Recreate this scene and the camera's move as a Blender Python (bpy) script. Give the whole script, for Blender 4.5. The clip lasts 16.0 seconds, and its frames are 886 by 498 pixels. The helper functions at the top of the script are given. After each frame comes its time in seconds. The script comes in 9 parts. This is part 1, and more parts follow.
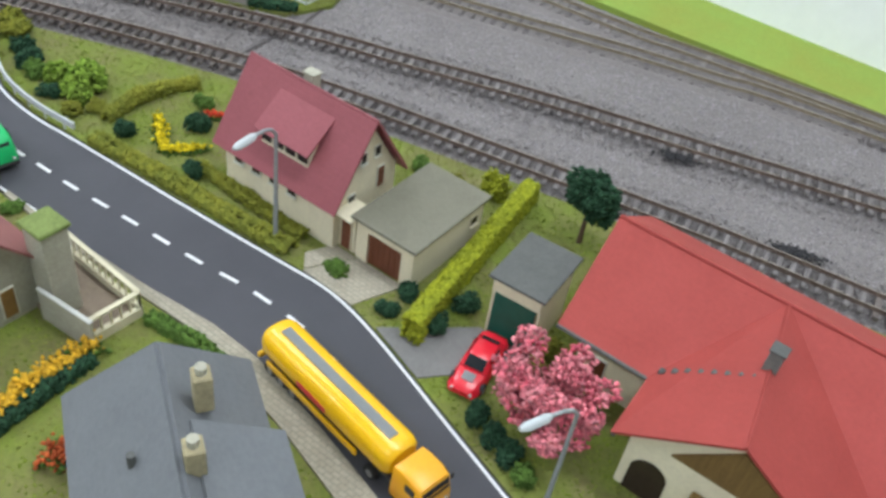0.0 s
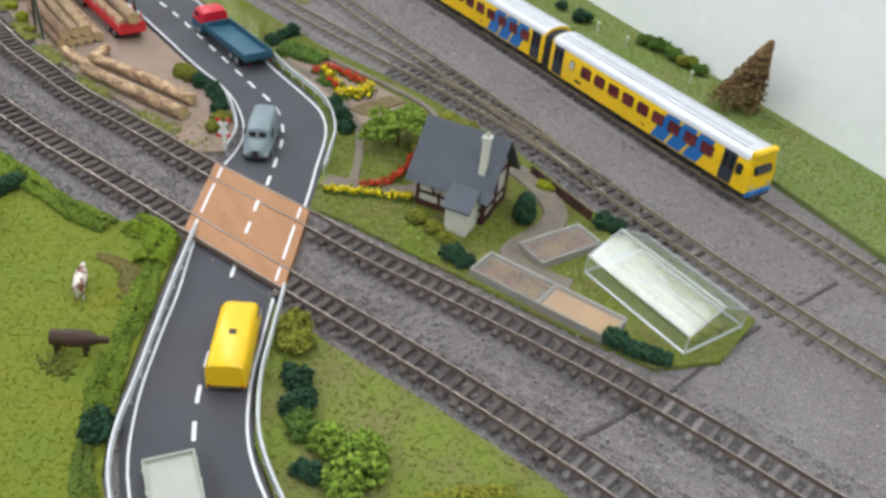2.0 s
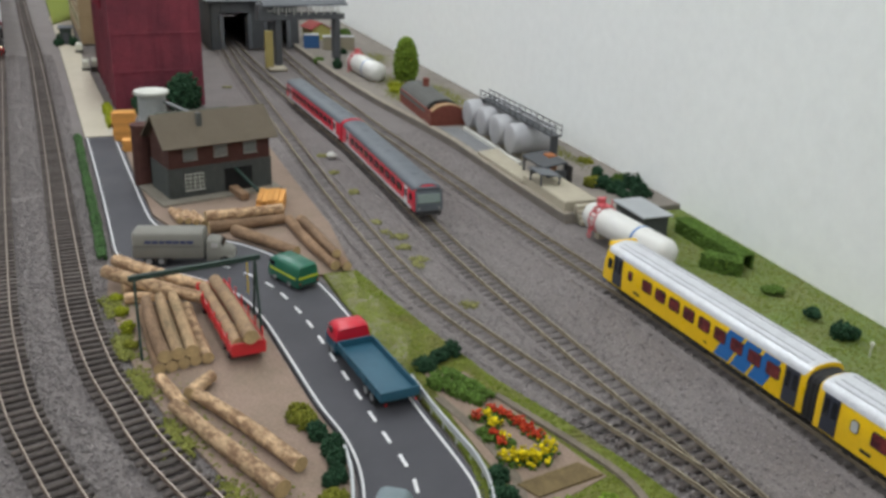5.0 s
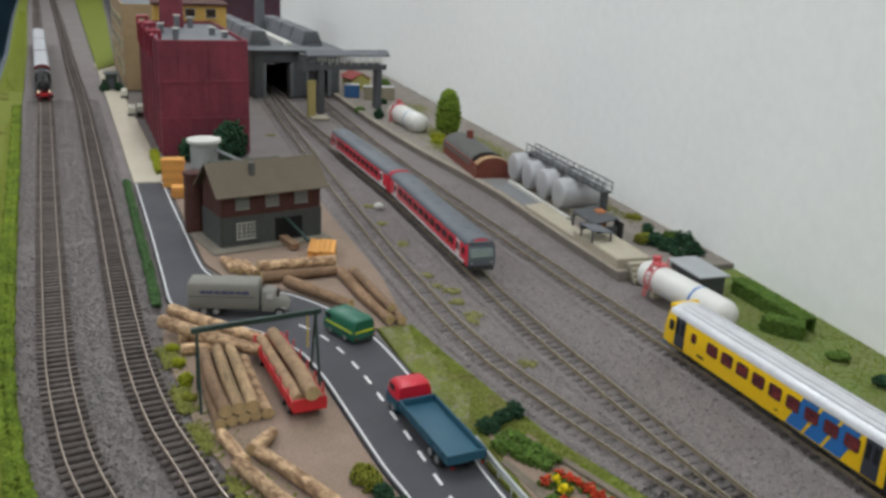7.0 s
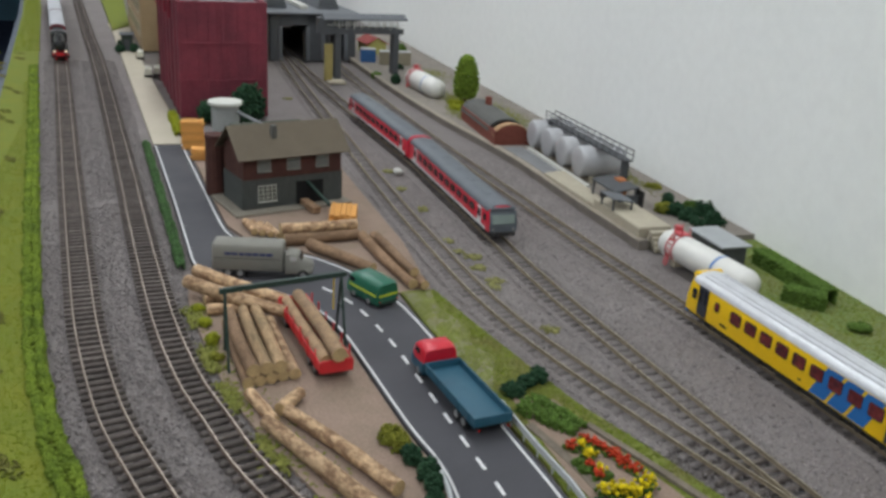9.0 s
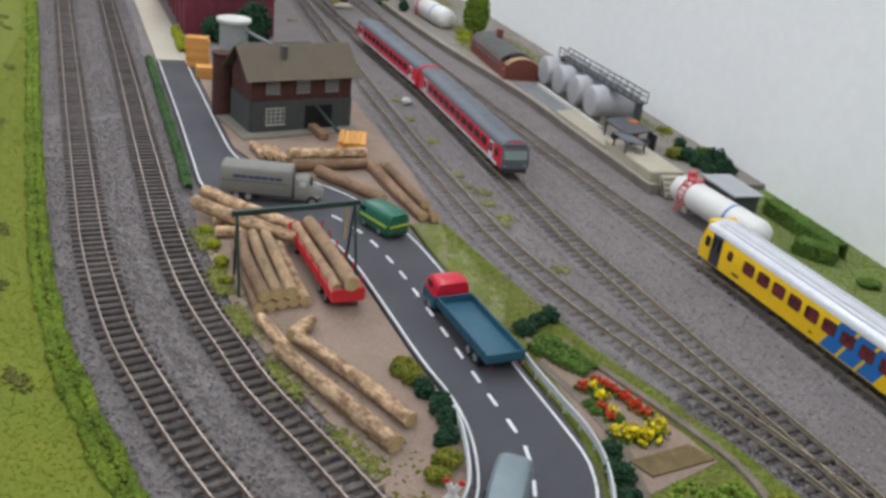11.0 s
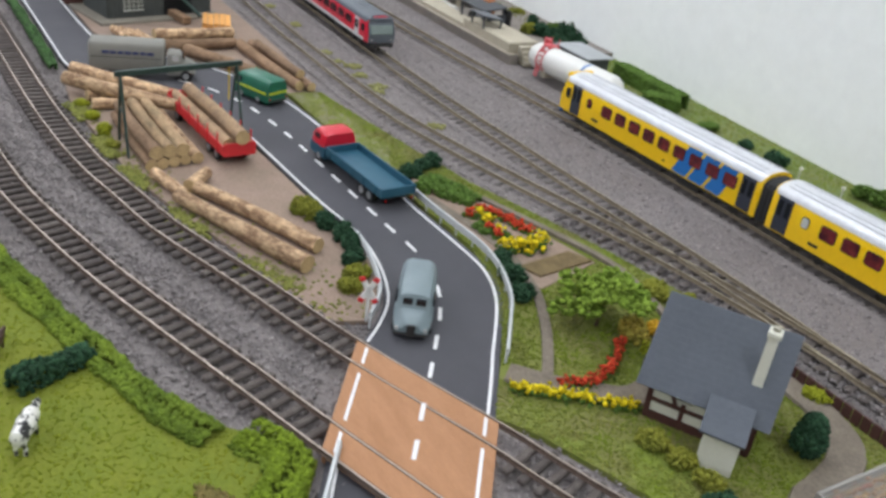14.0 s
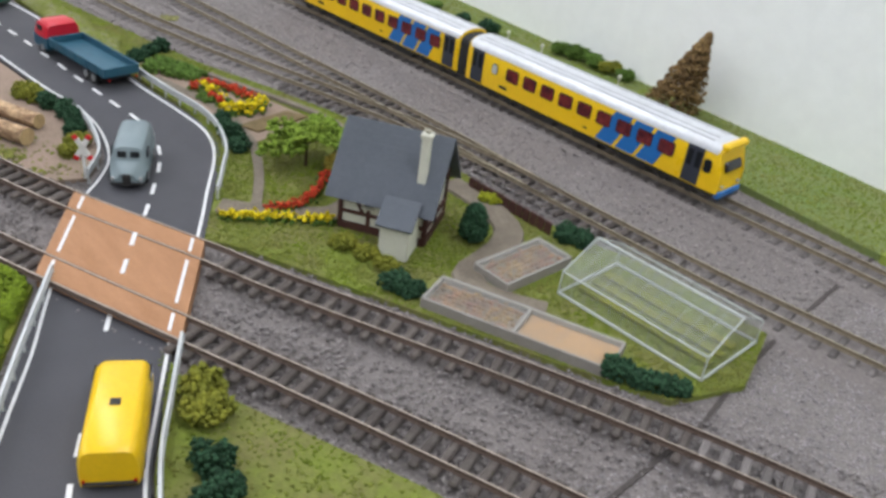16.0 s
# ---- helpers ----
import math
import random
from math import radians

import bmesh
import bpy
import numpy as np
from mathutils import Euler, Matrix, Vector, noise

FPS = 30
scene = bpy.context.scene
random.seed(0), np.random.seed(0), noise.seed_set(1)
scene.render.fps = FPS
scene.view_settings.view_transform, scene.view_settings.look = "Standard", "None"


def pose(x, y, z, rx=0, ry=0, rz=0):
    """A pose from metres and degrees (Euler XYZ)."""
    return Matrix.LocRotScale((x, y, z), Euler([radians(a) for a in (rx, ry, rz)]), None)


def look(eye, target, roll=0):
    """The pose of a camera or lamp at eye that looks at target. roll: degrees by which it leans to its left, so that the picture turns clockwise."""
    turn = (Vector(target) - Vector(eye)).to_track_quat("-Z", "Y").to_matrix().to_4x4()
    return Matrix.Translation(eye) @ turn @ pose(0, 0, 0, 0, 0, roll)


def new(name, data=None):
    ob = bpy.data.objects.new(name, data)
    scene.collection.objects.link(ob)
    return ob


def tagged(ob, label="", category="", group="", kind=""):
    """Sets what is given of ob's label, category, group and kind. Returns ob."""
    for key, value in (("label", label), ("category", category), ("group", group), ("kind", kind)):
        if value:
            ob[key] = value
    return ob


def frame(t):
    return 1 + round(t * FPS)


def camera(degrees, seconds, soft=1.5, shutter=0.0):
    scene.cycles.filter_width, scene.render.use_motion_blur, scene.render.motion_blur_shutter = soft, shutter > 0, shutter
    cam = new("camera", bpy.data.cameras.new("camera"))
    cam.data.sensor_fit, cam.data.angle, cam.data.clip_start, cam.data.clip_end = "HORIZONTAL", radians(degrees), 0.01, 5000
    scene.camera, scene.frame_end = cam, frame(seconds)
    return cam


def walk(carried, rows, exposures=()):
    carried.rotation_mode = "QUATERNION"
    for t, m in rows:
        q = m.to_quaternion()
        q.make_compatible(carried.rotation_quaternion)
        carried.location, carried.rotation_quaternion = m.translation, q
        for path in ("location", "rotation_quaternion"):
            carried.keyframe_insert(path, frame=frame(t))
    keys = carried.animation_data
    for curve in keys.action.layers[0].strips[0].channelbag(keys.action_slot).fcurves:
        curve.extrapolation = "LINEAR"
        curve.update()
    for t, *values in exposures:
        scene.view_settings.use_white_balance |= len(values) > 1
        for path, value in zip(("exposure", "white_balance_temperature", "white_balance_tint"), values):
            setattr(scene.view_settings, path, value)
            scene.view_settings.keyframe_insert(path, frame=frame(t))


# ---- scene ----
# stops, white temperature and tint along the walk
EXPOSURES = [(0.0, 0.22, 6150, 9), (1.0, 0.18, 6200, 9), (2.0, 0.1, 6400, 12), (3.0, 0.04, 6400, 13), (3.5, -0.02, 6300, 9), (4.0, -0.03, 6300, 9), (4.5, -0.13, 6450, 11), (5.0, -0.33, 6600, 11), (7.5, -0.46, 6600, 11), (8.5, -0.5, 6550, 11), (9.2, -0.43, 6500, 11), (11.5, -0.22, 6350, 15), (12.5, -0.12, 6350, 14), (14.0, -0.04, 6400, 14), (16.0, 0.02, 6450, 14)]
cam = camera(53.27, 16.0, soft=3.2)
PATH = [
    (0, (0.0382, 0.0356, 0.3705), (-0.3495, 0.6861, -0.2826), 9.55),
    (0.5, (-0.0133, 0.0359, 0.3759), (-0.4410, 0.6721, -0.2663), 11.08),
    (1, (-0.0429, 0.0664, 0.3843), (-0.5312, 0.6480, -0.2663), 10.72),
    (1.5, (-0.1075, 0.1286, 0.3877), (-0.6752, 0.6686, -0.2337), 10.49),
    (2, (-0.2183, 0.2085, 0.3617), (-0.8801, 0.6791, -0.2218), 7.03),
    (2.5, (-0.3180, 0.2653, 0.3291), (-1.0060, 0.7117, -0.2431), 6.25),
    (3, (-0.3828, 0.3016, 0.3074), (-1.1234, 0.6985, -0.2349), 4.13),
    (3.5, (-0.4113, 0.3361, 0.2918), (-1.1671, 0.7089, -0.2467), 3.44),
    (4, (-0.4286, 0.3374, 0.2989), (-1.2554, 0.6655, -0.1580), 1.77),
    (4.5, (-0.4385, 0.3218, 0.3184), (-1.3053, 0.6308, -0.0730), 2.36),
    (5, (-0.4422, 0.3261, 0.3272), (-1.3116, 0.6577, -0.0390), 2.02),
    (7.5, (-0.4654, 0.2862, 0.3330), (-1.3629, 0.5949, 0.0179), 2.91),
    (8, (-0.4638, 0.2791, 0.3362), (-1.3575, 0.5877, 0.0104), 3.21),
    (8.5, (-0.4659, 0.2801, 0.3336), (-1.3598, 0.5810, 0.0012), 3.38),
    (9, (-0.4658, 0.2822, 0.3281), (-1.3510, 0.5865, -0.0238), 3.59),
    (11.5, (-0.4847, 0.2575, 0.3217), (-1.3318, 0.5750, -0.1045), 7.80),
    (12, (-0.4861, 0.2528, 0.3247), (-1.3289, 0.5761, -0.1056), 8.30),
    (12.5, (-0.4808, 0.2569, 0.3086), (-1.3114, 0.5937, -0.1349), 8.44),
    (13, (-0.4643, 0.2553, 0.2975), (-1.2800, 0.6264, -0.1464), 8.29),
    (13.5, (-0.4465, 0.2354, 0.2863), (-1.2240, 0.6672, -0.1709), 8.67),
    (14, (-0.4297, 0.2185, 0.2774), (-1.1829, 0.6816, -0.1898), 8.08),
    (14.5, (-0.4085, 0.2182, 0.2669), (-1.1299, 0.7146, -0.2160), 7.53),
    (15, (-0.3854, 0.2144, 0.2683), (-1.0799, 0.7446, -0.2181), 8.19),
    (15.5, (-0.3540, 0.2311, 0.2666), (-1.0150, 0.7962, -0.2272), 8.74),
    (16, (-0.3135, 0.2316, 0.2662), (-0.9252, 0.8393, -0.2403), 8.04),
]
walk(cam, [(t, look(eye, target, roll)) for t, eye, target, roll in PATH], EXPOSURES)

LAMP_W, LAMP_COLOUR = 13.2, (0.94, 0.985, 1.04)

# ---- world and light ----
world = bpy.data.worlds.new("room_air")
scene.world = world
world.use_nodes = True
world.node_tree.nodes["Background"].inputs[0].default_value = (0.9, 0.95, 1.0, 1)
world.node_tree.nodes["Background"].inputs[1].default_value = 0.25


# ---- materials ----
def mat(name, col, rough=0.7, metal=0.0, var=0.18, scale=45.0, fine=500.0, bump=0.25, col2=None, cover=0.5,
        island=0.0, each=0.0, spec=0.4, stretch=(1, 1, 1), emit=0.0, edge=0.16):
    """A surface with colour that varies at two scales, fine relief, and a random shade for each piece."""
    m = bpy.data.materials.new(name)
    m.use_nodes = True
    nt = m.node_tree
    bsdf = nt.nodes["Principled BSDF"]

    def node(kind, **values):
        n = nt.nodes.new(kind)
        for key, value in values.items():
            n.inputs[key].default_value = value
        return n

    coord = node("ShaderNodeTexCoord")
    mapping = node("ShaderNodeMapping", Scale=stretch)
    nt.links.new(coord.outputs["Object"], mapping.inputs["Vector"])
    if each:
        nt.links.new(nt.nodes.new("ShaderNodeObjectInfo").outputs["Random"], mapping.inputs["Location"])
    coarse = node("ShaderNodeTexNoise", Scale=scale, Detail=4.0, Roughness=0.6)
    small = node("ShaderNodeTexNoise", Scale=fine, Detail=3.0, Roughness=0.65)
    for n in (coarse, small):
        nt.links.new(mapping.outputs[0], n.inputs["Vector"])
    ramp = node("ShaderNodeMapRange")
    ramp.inputs["From Min"].default_value = cover - edge
    ramp.inputs["From Max"].default_value = cover + edge
    nt.links.new(coarse.outputs[0], ramp.inputs["Value"])
    mix = nt.nodes.new("ShaderNodeMix")
    mix.data_type = "RGBA"
    other = col2 or tuple(c * (1 - var) for c in col)
    mix.inputs[6].default_value = (*col, 1)
    mix.inputs[7].default_value = (*other, 1)
    nt.links.new(ramp.outputs[0], mix.inputs[0])
    shade = node("ShaderNodeMapRange")
    shade.inputs["From Min"].default_value, shade.inputs["From Max"].default_value = 0.25, 0.75
    shade.inputs["To Min"].default_value, shade.inputs["To Max"].default_value = 1 - var, 1 + var
    nt.links.new(small.outputs[0], shade.inputs["Value"])
    value = shade.outputs[0]
    for amount, kind, socket in ((island, "ShaderNodeNewGeometry", "Random Per Island"), (each, "ShaderNodeObjectInfo", "Random")):
        if amount:
            source = nt.nodes.new(kind)
            spread = node("ShaderNodeMapRange")
            spread.inputs["To Min"].default_value, spread.inputs["To Max"].default_value = 1 - amount, 1 + amount
            nt.links.new(source.outputs[socket], spread.inputs["Value"])
            times = nt.nodes.new("ShaderNodeMath")
            times.operation = "MULTIPLY"
            nt.links.new(value, times.inputs[0])
            nt.links.new(spread.outputs[0], times.inputs[1])
            value = times.outputs[0]
    tint = nt.nodes.new("ShaderNodeVectorMath")
    tint.operation = "SCALE"
    nt.links.new(mix.outputs[2], tint.inputs[0])
    nt.links.new(value, tint.inputs["Scale"])
    nt.links.new(tint.outputs[0], bsdf.inputs["Base Color"])
    bsdf.inputs["Metallic"].default_value = metal
    bsdf.inputs["Specular IOR Level"].default_value = spec
    gloss = node("ShaderNodeMapRange")
    gloss.inputs["To Min"].default_value, gloss.inputs["To Max"].default_value = max(0.02, rough - 0.1), min(1.0, rough + 0.1)
    nt.links.new(coarse.outputs[0], gloss.inputs["Value"])
    nt.links.new(gloss.outputs[0], bsdf.inputs["Roughness"])
    if bump:
        relief = node("ShaderNodeBump", Strength=bump, Distance=0.0008)
        nt.links.new(small.outputs[0], relief.inputs["Height"])
        nt.links.new(relief.outputs[0], bsdf.inputs["Normal"])
    if emit:
        bsdf.inputs["Emission Color"].default_value = (*col, 1)
        bsdf.inputs["Emission Strength"].default_value = emit
    return m


def glass(name, col=(0.9, 0.95, 0.93), rough=0.05, clear=0.75):
    """Thin clear plastic: mostly see-through, with a glossy face."""
    m = bpy.data.materials.new(name)
    m.use_nodes = True
    nt = m.node_tree
    out = nt.nodes["Material Output"]
    bsdf = nt.nodes["Principled BSDF"]
    bsdf.inputs["Base Color"].default_value = (*col, 1)
    bsdf.inputs["Roughness"].default_value = rough
    see = nt.nodes.new("ShaderNodeBsdfTransparent")
    see.inputs["Color"].default_value = (0.985, 0.99, 0.985, 1)
    both = nt.nodes.new("ShaderNodeMixShader")
    both.inputs[0].default_value = clear
    nt.links.new(bsdf.outputs[0], both.inputs[1])
    nt.links.new(see.outputs[0], both.inputs[2])
    sheen = nt.nodes.new("ShaderNodeBsdfGlossy")
    sheen.inputs["Roughness"].default_value = rough * 2
    edge = nt.nodes.new("ShaderNodeLayerWeight")
    edge.inputs["Blend"].default_value = 0.5
    steep = nt.nodes.new("ShaderNodeMath")
    steep.operation = "POWER"
    steep.inputs[1].default_value = 4.0
    nt.links.new(edge.outputs["Facing"], steep.inputs[0])
    gain = nt.nodes.new("ShaderNodeMath")
    gain.operation = "MULTIPLY_ADD"
    gain.inputs[1].default_value, gain.inputs[2].default_value = 0.35, 0.014
    nt.links.new(steep.outputs[0], gain.inputs[0])
    face = nt.nodes.new("ShaderNodeMixShader")
    nt.links.new(gain.outputs[0], face.inputs[0])
    nt.links.new(both.outputs[0], face.inputs[1])
    nt.links.new(sheen.outputs[0], face.inputs[2])
    nt.links.new(face.outputs[0], out.inputs["Surface"])
    return m


def setts(m, size, joint=0.72):
    """Small paving setts: darker, sunken joints in a running bond."""
    nt = m.node_tree
    bsdf = nt.nodes["Principled BSDF"]
    coord = nt.nodes.new("ShaderNodeTexCoord")
    brick = nt.nodes.new("ShaderNodeTexBrick")
    nt.links.new(coord.outputs["Object"], brick.inputs["Vector"])
    brick.inputs["Scale"].default_value = 1.0
    brick.inputs["Brick Width"].default_value, brick.inputs["Row Height"].default_value = size * 1.6, size
    brick.inputs["Mortar Size"].default_value = size * 0.13
    brick.inputs["Color1"].default_value, brick.inputs["Color2"].default_value = (1, 1, 1, 1), (0.86, 0.85, 0.84, 1)
    brick.inputs["Mortar"].default_value = (joint, joint, joint, 1)
    old = bsdf.inputs["Base Color"].links[0].from_socket
    times = nt.nodes.new("ShaderNodeVectorMath")
    times.operation = "MULTIPLY"
    nt.links.new(old, times.inputs[0])
    nt.links.new(brick.outputs["Color"], times.inputs[1])
    nt.links.new(times.outputs[0], bsdf.inputs["Base Color"])
    return m


WHITE_WALL = mat("white_wall_paint", (0.87, 0.895, 0.87), 0.85, var=0.03, scale=2.5, fine=60, bump=0.05)
CEILING = mat("ceiling_paint", (0.8, 0.8, 0.78), 0.9, var=0.03, scale=3, bump=0.0)
FLOOR = mat("dark_blue_carpet", (0.02, 0.035, 0.08), 0.95, var=0.3, scale=8, fine=150)
TABLE_EDGE = mat("table_edge_wood", (0.07, 0.09, 0.12), 0.6, var=0.2, scale=10, stretch=(1, 8, 8))
BALLAST = mat("grey_ballast", (0.190, 0.171, 0.163), 0.95, var=0.3, scale=14, fine=520, bump=1.0, col2=(0.164, 0.145, 0.137))
STONES = mat("ballast_stones", (0.238, 0.216, 0.208), 0.95, var=0.15, scale=30, fine=900, bump=0.0, island=0.34)
ASPHALT = mat("model_road_asphalt", (0.06, 0.06, 0.068), 0.75, var=0.1, scale=16, fine=900, bump=0.12)
LINE = mat("white_road_paint", (0.72, 0.72, 0.72), 0.7, var=0.08, scale=80, fine=700, bump=0.1)
PAVING = setts(mat("pale_paving", (0.37, 0.335, 0.255), 0.85, var=0.12, scale=60, fine=450, bump=0.3), 0.003, 0.72)
SAND = mat("beige_loading_road", (0.46, 0.42, 0.33), 0.9, var=0.08, scale=20, fine=400, bump=0.2)
DIRT = mat("bare_brown_earth", (0.27, 0.195, 0.15), 0.95, var=0.2, scale=30, fine=450, bump=0.6, col2=(0.225, 0.17, 0.125))
SOIL = mat("garden_soil", (0.16, 0.115, 0.05), 0.95, var=0.3, scale=90, fine=700, bump=0.8)
MEADOW = mat("bright_meadow", (0.122, 0.160, 0.013), 0.95, var=0.18, scale=26, fine=420, bump=0.5, col2=(0.152, 0.170, 0.014))
LAWN = mat("garden_lawn", (0.140, 0.180, 0.022), 0.95, var=0.22, scale=30, fine=300, bump=0.6, col2=(0.155, 0.142, 0.052), cover=0.53)
PALE_GREEN = mat("smooth_pale_green_mat", (0.22, 0.31, 0.05), 0.95, var=0.12, scale=16, fine=420, bump=0.4, col2=(0.235, 0.28, 0.045))
DARK_STRIP = mat("olive_grass_strip", (0.135, 0.195, 0.05), 0.95, var=0.18, scale=26, fine=350, bump=0.7, col2=(0.165, 0.185, 0.065))
TUFT = mat("grass_fibres", (0.150, 0.203, 0.020), 0.95, var=0.18, scale=34, island=0.30, bump=0.0, col2=(0.195, 0.176, 0.062), cover=0.57, spec=0.1)
TUFT_MEADOW = mat("meadow_fibres", (0.135, 0.182, 0.013), 0.95, var=0.14, scale=24, island=0.14, bump=0.0, col2=(0.172, 0.195, 0.015), spec=0.1)
F_DARK = mat("dark_green_foam", (0.026, 0.066, 0.033), 0.95, var=0.2, scale=90, island=0.4, bump=0.2, spec=0.15)
F_MID = mat("mid_green_foam", (0.085, 0.15, 0.028), 0.95, var=0.2, scale=80, island=0.35, bump=0.2, spec=0.15)
F_OLIVE = mat("olive_foam", (0.205, 0.205, 0.026), 0.95, var=0.2, scale=60, island=0.25, bump=0.2, col2=(0.14, 0.155, 0.025), spec=0.15)
F_LIME = mat("lime_foam", (0.265, 0.285, 0.018), 0.95, var=0.2, scale=60, island=0.28, bump=0.2, col2=(0.20, 0.225, 0.02), spec=0.12)
F_BRIGHT = mat("leaf_green_foam", (0.15, 0.235, 0.03), 0.9, var=0.25, scale=80, island=0.42, bump=0.2, col2=(0.15, 0.215, 0.03), spec=0.12)
F_PINK = mat("pink_blossom", (0.50, 0.085, 0.12), 0.9, var=0.2, scale=90, island=0.5, bump=0.1, col2=(0.66, 0.26, 0.28), spec=0.15)
F_YELLOW = mat("yellow_flowers", (0.62, 0.49, 0.012), 0.9, var=0.25, scale=120, island=0.45, bump=0.2, spec=0.15)
F_AMBER = mat("amber_flowers", (0.62, 0.36, 0.015), 0.85, var=0.2, scale=120, island=0.3, bump=0.1)
F_RED = mat("red_flowers", (0.50, 0.055, 0.022), 0.9, var=0.25, scale=120, island=0.45, bump=0.2, spec=0.15)
F_BROWN = mat("brown_conifer_needles", (0.24, 0.155, 0.06), 0.95, var=0.3, scale=60, island=0.45, bump=0.2, col2=(0.12, 0.07, 0.03))
SLEEPER = mat("dark_sleepers", (0.088, 0.072, 0.064), 0.9, var=0.25, scale=210, fine=700, bump=0.4, each=0.25, island=0.25, col2=(0.135, 0.120, 0.106), cover=0.60)
RAIL_SIDE = mat("dusty_brown_rail_side", (0.105, 0.070, 0.053), 0.8, metal=0.0, var=0.2, scale=100)
RAIL_TOP = mat("worn_rail_head", (0.44, 0.37, 0.31), 0.42, metal=0.6, var=0.12, scale=50, bump=0.05, spec=0.3)
DECK = mat("orange_plywood", (0.375, 0.19, 0.092), 0.75, var=0.1, scale=30, fine=300, bump=0.15, col2=(0.32, 0.158, 0.074), stretch=(1, 4, 1))
BARK = mat("pale_log_bark", (0.54, 0.37, 0.215), 0.9, var=0.4, scale=190, fine=520, bump=0.9, col2=(0.235, 0.14, 0.078), each=0.2, stretch=(0.55, 1, 1), cover=0.51, edge=0.09)
BARK_DARK = mat("brown_log_bark", (0.27, 0.17, 0.10), 0.9, var=0.3, scale=75, fine=420, bump=0.9, col2=(0.17, 0.105, 0.06), each=0.2, stretch=(0.45, 1, 1))
LOG_END = mat("cut_log_end", (0.50, 0.36, 0.18), 0.85, var=0.2, scale=200, fine=700)
STEEL_GREEN = mat("dark_green_steel", (0.02, 0.045, 0.035), 0.55, var=0.15)
GREY_RAIL = mat("grey_guard_rail", (0.5, 0.52, 0.52), 0.45, metal=0.1, var=0.1)


# ---- mesh building ----
class Form:
    """Vertices and faces of one mesh in the making; every face knows its material's slot."""

    def __init__(self):
        self.v, self.f, self.s = [], [], []

    def add(self, verts, faces, slot=0):
        n = len(self.v)
        self.v.extend(tuple(p) for p in verts)
        self.f.extend(tuple(i + n for i in face) for face in faces)
        self.s.extend([slot] * len(faces))
        return self

    def box(self, c, size, bevel=0.0, slot=0, turn=None):
        """A box round c with chamfered edges; turn: an extra matrix about its centre."""
        h = [s / 2 for s in size]
        b = min(bevel, 0.45 * min(size))
        verts, faces = [], []
        signs = [(x, y, z) for x in (-1, 1) for y in (-1, 1) for z in (-1, 1)]
        if b <= 0:
            verts = [tuple(s * k for s, k in zip(sg, h)) for sg in signs]
            faces = [(0, 1, 3, 2), (4, 6, 7, 5), (0, 4, 5, 1), (2, 3, 7, 6), (0, 2, 6, 4), (1, 5, 7, 3)]
        else:
            for sg in signs:
                for a in range(3):
                    verts.append(tuple(sg[k] * (h[k] if k == a else h[k] - b) for k in range(3)))
            at = {sg: 3 * n for n, sg in enumerate(signs)}
            for a in range(3):
                o1, o2 = (a + 1) % 3, (a + 2) % 3
                for s in (-1, 1):
                    ring = []
                    for p, q in ((-1, -1), (1, -1), (1, 1), (-1, 1)):
                        sg = [0, 0, 0]
                        sg[a], sg[o1], sg[o2] = s, p, q
                        ring.append(at[tuple(sg)] + a)
                    faces.append(tuple(ring if s > 0 else ring[::-1]))
                for p in (-1, 1):
                    for q in (-1, 1):
                        lo, hi = [0, 0, 0], [0, 0, 0]
                        lo[a], hi[a] = -1, 1
                        lo[o1] = hi[o1] = p
                        lo[o2] = hi[o2] = q
                        lo, hi = at[tuple(lo)], at[tuple(hi)]
                        ring = (lo + o1, hi + o1, hi + o2, lo + o2)
                        faces.append(ring if p * q < 0 else ring[::-1])
            for sg in signs:
                n = at[sg]
                ring = (n, n + 1, n + 2)
                faces.append(ring if sg[0] * sg[1] * sg[2] > 0 else ring[::-1])
        m = Matrix.Translation(c) @ (turn or Matrix())
        return self.add([m @ Vector(p) for p in verts], faces, slot)

    def prism(self, outline, z0, z1, slot=0):
        """An upright slab over an outline given anticlockwise in x and y."""
        n = len(outline)
        area = sum(outline[i][0] * outline[(i + 1) % n][1] - outline[(i + 1) % n][0] * outline[i][1] for i in range(n))
        pts = list(outline) if area > 0 else list(outline)[::-1]
        verts = [(x, y, z0) for x, y in pts] + [(x, y, z1) for x, y in pts]
        faces = [tuple(range(n))[::-1], tuple(range(n, 2 * n))]
        faces += [(i, (i + 1) % n, n + (i + 1) % n, n + i) for i in range(n)]
        return self.add(verts, faces, slot)

    def loft(self, rings, slot=0, caps=True, cap_slot=None):
        """A skin over rings of equal count."""
        n = len(rings[0])
        verts = [p for ring in rings for p in ring]
        faces = [(k * n + i, k * n + (i + 1) % n, (k + 1) * n + (i + 1) % n, (k + 1) * n + i) for k in range(len(rings) - 1) for i in range(n)]
        self.add(verts, faces, slot)
        if caps:
            m = len(self.v) - len(verts)
            self.f += [tuple(m + i for i in range(n))[::-1], tuple(m + (len(rings) - 1) * n + i for i in range(n))]
            self.s += [slot if cap_slot is None else cap_slot] * 2
        return self

    def rod(self, a, b, r, r2=None, n=10, slot=0, cap_slot=None):
        """A round bar from a to b."""
        a, b = Vector(a), Vector(b)
        d = (b - a).normalized()
        u = d.orthogonal().normalized()
        w = d.cross(u)
        ring = lambda c, q: [c + q * (math.cos(k * math.tau / n) * u + math.sin(k * math.tau / n) * w) for k in range(n)]
        return self.loft([ring(a, r), ring(b, r if r2 is None else r2)], slot, cap_slot=cap_slot)

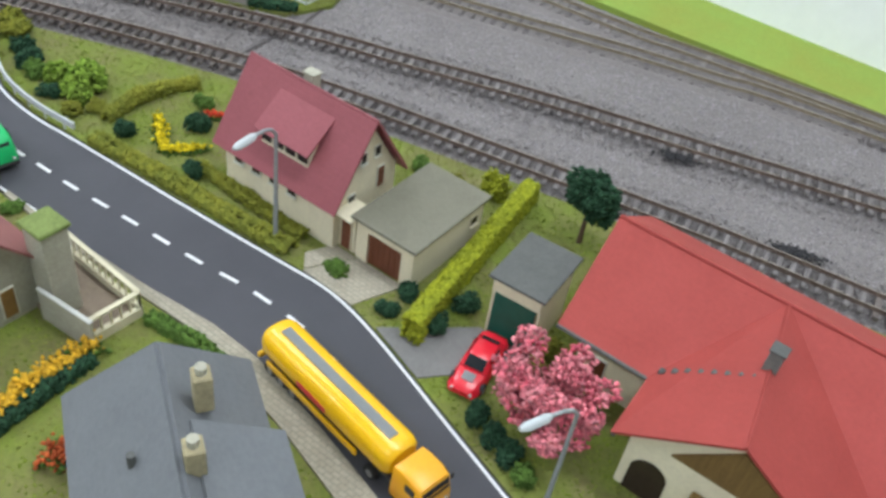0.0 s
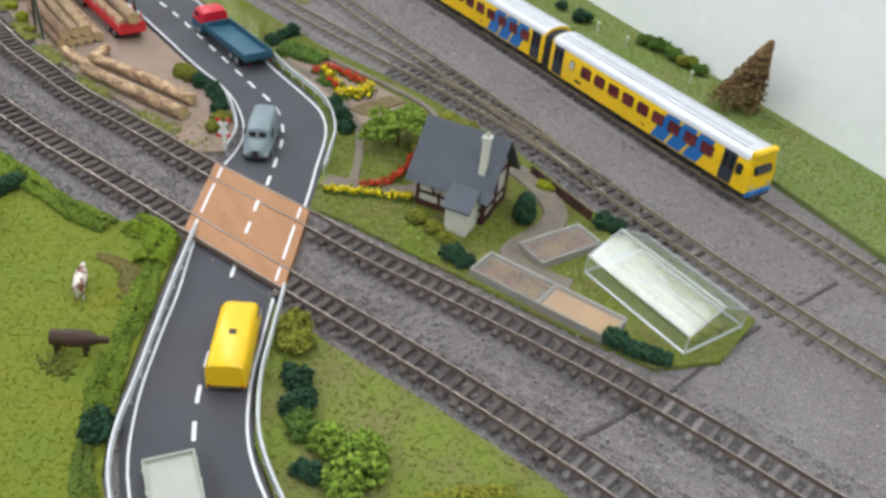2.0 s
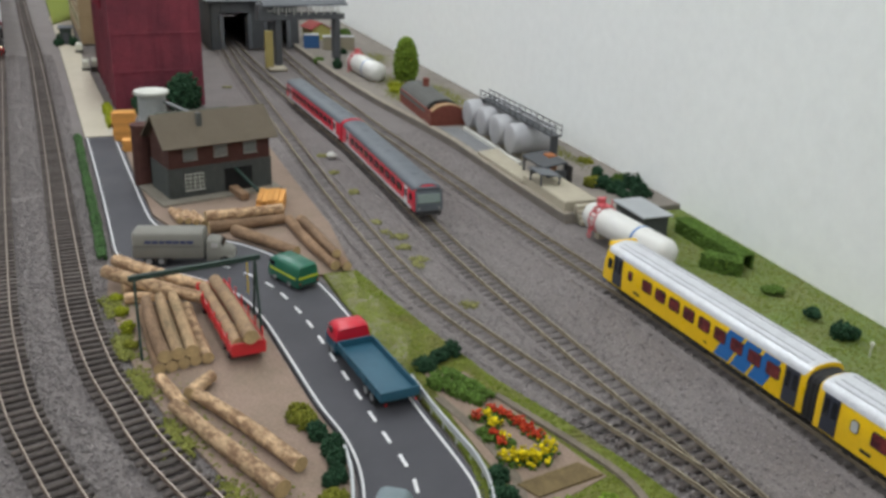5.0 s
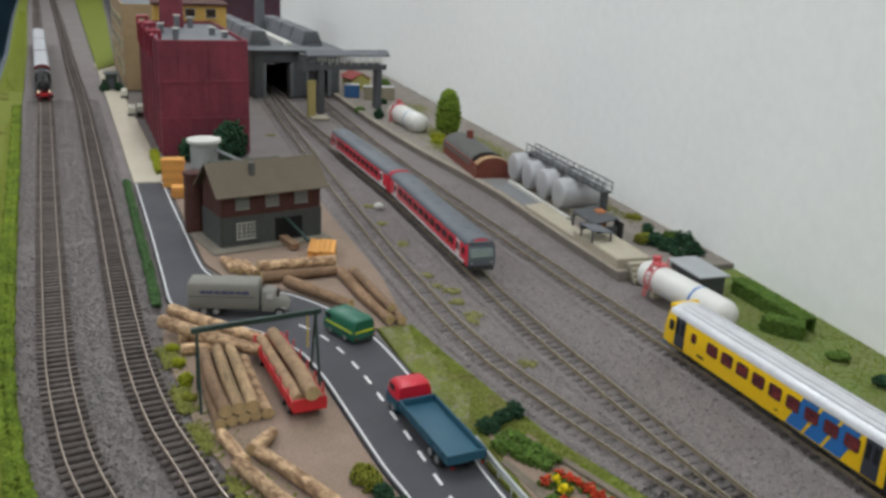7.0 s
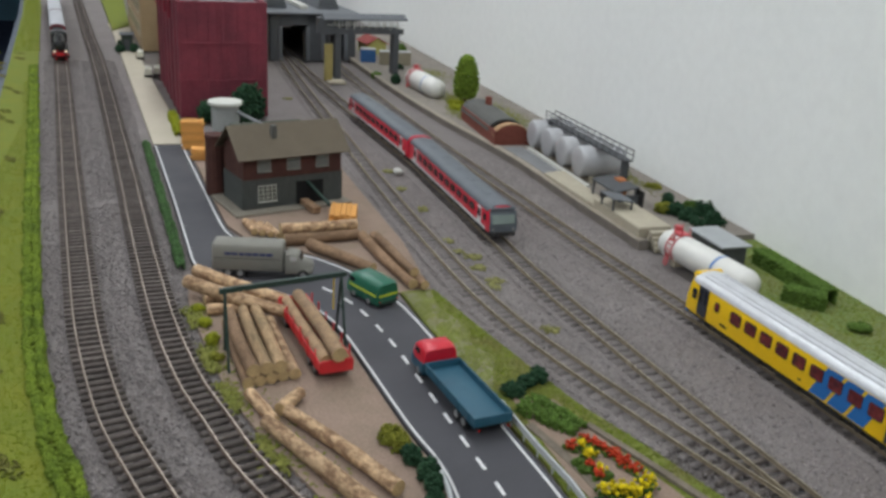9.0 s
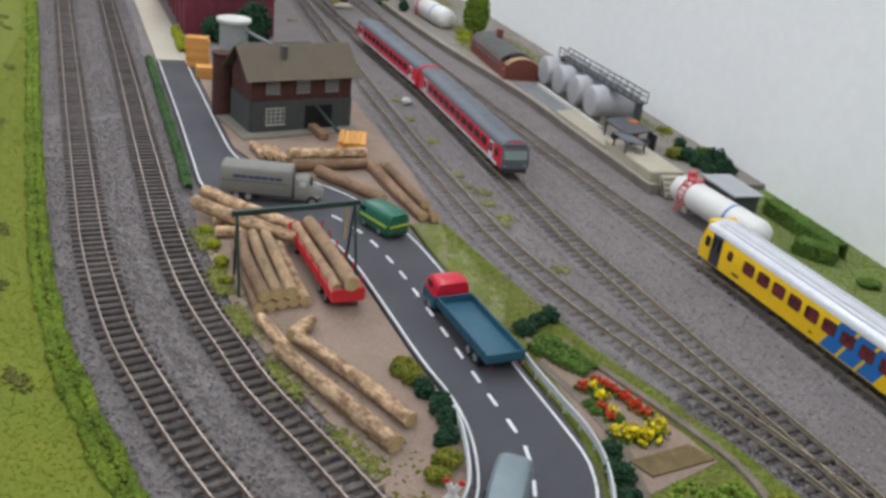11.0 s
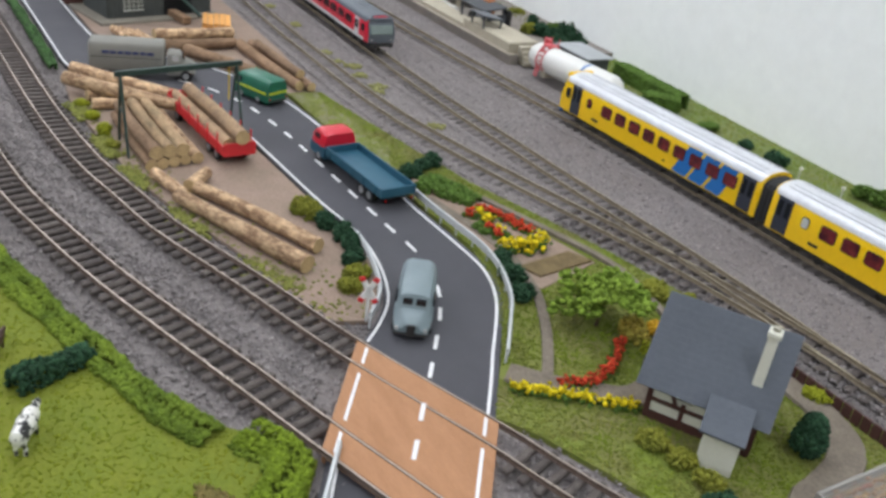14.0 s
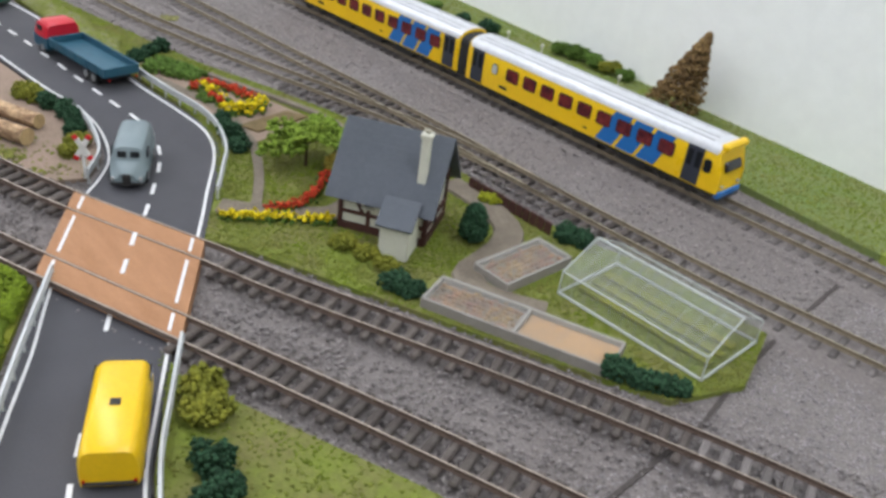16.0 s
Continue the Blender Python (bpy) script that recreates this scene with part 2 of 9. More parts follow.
    def lathe(self, c, profile, n=20, slot=0):
        """A turned form about the upright axis through c; profile: (radius, height) upwards."""
        rings = [[(c[0] + r * math.cos(k * math.tau / n), c[1] + r * math.sin(k * math.tau / n), c[2] + z) for k in range(n)] for r, z in profile]
        return self.loft(rings, slot)

    def sweep(self, path, profile, slots=None):
        """A profile (across, up) drawn along a path of points at their heights."""
        rings = []
        for i, p in enumerate(path):
            a, b = Vector(path[max(0, i - 1)]), Vector(path[min(len(path) - 1, i + 1)])
            d = (b - a).normalized()
            side = Vector((-d.y, d.x, 0)).normalized()
            rings.append([Vector(p) + side * u + Vector((0, 0, h)) for u, h in profile])
        n = len(profile)
        start = len(self.f)
        self.loft(rings)
        if slots:
            for k in range(len(path) - 1):
                for i in range(n):
                    self.s[start + k * n + i] = slots[i]
        return self

    def mesh(self, name, mats, smooth=False):
        me = bpy.data.meshes.new(name)
        me.from_pydata(self.v, [], self.f)
        for m in mats if isinstance(mats, (list, tuple)) else [mats]:
            me.materials.append(m)
        me.polygons.foreach_set("material_index", self.s)
        if smooth:
            me.polygons.foreach_set("use_smooth", [True] * len(self.f))
            me.set_sharp_from_angle(angle=radians(38))
        me.update()
        return me


def thing(name, label, category, m=None, group="", kind=""):
    """An empty at a thing's base, to carry its parts."""
    ob = tagged(new(name), label, category, group, kind)
    ob.empty_display_size = 0.01
    if m is not None:
        ob.matrix_basis = m
    return ob


def part(name, form, material, parent, label="", smooth=False):
    """One mesh under a thing or a part."""
    ob = new(name, form.mesh(name, material, smooth) if isinstance(form, Form) else form)
    ob.parent = parent
    return tagged(ob, label)


def solo(name, form, material, label, category, m=None, group="", kind="", smooth=False):
    """A thing of one mesh."""
    ob = tagged(new(name, form.mesh(name, material, smooth) if isinstance(form, Form) else form), label, category, group, kind)
    if m is not None:
        ob.matrix_basis = m
    return ob


def spline(points, step):
    """Points at even steps along a smooth line through the given ones."""
    p = [Vector((*q, 0)[:3]) for q in points]
    p = [2 * p[0] - p[1]] + p + [2 * p[-1] - p[-2]]
    fine = []
    for i in range(1, len(p) - 2):
        for k in range(24):
            t = k / 24
            a, b, c, d = p[i - 1 : i + 3]
            fine.append(0.5 * (2 * b + (c - a) * t + (2 * a - 5 * b + 4 * c - d) * t**2 + (3 * b - a - 3 * c + d) * t**3))
    fine.append(p[-2])
    gone = [0.0]
    for a, b in zip(fine, fine[1:]):
        gone.append(gone[-1] + (b - a).length)
    count = max(2, round(gone[-1] / step))
    out, j = [], 0
    for k in range(count + 1):
        want = gone[-1] * k / count
        while j < len(fine) - 2 and gone[j + 1] < want:
            j += 1
        f = (want - gone[j]) / max(1e-9, gone[j + 1] - gone[j])
        out.append(fine[j].lerp(fine[j + 1], min(1, f)))
    return out


def beside(path, off):
    """The path moved sideways, to its left."""
    out = []
    for i, p in enumerate(path):
        d = (path[min(len(path) - 1, i + 1)] - path[max(0, i - 1)]).normalized()
        out.append(p + Vector((-d.y, d.x, 0)) * off)
    return out


def inside(points, outline):
    """Which of the points lie inside an outline."""
    x, y = points[:, 0], points[:, 1]
    hit = np.zeros(len(points), bool)
    n = len(outline)
    for i in range(n):
        (x0, y0), (x1, y1) = outline[i][:2], outline[(i + 1) % n][:2]
        hit ^= ((y0 > y) != (y1 > y)) & (x < (x1 - x0) * (y - y0) / (y1 - y0 + 1e-12) + x0)
    return hit


OCTA = np.array([(1, 0, 0), (-1, 0, 0), (0, 1, 0), (0, -1, 0), (0, 0, 1), (0, 0, -1)], float)
OCTA_F = np.array([(0, 2, 4), (2, 1, 4), (1, 3, 4), (3, 0, 4), (2, 0, 5), (1, 2, 5), (3, 1, 5), (0, 3, 5)])
TETRA = np.array([(1, 0, -0.4), (-0.5, 0.87, -0.4), (-0.5, -0.87, -0.4), (0, 0, 1.0)], float)
TETRA_F = np.array([(0, 1, 3), (1, 2, 3), (2, 0, 3), (0, 2, 1)])


def crumbs(name, centres, size, material, rng, base=OCTA, faces=OCTA_F, flat=1.0, upright=False):
    """One mesh of many small uneven pieces at the given centres."""
    n = len(centres)
    sizes = size * rng.uniform(0.55, 1.35, (n, 1, 1))
    verts = base[None] * rng.uniform(0.65, 1.25, (n, len(base), 3)) * np.array([1, 1, flat])
    a = rng.uniform(0, math.tau, n)
    b = rng.uniform(-0.3, 0.3, n) if upright else rng.uniform(-1.4, 1.4, n)
    ca, sa, cb, sb = np.cos(a), np.sin(a), np.cos(b), np.sin(b)
    turn = np.zeros((n, 3, 3))
    turn[:, 0, 0], turn[:, 0, 1], turn[:, 0, 2] = ca, -sa * cb, sa * sb
    turn[:, 1, 0], turn[:, 1, 1], turn[:, 1, 2] = sa, ca * cb, -ca * sb
    turn[:, 2, 1], turn[:, 2, 2] = sb, cb
    verts = np.einsum("nij,nkj->nki", turn, verts) * sizes + np.asarray(centres)[:, None, :]
    me = bpy.data.meshes.new(name)
    k, m = len(base), len(faces)
    me.vertices.add(n * k)
    me.vertices.foreach_set("co", verts.reshape(-1))
    index = (faces[None] + (np.arange(n) * k)[:, None, None]).reshape(-1)
    me.loops.add(len(index))
    me.loops.foreach_set("vertex_index", index.astype(np.int32))
    me.polygons.add(n * m)
    me.polygons.foreach_set("loop_start", np.arange(0, n * m * 3, 3, dtype=np.int32))
    me.materials.append(material)
    me.update(calc_edges=True)
    return me


def clump_points(rng, n, lobes):
    """Points through the shells of a few overlapping lobes (x, y, z, rx, ry, rz)."""
    lobes = np.array(lobes, float)
    pick = rng.integers(0, len(lobes), n)
    d = rng.normal(size=(n, 3))
    d /= np.linalg.norm(d, axis=1, keepdims=True)
    d *= rng.uniform(0.55, 1.05, (n, 1))
    p = lobes[pick, :3] + d * lobes[pick, 3:]
    p[:, 2] = np.abs(p[:, 2])
    return p


SEED = iter(range(1, 100000))


def bush(x, y, r, h, material, label, name="bush", category="bush", group="", n=170, grain=0.13, z=0.0, long=1.0, angle=0.0):
    """A low shrub of foam crumbs with an uneven outline; long stretches it along its angle."""
    rng = np.random.default_rng(next(SEED))
    lobes = []
    for k in range(5):
        a = rng.uniform(0, math.tau)
        q = rng.uniform(0.15, 0.5) * r
        lobes.append((q * math.cos(a) * long, q * math.sin(a), h * rng.uniform(0.25, 0.5), 0.6 * r * max(1, long * 0.7), 0.6 * r, h * rng.uniform(0.35, 0.5)))
    size = min(0.0042, max(0.0011, grain * r))
    n = int(n * 3.2)
    me = crumbs(name, clump_points(rng, n, lobes), size, material, rng)
    return solo(name, me, material, label, category, pose(x, y, z, 0, 0, angle), group)


def hedge(path, width, height, material, label, name="hedge", group="", grain=0.0017, thick=1.7, z=0.0, wild=1.0, square=0.6):
    """A hedge of foam crumbs along a line."""
    rng = np.random.default_rng(next(SEED))
    line = spline(path, 0.004)
    length = 0.004 * (len(line) - 1)
    n = int(min(9000, thick * length * (width + 2 * height) / grain**2))
    at = rng.integers(0, len(line) - 1, n)
    t = rng.uniform(0, 1, n)
    base = np.array([tuple(p) for p in line])
    mid = base[at] * (1 - t[:, None]) + base[at + 1] * t[:, None]
    way = base[at + 1] - base[at]
    way /= np.linalg.norm(way, axis=1, keepdims=True) + 1e-9
    side = np.stack([-way[:, 1], way[:, 0], 0 * at], 1)
    wob = 1 + wild * (0.14 * np.sin(at * 0.35 + rng.uniform(0, 6)) + 0.07 * np.sin(at * 1.1))
    a = rng.uniform(0, math.pi, n)
    q = rng.uniform(1 - 0.3 * wild, 1.03, n)
    p = mid + side * (np.sign(np.cos(a)) * np.abs(np.cos(a)) ** square * width / 2 * q * wob)[:, None]
    p[:, 2] = np.abs(np.sin(a)) ** square * height * q * wob + z
    if square < 0.5:
        # clipped: even cover over two sides and the top
        u = rng.uniform(0, 2 * height + width, n)
        across = np.clip(u - height, 0, width) - width / 2
        up = np.where(u < height, u, np.where(u > height + width, 2 * height + width - u, height))
        p = mid + side * (across * (1 + wild * 0.15 * np.sin(at * 0.5)))[:, None] + rng.normal(0, grain * 0.25, (n, 3))
        p[:, 2] = up * (1 + wild * 0.12 * np.sin(at * 0.31)) + z
    return solo(name, crumbs(name, p, grain, material, rng), material, label, "hedge", None, group)


BARE_LINES, BARE_AREAS = [], []


def bare(points):
    """Which points lie on a path, bed, drive or other place without grass."""
    hit = np.zeros(len(points), bool)
    for outline in BARE_AREAS:
        hit |= inside(points, outline)
    for line, half in BARE_LINES:
        for q in spline(line, 0.004):
            hit |= (points[:, 0] - q.x) ** 2 + (points[:, 1] - q.y) ** 2 < half**2
    return hit


def tufts(name, outline, n, size, material, label, z=0.001, keep=None):
    """Grass fibres and crumbs over an outline."""
    rng = np.random.default_rng(next(SEED))
    o = np.array([q[:2] for q in outline])
    p = rng.uniform(o.min(0), o.max(0), (n * 3, 2))
    p = p[inside(p, [tuple(q) for q in o])][:n]
    if keep is not None:
        p = p[keep(p)]
    p = p[~bare(p)]
    p = np.c_[p, np.full(len(p), z - 0.0009) + rng.uniform(0, size * 0.2, len(p))]
    me = crumbs(name, p, size, material, rng, TETRA, TETRA_F, 0.34, True)
    return solo(name, me, material, label, "grass", kind="stuff")


def slab(name, outline, z0, z1, material, label, category="ground", kind="structure"):
    """A flat piece of ground with a real edge."""
    me = Form().prism(outline, z0, z1)
    return solo(name, me, material, label, category, kind=kind)

# ---- the room ----
def slab_box(name, c, size, material, label, category):
    return solo(name, Form().box(c, size), material, label, category, kind="structure")


WALL_Y = 0.935
# the backdrop wall bends slightly towards the table at its near end
solo("wall_north", Form().prism([(-11.25, WALL_Y), (-1.25, WALL_Y - 0.002), (-0.487, WALL_Y - 0.028), (2.25, WALL_Y - 0.030), (2.25, WALL_Y + 0.1), (-11.25, WALL_Y + 0.1)], -1.0, 1.6), WHITE_WALL, "plain white painted wall behind the layout", "wall", kind="structure")
slab_box("wall_west", (-11.2, -1.6, 0.3), (0.1, 5.2, 2.6), mat("blue_end_wall_paint", (0.07, 0.15, 0.20), 0.85, var=0.06, scale=2.5, fine=60, bump=0.05), "blue painted end wall", "wall")
slab_box("wall_east", (2.2, -1.6, 0.3), (0.1, 5.2, 2.6), WHITE_WALL, "plain white painted end wall", "wall")
slab_box("wall_south", (-4.5, -4.2, 0.3), (13.5, 0.1, 2.6), WHITE_WALL, "plain white painted wall across the room", "wall")
slab_box("floor", (-4.5, -1.6, -1.02), (13.5, 5.3, 0.06), FLOOR, "dark blue carpet below the layout table", "floor")
slab_box("ceiling", (-4.5, -1.6, 1.63), (13.5, 5.3, 0.06), CEILING, "white ceiling", "ceiling")
seam = thing("trim", "thin grey joint between two wall panels", "trim", pose(-0.487, WALL_Y - 0.0286, 0), kind="structure")
part("joint", Form().box((0, 0, 0.3), (0.0030, 0.001, 2.2)), mat("wall_joint", (0.56, 0.54, 0.51), 0.9, var=0.25, scale=20), seam)

TUBE = mat("lit_tube", (1.0, 0.97, 0.9), 0.4, var=0.0, bump=0.0, emit=6.0)
FITTING = mat("white_light_housing", (0.75, 0.75, 0.75), 0.5)


def ceiling_light(x, y):
    lamp = thing("ceiling_light", "white ceiling fitting with a lit fluorescent tube", "ceiling light", pose(x, y, 1.6), "ceiling lights in rows")
    part("housing", Form().box((0, 0, -0.02), (1.3, 0.12, 0.04), 0.006), FITTING, lamp)
    part("tube", Form().rod((-0.6, 0, -0.055), (0.6, 0, -0.055), 0.013, n=12), TUBE, lamp)
    data = bpy.data.lights.new("ceiling_glow", "AREA")
    data.shape, data.size, data.size_y, data.energy, data.color = "RECTANGLE", 1.25, 0.14, LAMP_W, LAMP_COLOUR
    glow = new("ceiling_glow", data)
    glow.matrix_basis = pose(x, y, 1.52)


for lx in (-5.2, -3.4, -1.6, 0.2):
    for ly in (0.5, -0.9, -2.3):
        ceiling_light(lx, ly)

# ---- the layout's ground ----
FRONT = [(-6.9, -0.375), (-4.66, -0.184), (-3.3, -0.055), (-2.03, 0.045), (-1.5, 0.07), (-1.1, 0.02), (-0.7, -0.12), (0.0, -0.2), (0.6, -0.2)]
table = FRONT + [(0.6, WALL_Y), (-6.9, WALL_Y)]
slab("ground", table, -0.06, -0.0035, BALLAST, "grey stone ballast spread over the layout board")
edge = Form()
edge.sweep([Vector((x, y - 0.006, -0.1)) for x, y in FRONT], [(-0.006, -0.05), (0.006, -0.05), (0.006, 0.097), (-0.006, 0.097)])
solo("table_edge", edge, TABLE_EDGE, "dark painted board along the table's front", "board", kind="structure")

# tracks: middle lines, from far to near
T1 = [(-6.6, -0.28), (-5.6, -0.185), (-4.4, -0.075), (-3.4, 0.02), (-2.455, 0.109), (-1.914, 0.155), (-1.513, 0.189), (-1.236, 0.214), (-1.142, 0.224), (-1.063, 0.236), (-1.007, 0.247), (-0.955, 0.262), (-0.89, 0.283),
      (-0.823, 0.309), (-0.776, 0.328), (-0.72, 0.35), (-0.623, 0.390), (-0.545, 0.422), (-0.459, 0.455), (-0.40, 0.475), (-0.318, 0.495), (-0.215, 0.516), (-0.115, 0.537), (-0.009, 0.555), (0.25, 0.585), (0.6, 0.61)]
T2 = [(-6.6, -0.20), (-5.6, -0.105), (-4.4, 0.005), (-3.018, 0.127), (-2.46, 0.179), (-1.911, 0.223), (-1.569, 0.249), (-1.428, 0.259), (-1.225, 0.275), (-1.13, 0.285), (-1.05, 0.298), (-0.992, 0.313), (-0.94, 0.327),
      (-0.866, 0.356), (-0.782, 0.387), (-0.69, 0.428), (-0.645, 0.446), (-0.534, 0.498), (-0.464, 0.528), (-0.40, 0.5515), (-0.353, 0.566), (-0.308, 0.582), (-0.261, 0.598), (-0.217, 0.612), (-0.17, 0.625), (-0.125, 0.637), (-0.081, 0.649), (-0.002, 0.671), (0.15, 0.71), (0.6, 0.79)]
Y1 = [(-3.2, 0.595), (-2.3, 0.565), (-1.638, 0.556), (-1.40, 0.555), (-1.3, 0.557), (-1.22, 0.559), (-1.163, 0.562), (-1.115, 0.567), (-1.076, 0.573), (-1.038, 0.581), (-1.003, 0.589), (-0.97, 0.597), (-0.94, 0.605), (-0.91, 0.613), (-0.871, 0.624), (-0.84, 0.632), (-0.804, 0.641), (-0.755, 0.650), (-0.70, 0.657), (-0.646, 0.660)]
Y2 = [(-3.4, 0.60), (-2.4, 0.597), (-1.904, 0.612), (-1.633, 0.626), (-1.45, 0.630), (-1.3, 0.630), (-1.235, 0.630), (-1.123, 0.633), (-1.032, 0.639), (-0.954, 0.644), (-0.895, 0.649), (-0.82, 0.655), (-0.75, 0.658), (-0.69, 0.659), (-0.646, 0.660), (-0.583, 0.664), (-0.538, 0.667), (-0.499, 0.671), (-0.425, 0.682),
      (-0.37, 0.694), (-0.289, 0.718), (-0.213, 0.741), (-0.139, 0.758), (-0.085, 0.772), (0.2, 0.81)]
Y3 = [(-3.6, 0.70), (-2.9, 0.69), (-2.411, 0.682), (-2.026, 0.684), (-1.733, 0.694), (-1.522, 0.706), (-1.415, 0.713), (-1.338, 0.718), (-1.249, 0.724), (-1.195, 0.7285), (-1.104, 0.7365), (-1.0, 0.7455), (-0.85, 0.7515), (-0.7, 0.755), (-0.6, 0.7610), (-0.54, 0.7645), (-0.48, 0.768), (-0.36, 0.771), (-0.232, 0.778), (-0.154, 0.790), (0.2, 0.83)]
GAUGE, RAIL_Z = 0.0168, 0.0028
RAIL_PROFILE = [(-0.0009, 0), (0.0009, 0), (0.0009, 0.0005), (0.0003, 0.0009), (0.0003, 0.0019), (0.00045, 0.0024), (0.00045, 0.003), (-0.00045, 0.003), (-0.00045, 0.0024), (-0.0003, 0.0019), (-0.0003, 0.0009), (-0.0009, 0.0005)]
RAIL_SLOTS = [0, 0, 0, 0, 0, 0, 1, 0, 0, 0, 0, 0]
sleeper_form = Form().box((0, 0, 0), (0.0044, 0.0295, 0.0034), 0.0009)
SLEEPER_MESH = sleeper_form.mesh("sleeper", SLEEPER)
DUSTY = mat("dusty_grey_sleepers", (0.178, 0.16, 0.152), 0.9, var=0.2, scale=120, fine=700, bump=0.4, each=0.25, island=0.25)
YARD_SLEEPER = sleeper_form.mesh("yard_sleeper", DUSTY)


BRASS = mat("brassy_rail_head", (0.42, 0.37, 0.265), 0.48, metal=0.5, var=0.12, scale=60, bump=0.05)
BRASS_SIDE = mat("dusty_brass_rail_side", (0.20, 0.16, 0.11), 0.7, metal=0.1, var=0.2, scale=100)


def track(points, label, near=None, spacing=0.0094, sunk=0.0, wood=None):
    """A railway track: two rails, and sleepers, those in the stretch near as single pieces."""
    line = spline(points, 0.02)
    for p in line:
        p.z = RAIL_Z
    own = thing("railway_track", label, "railway track", kind="structure")
    for s in (-1, 1):
        part("rail", Form().sweep(beside(line, s * GAUGE / 2), RAIL_PROFILE, RAIL_SLOTS), [BRASS_SIDE if wood else RAIL_SIDE, BRASS if wood else RAIL_TOP], own)
    rest = Form()
    steps = spline(points, spacing)
    for i in range(1, len(steps) - 1):
        d = steps[i + 1] - steps[i - 1]
        at = pose(steps[i].x, steps[i].y, 0.0012 - sunk, 0, 0, math.degrees(math.atan2(d.y, d.x)) + random.uniform(-1, 1))
        if label.startswith("main") and inside(np.array([(steps[i].x, steps[i].y)]), DECK_AREA)[0]:
            continue
        if near and near[0] < steps[i].x < near[1]:
            ob = new("sleeper", YARD_SLEEPER if (wood and not (label.startswith("yard") and -0.88 < steps[i].x < -0.56)) or steps[i].x > -0.44 else SLEEPER_MESH)
            ob.parent, ob.matrix_basis = own, at
        else:
            rest.box((0, 0, 0), (0.0042, 0.0295, 0.0034))
            rest.v[-8:] = [tuple(at @ Vector(v)) for v in rest.v[-8:]]
    if rest.f:
        tagged(part("sleepers", rest, wood or SLEEPER, own), kind="stuff")
    return line


DECK_AREA = [(-0.716, 0.338), (-0.624, 0.377), (-0.703, 0.444), (-0.797, 0.402)]
L1 = track(T1, "main line track with dark sleepers and rusty rails", (-1.1, 0.05))
L2 = track(T2, "main line track with dark sleepers and brassy rails", (-1.1, 0.05))
L3 = track(Y1, "yard siding with brassy rails joining at a turnout", (-1.6, -0.47), 0.0105, 0.0022, DUSTY)
L4 = track(Y2, "yard siding with brassy rails in grey ballast", (-1.6, -0.3), 0.0105, 0.0018, DUSTY)
L5 = track(Y3, "rear yard siding along the wall", (-1.7, -0.4), 0.0105, 0.0018, DUSTY)


def yard_bed(line, x0, x1, top):
    """Ballast filled almost to the tops of the sleepers of a dusty siding."""
    way = [Vector((p.x, p.y, 0)) for p in line if x0 < p.x < x1]
    form = Form().sweep(way, [(-0.023, -0.0036), (0.023, -0.0036), (0.0165, top), (-0.0165, top)])
    solo("ballast_bed", form, BALLAST, "grey ballast bed filled up between the sleepers of a siding", "ballast", kind="structure")


for bed_line, x0, x1, top in ((L3, -2.6, -0.90, -0.0003), (L4, -2.8, -0.90, -0.0005), (L5, -3.0, 0.1, -0.0002), (L4, -0.56, 0.0, -0.0004)):
    yard_bed(bed_line, x0, x1, top)


def ballast_stones(line, x0, x1, n, half, label, lift=0.0):
    """Loose stones along a track: shoulders, cribs and a few strays."""
    rng = np.random.default_rng(next(SEED))
    base = np.array([(p.x, p.y) for p in line if x0 < p.x < x1])
    i = rng.integers(0, len(base) - 1, n)
    t = rng.uniform(0, 1, (n, 1))
    p = base[i] * (1 - t) + base[i + 1] * t
    way = base[i + 1] - base[i]
    way /= np.linalg.norm(way, axis=1, keepdims=True)
    off = rng.uniform(-half, half, n)
    p = p + np.stack([-way[:, 1], way[:, 0]], 1) * off[:, None]
    near_rail = np.abs(np.abs(off) - GAUGE / 2) > 0.0016
    deck = inside(p, [(-0.80, 0.39), (-0.725, 0.335), (-0.625, 0.375), (-0.70, 0.445)])
    p = p[near_rail & ~deck]
    off = off[near_rail & ~deck]
    z = np.where(np.abs(off) < 0.016, -0.0008, -0.0022) + lift + rng.uniform(-0.0004, 0.0006, len(off))
    me = crumbs("ballast_stones", np.c_[p, z], 0.0011, STONES, rng, OCTA, OCTA_F, 0.8)
    solo("ballast_stones", me, STONES, label, "gravel", kind="stuff")


ballast_stones(L1, -1.5, 0.1, 11000, 0.030, "loose grey ballast stones along the main line")
ballast_stones(L2, -1.5, 0.1, 11000, 0.034, "loose grey ballast stones along the main line")
ballast_stones(L1, -2.5, -1.5, 6500, 0.034, "loose grey ballast stones along the far main line")
ballast_stones(L2, -2.5, -1.5, 6500, 0.034, "loose grey ballast stones along the far main line")
ballast_stones(L3, -1.5, -0.47, 7000, 0.022, "loose grey ballast stones along the yard siding", 0.0006)
ballast_stones(L4, -1.5, -0.47, 7000, 0.022, "loose grey ballast stones along the yard siding", 0.0006)
ballast_stones(L5, -1.5, -0.47, 5000, 0.022, "loose grey ballast stones along the rear siding", 0.0006)
stone_rng = np.random.default_rng(77)
FINE_STONES = mat("fine_ballast_grit", (0.285, 0.264, 0.264), 0.95, var=0.14, scale=12, fine=900, bump=0.0, island=0.3)
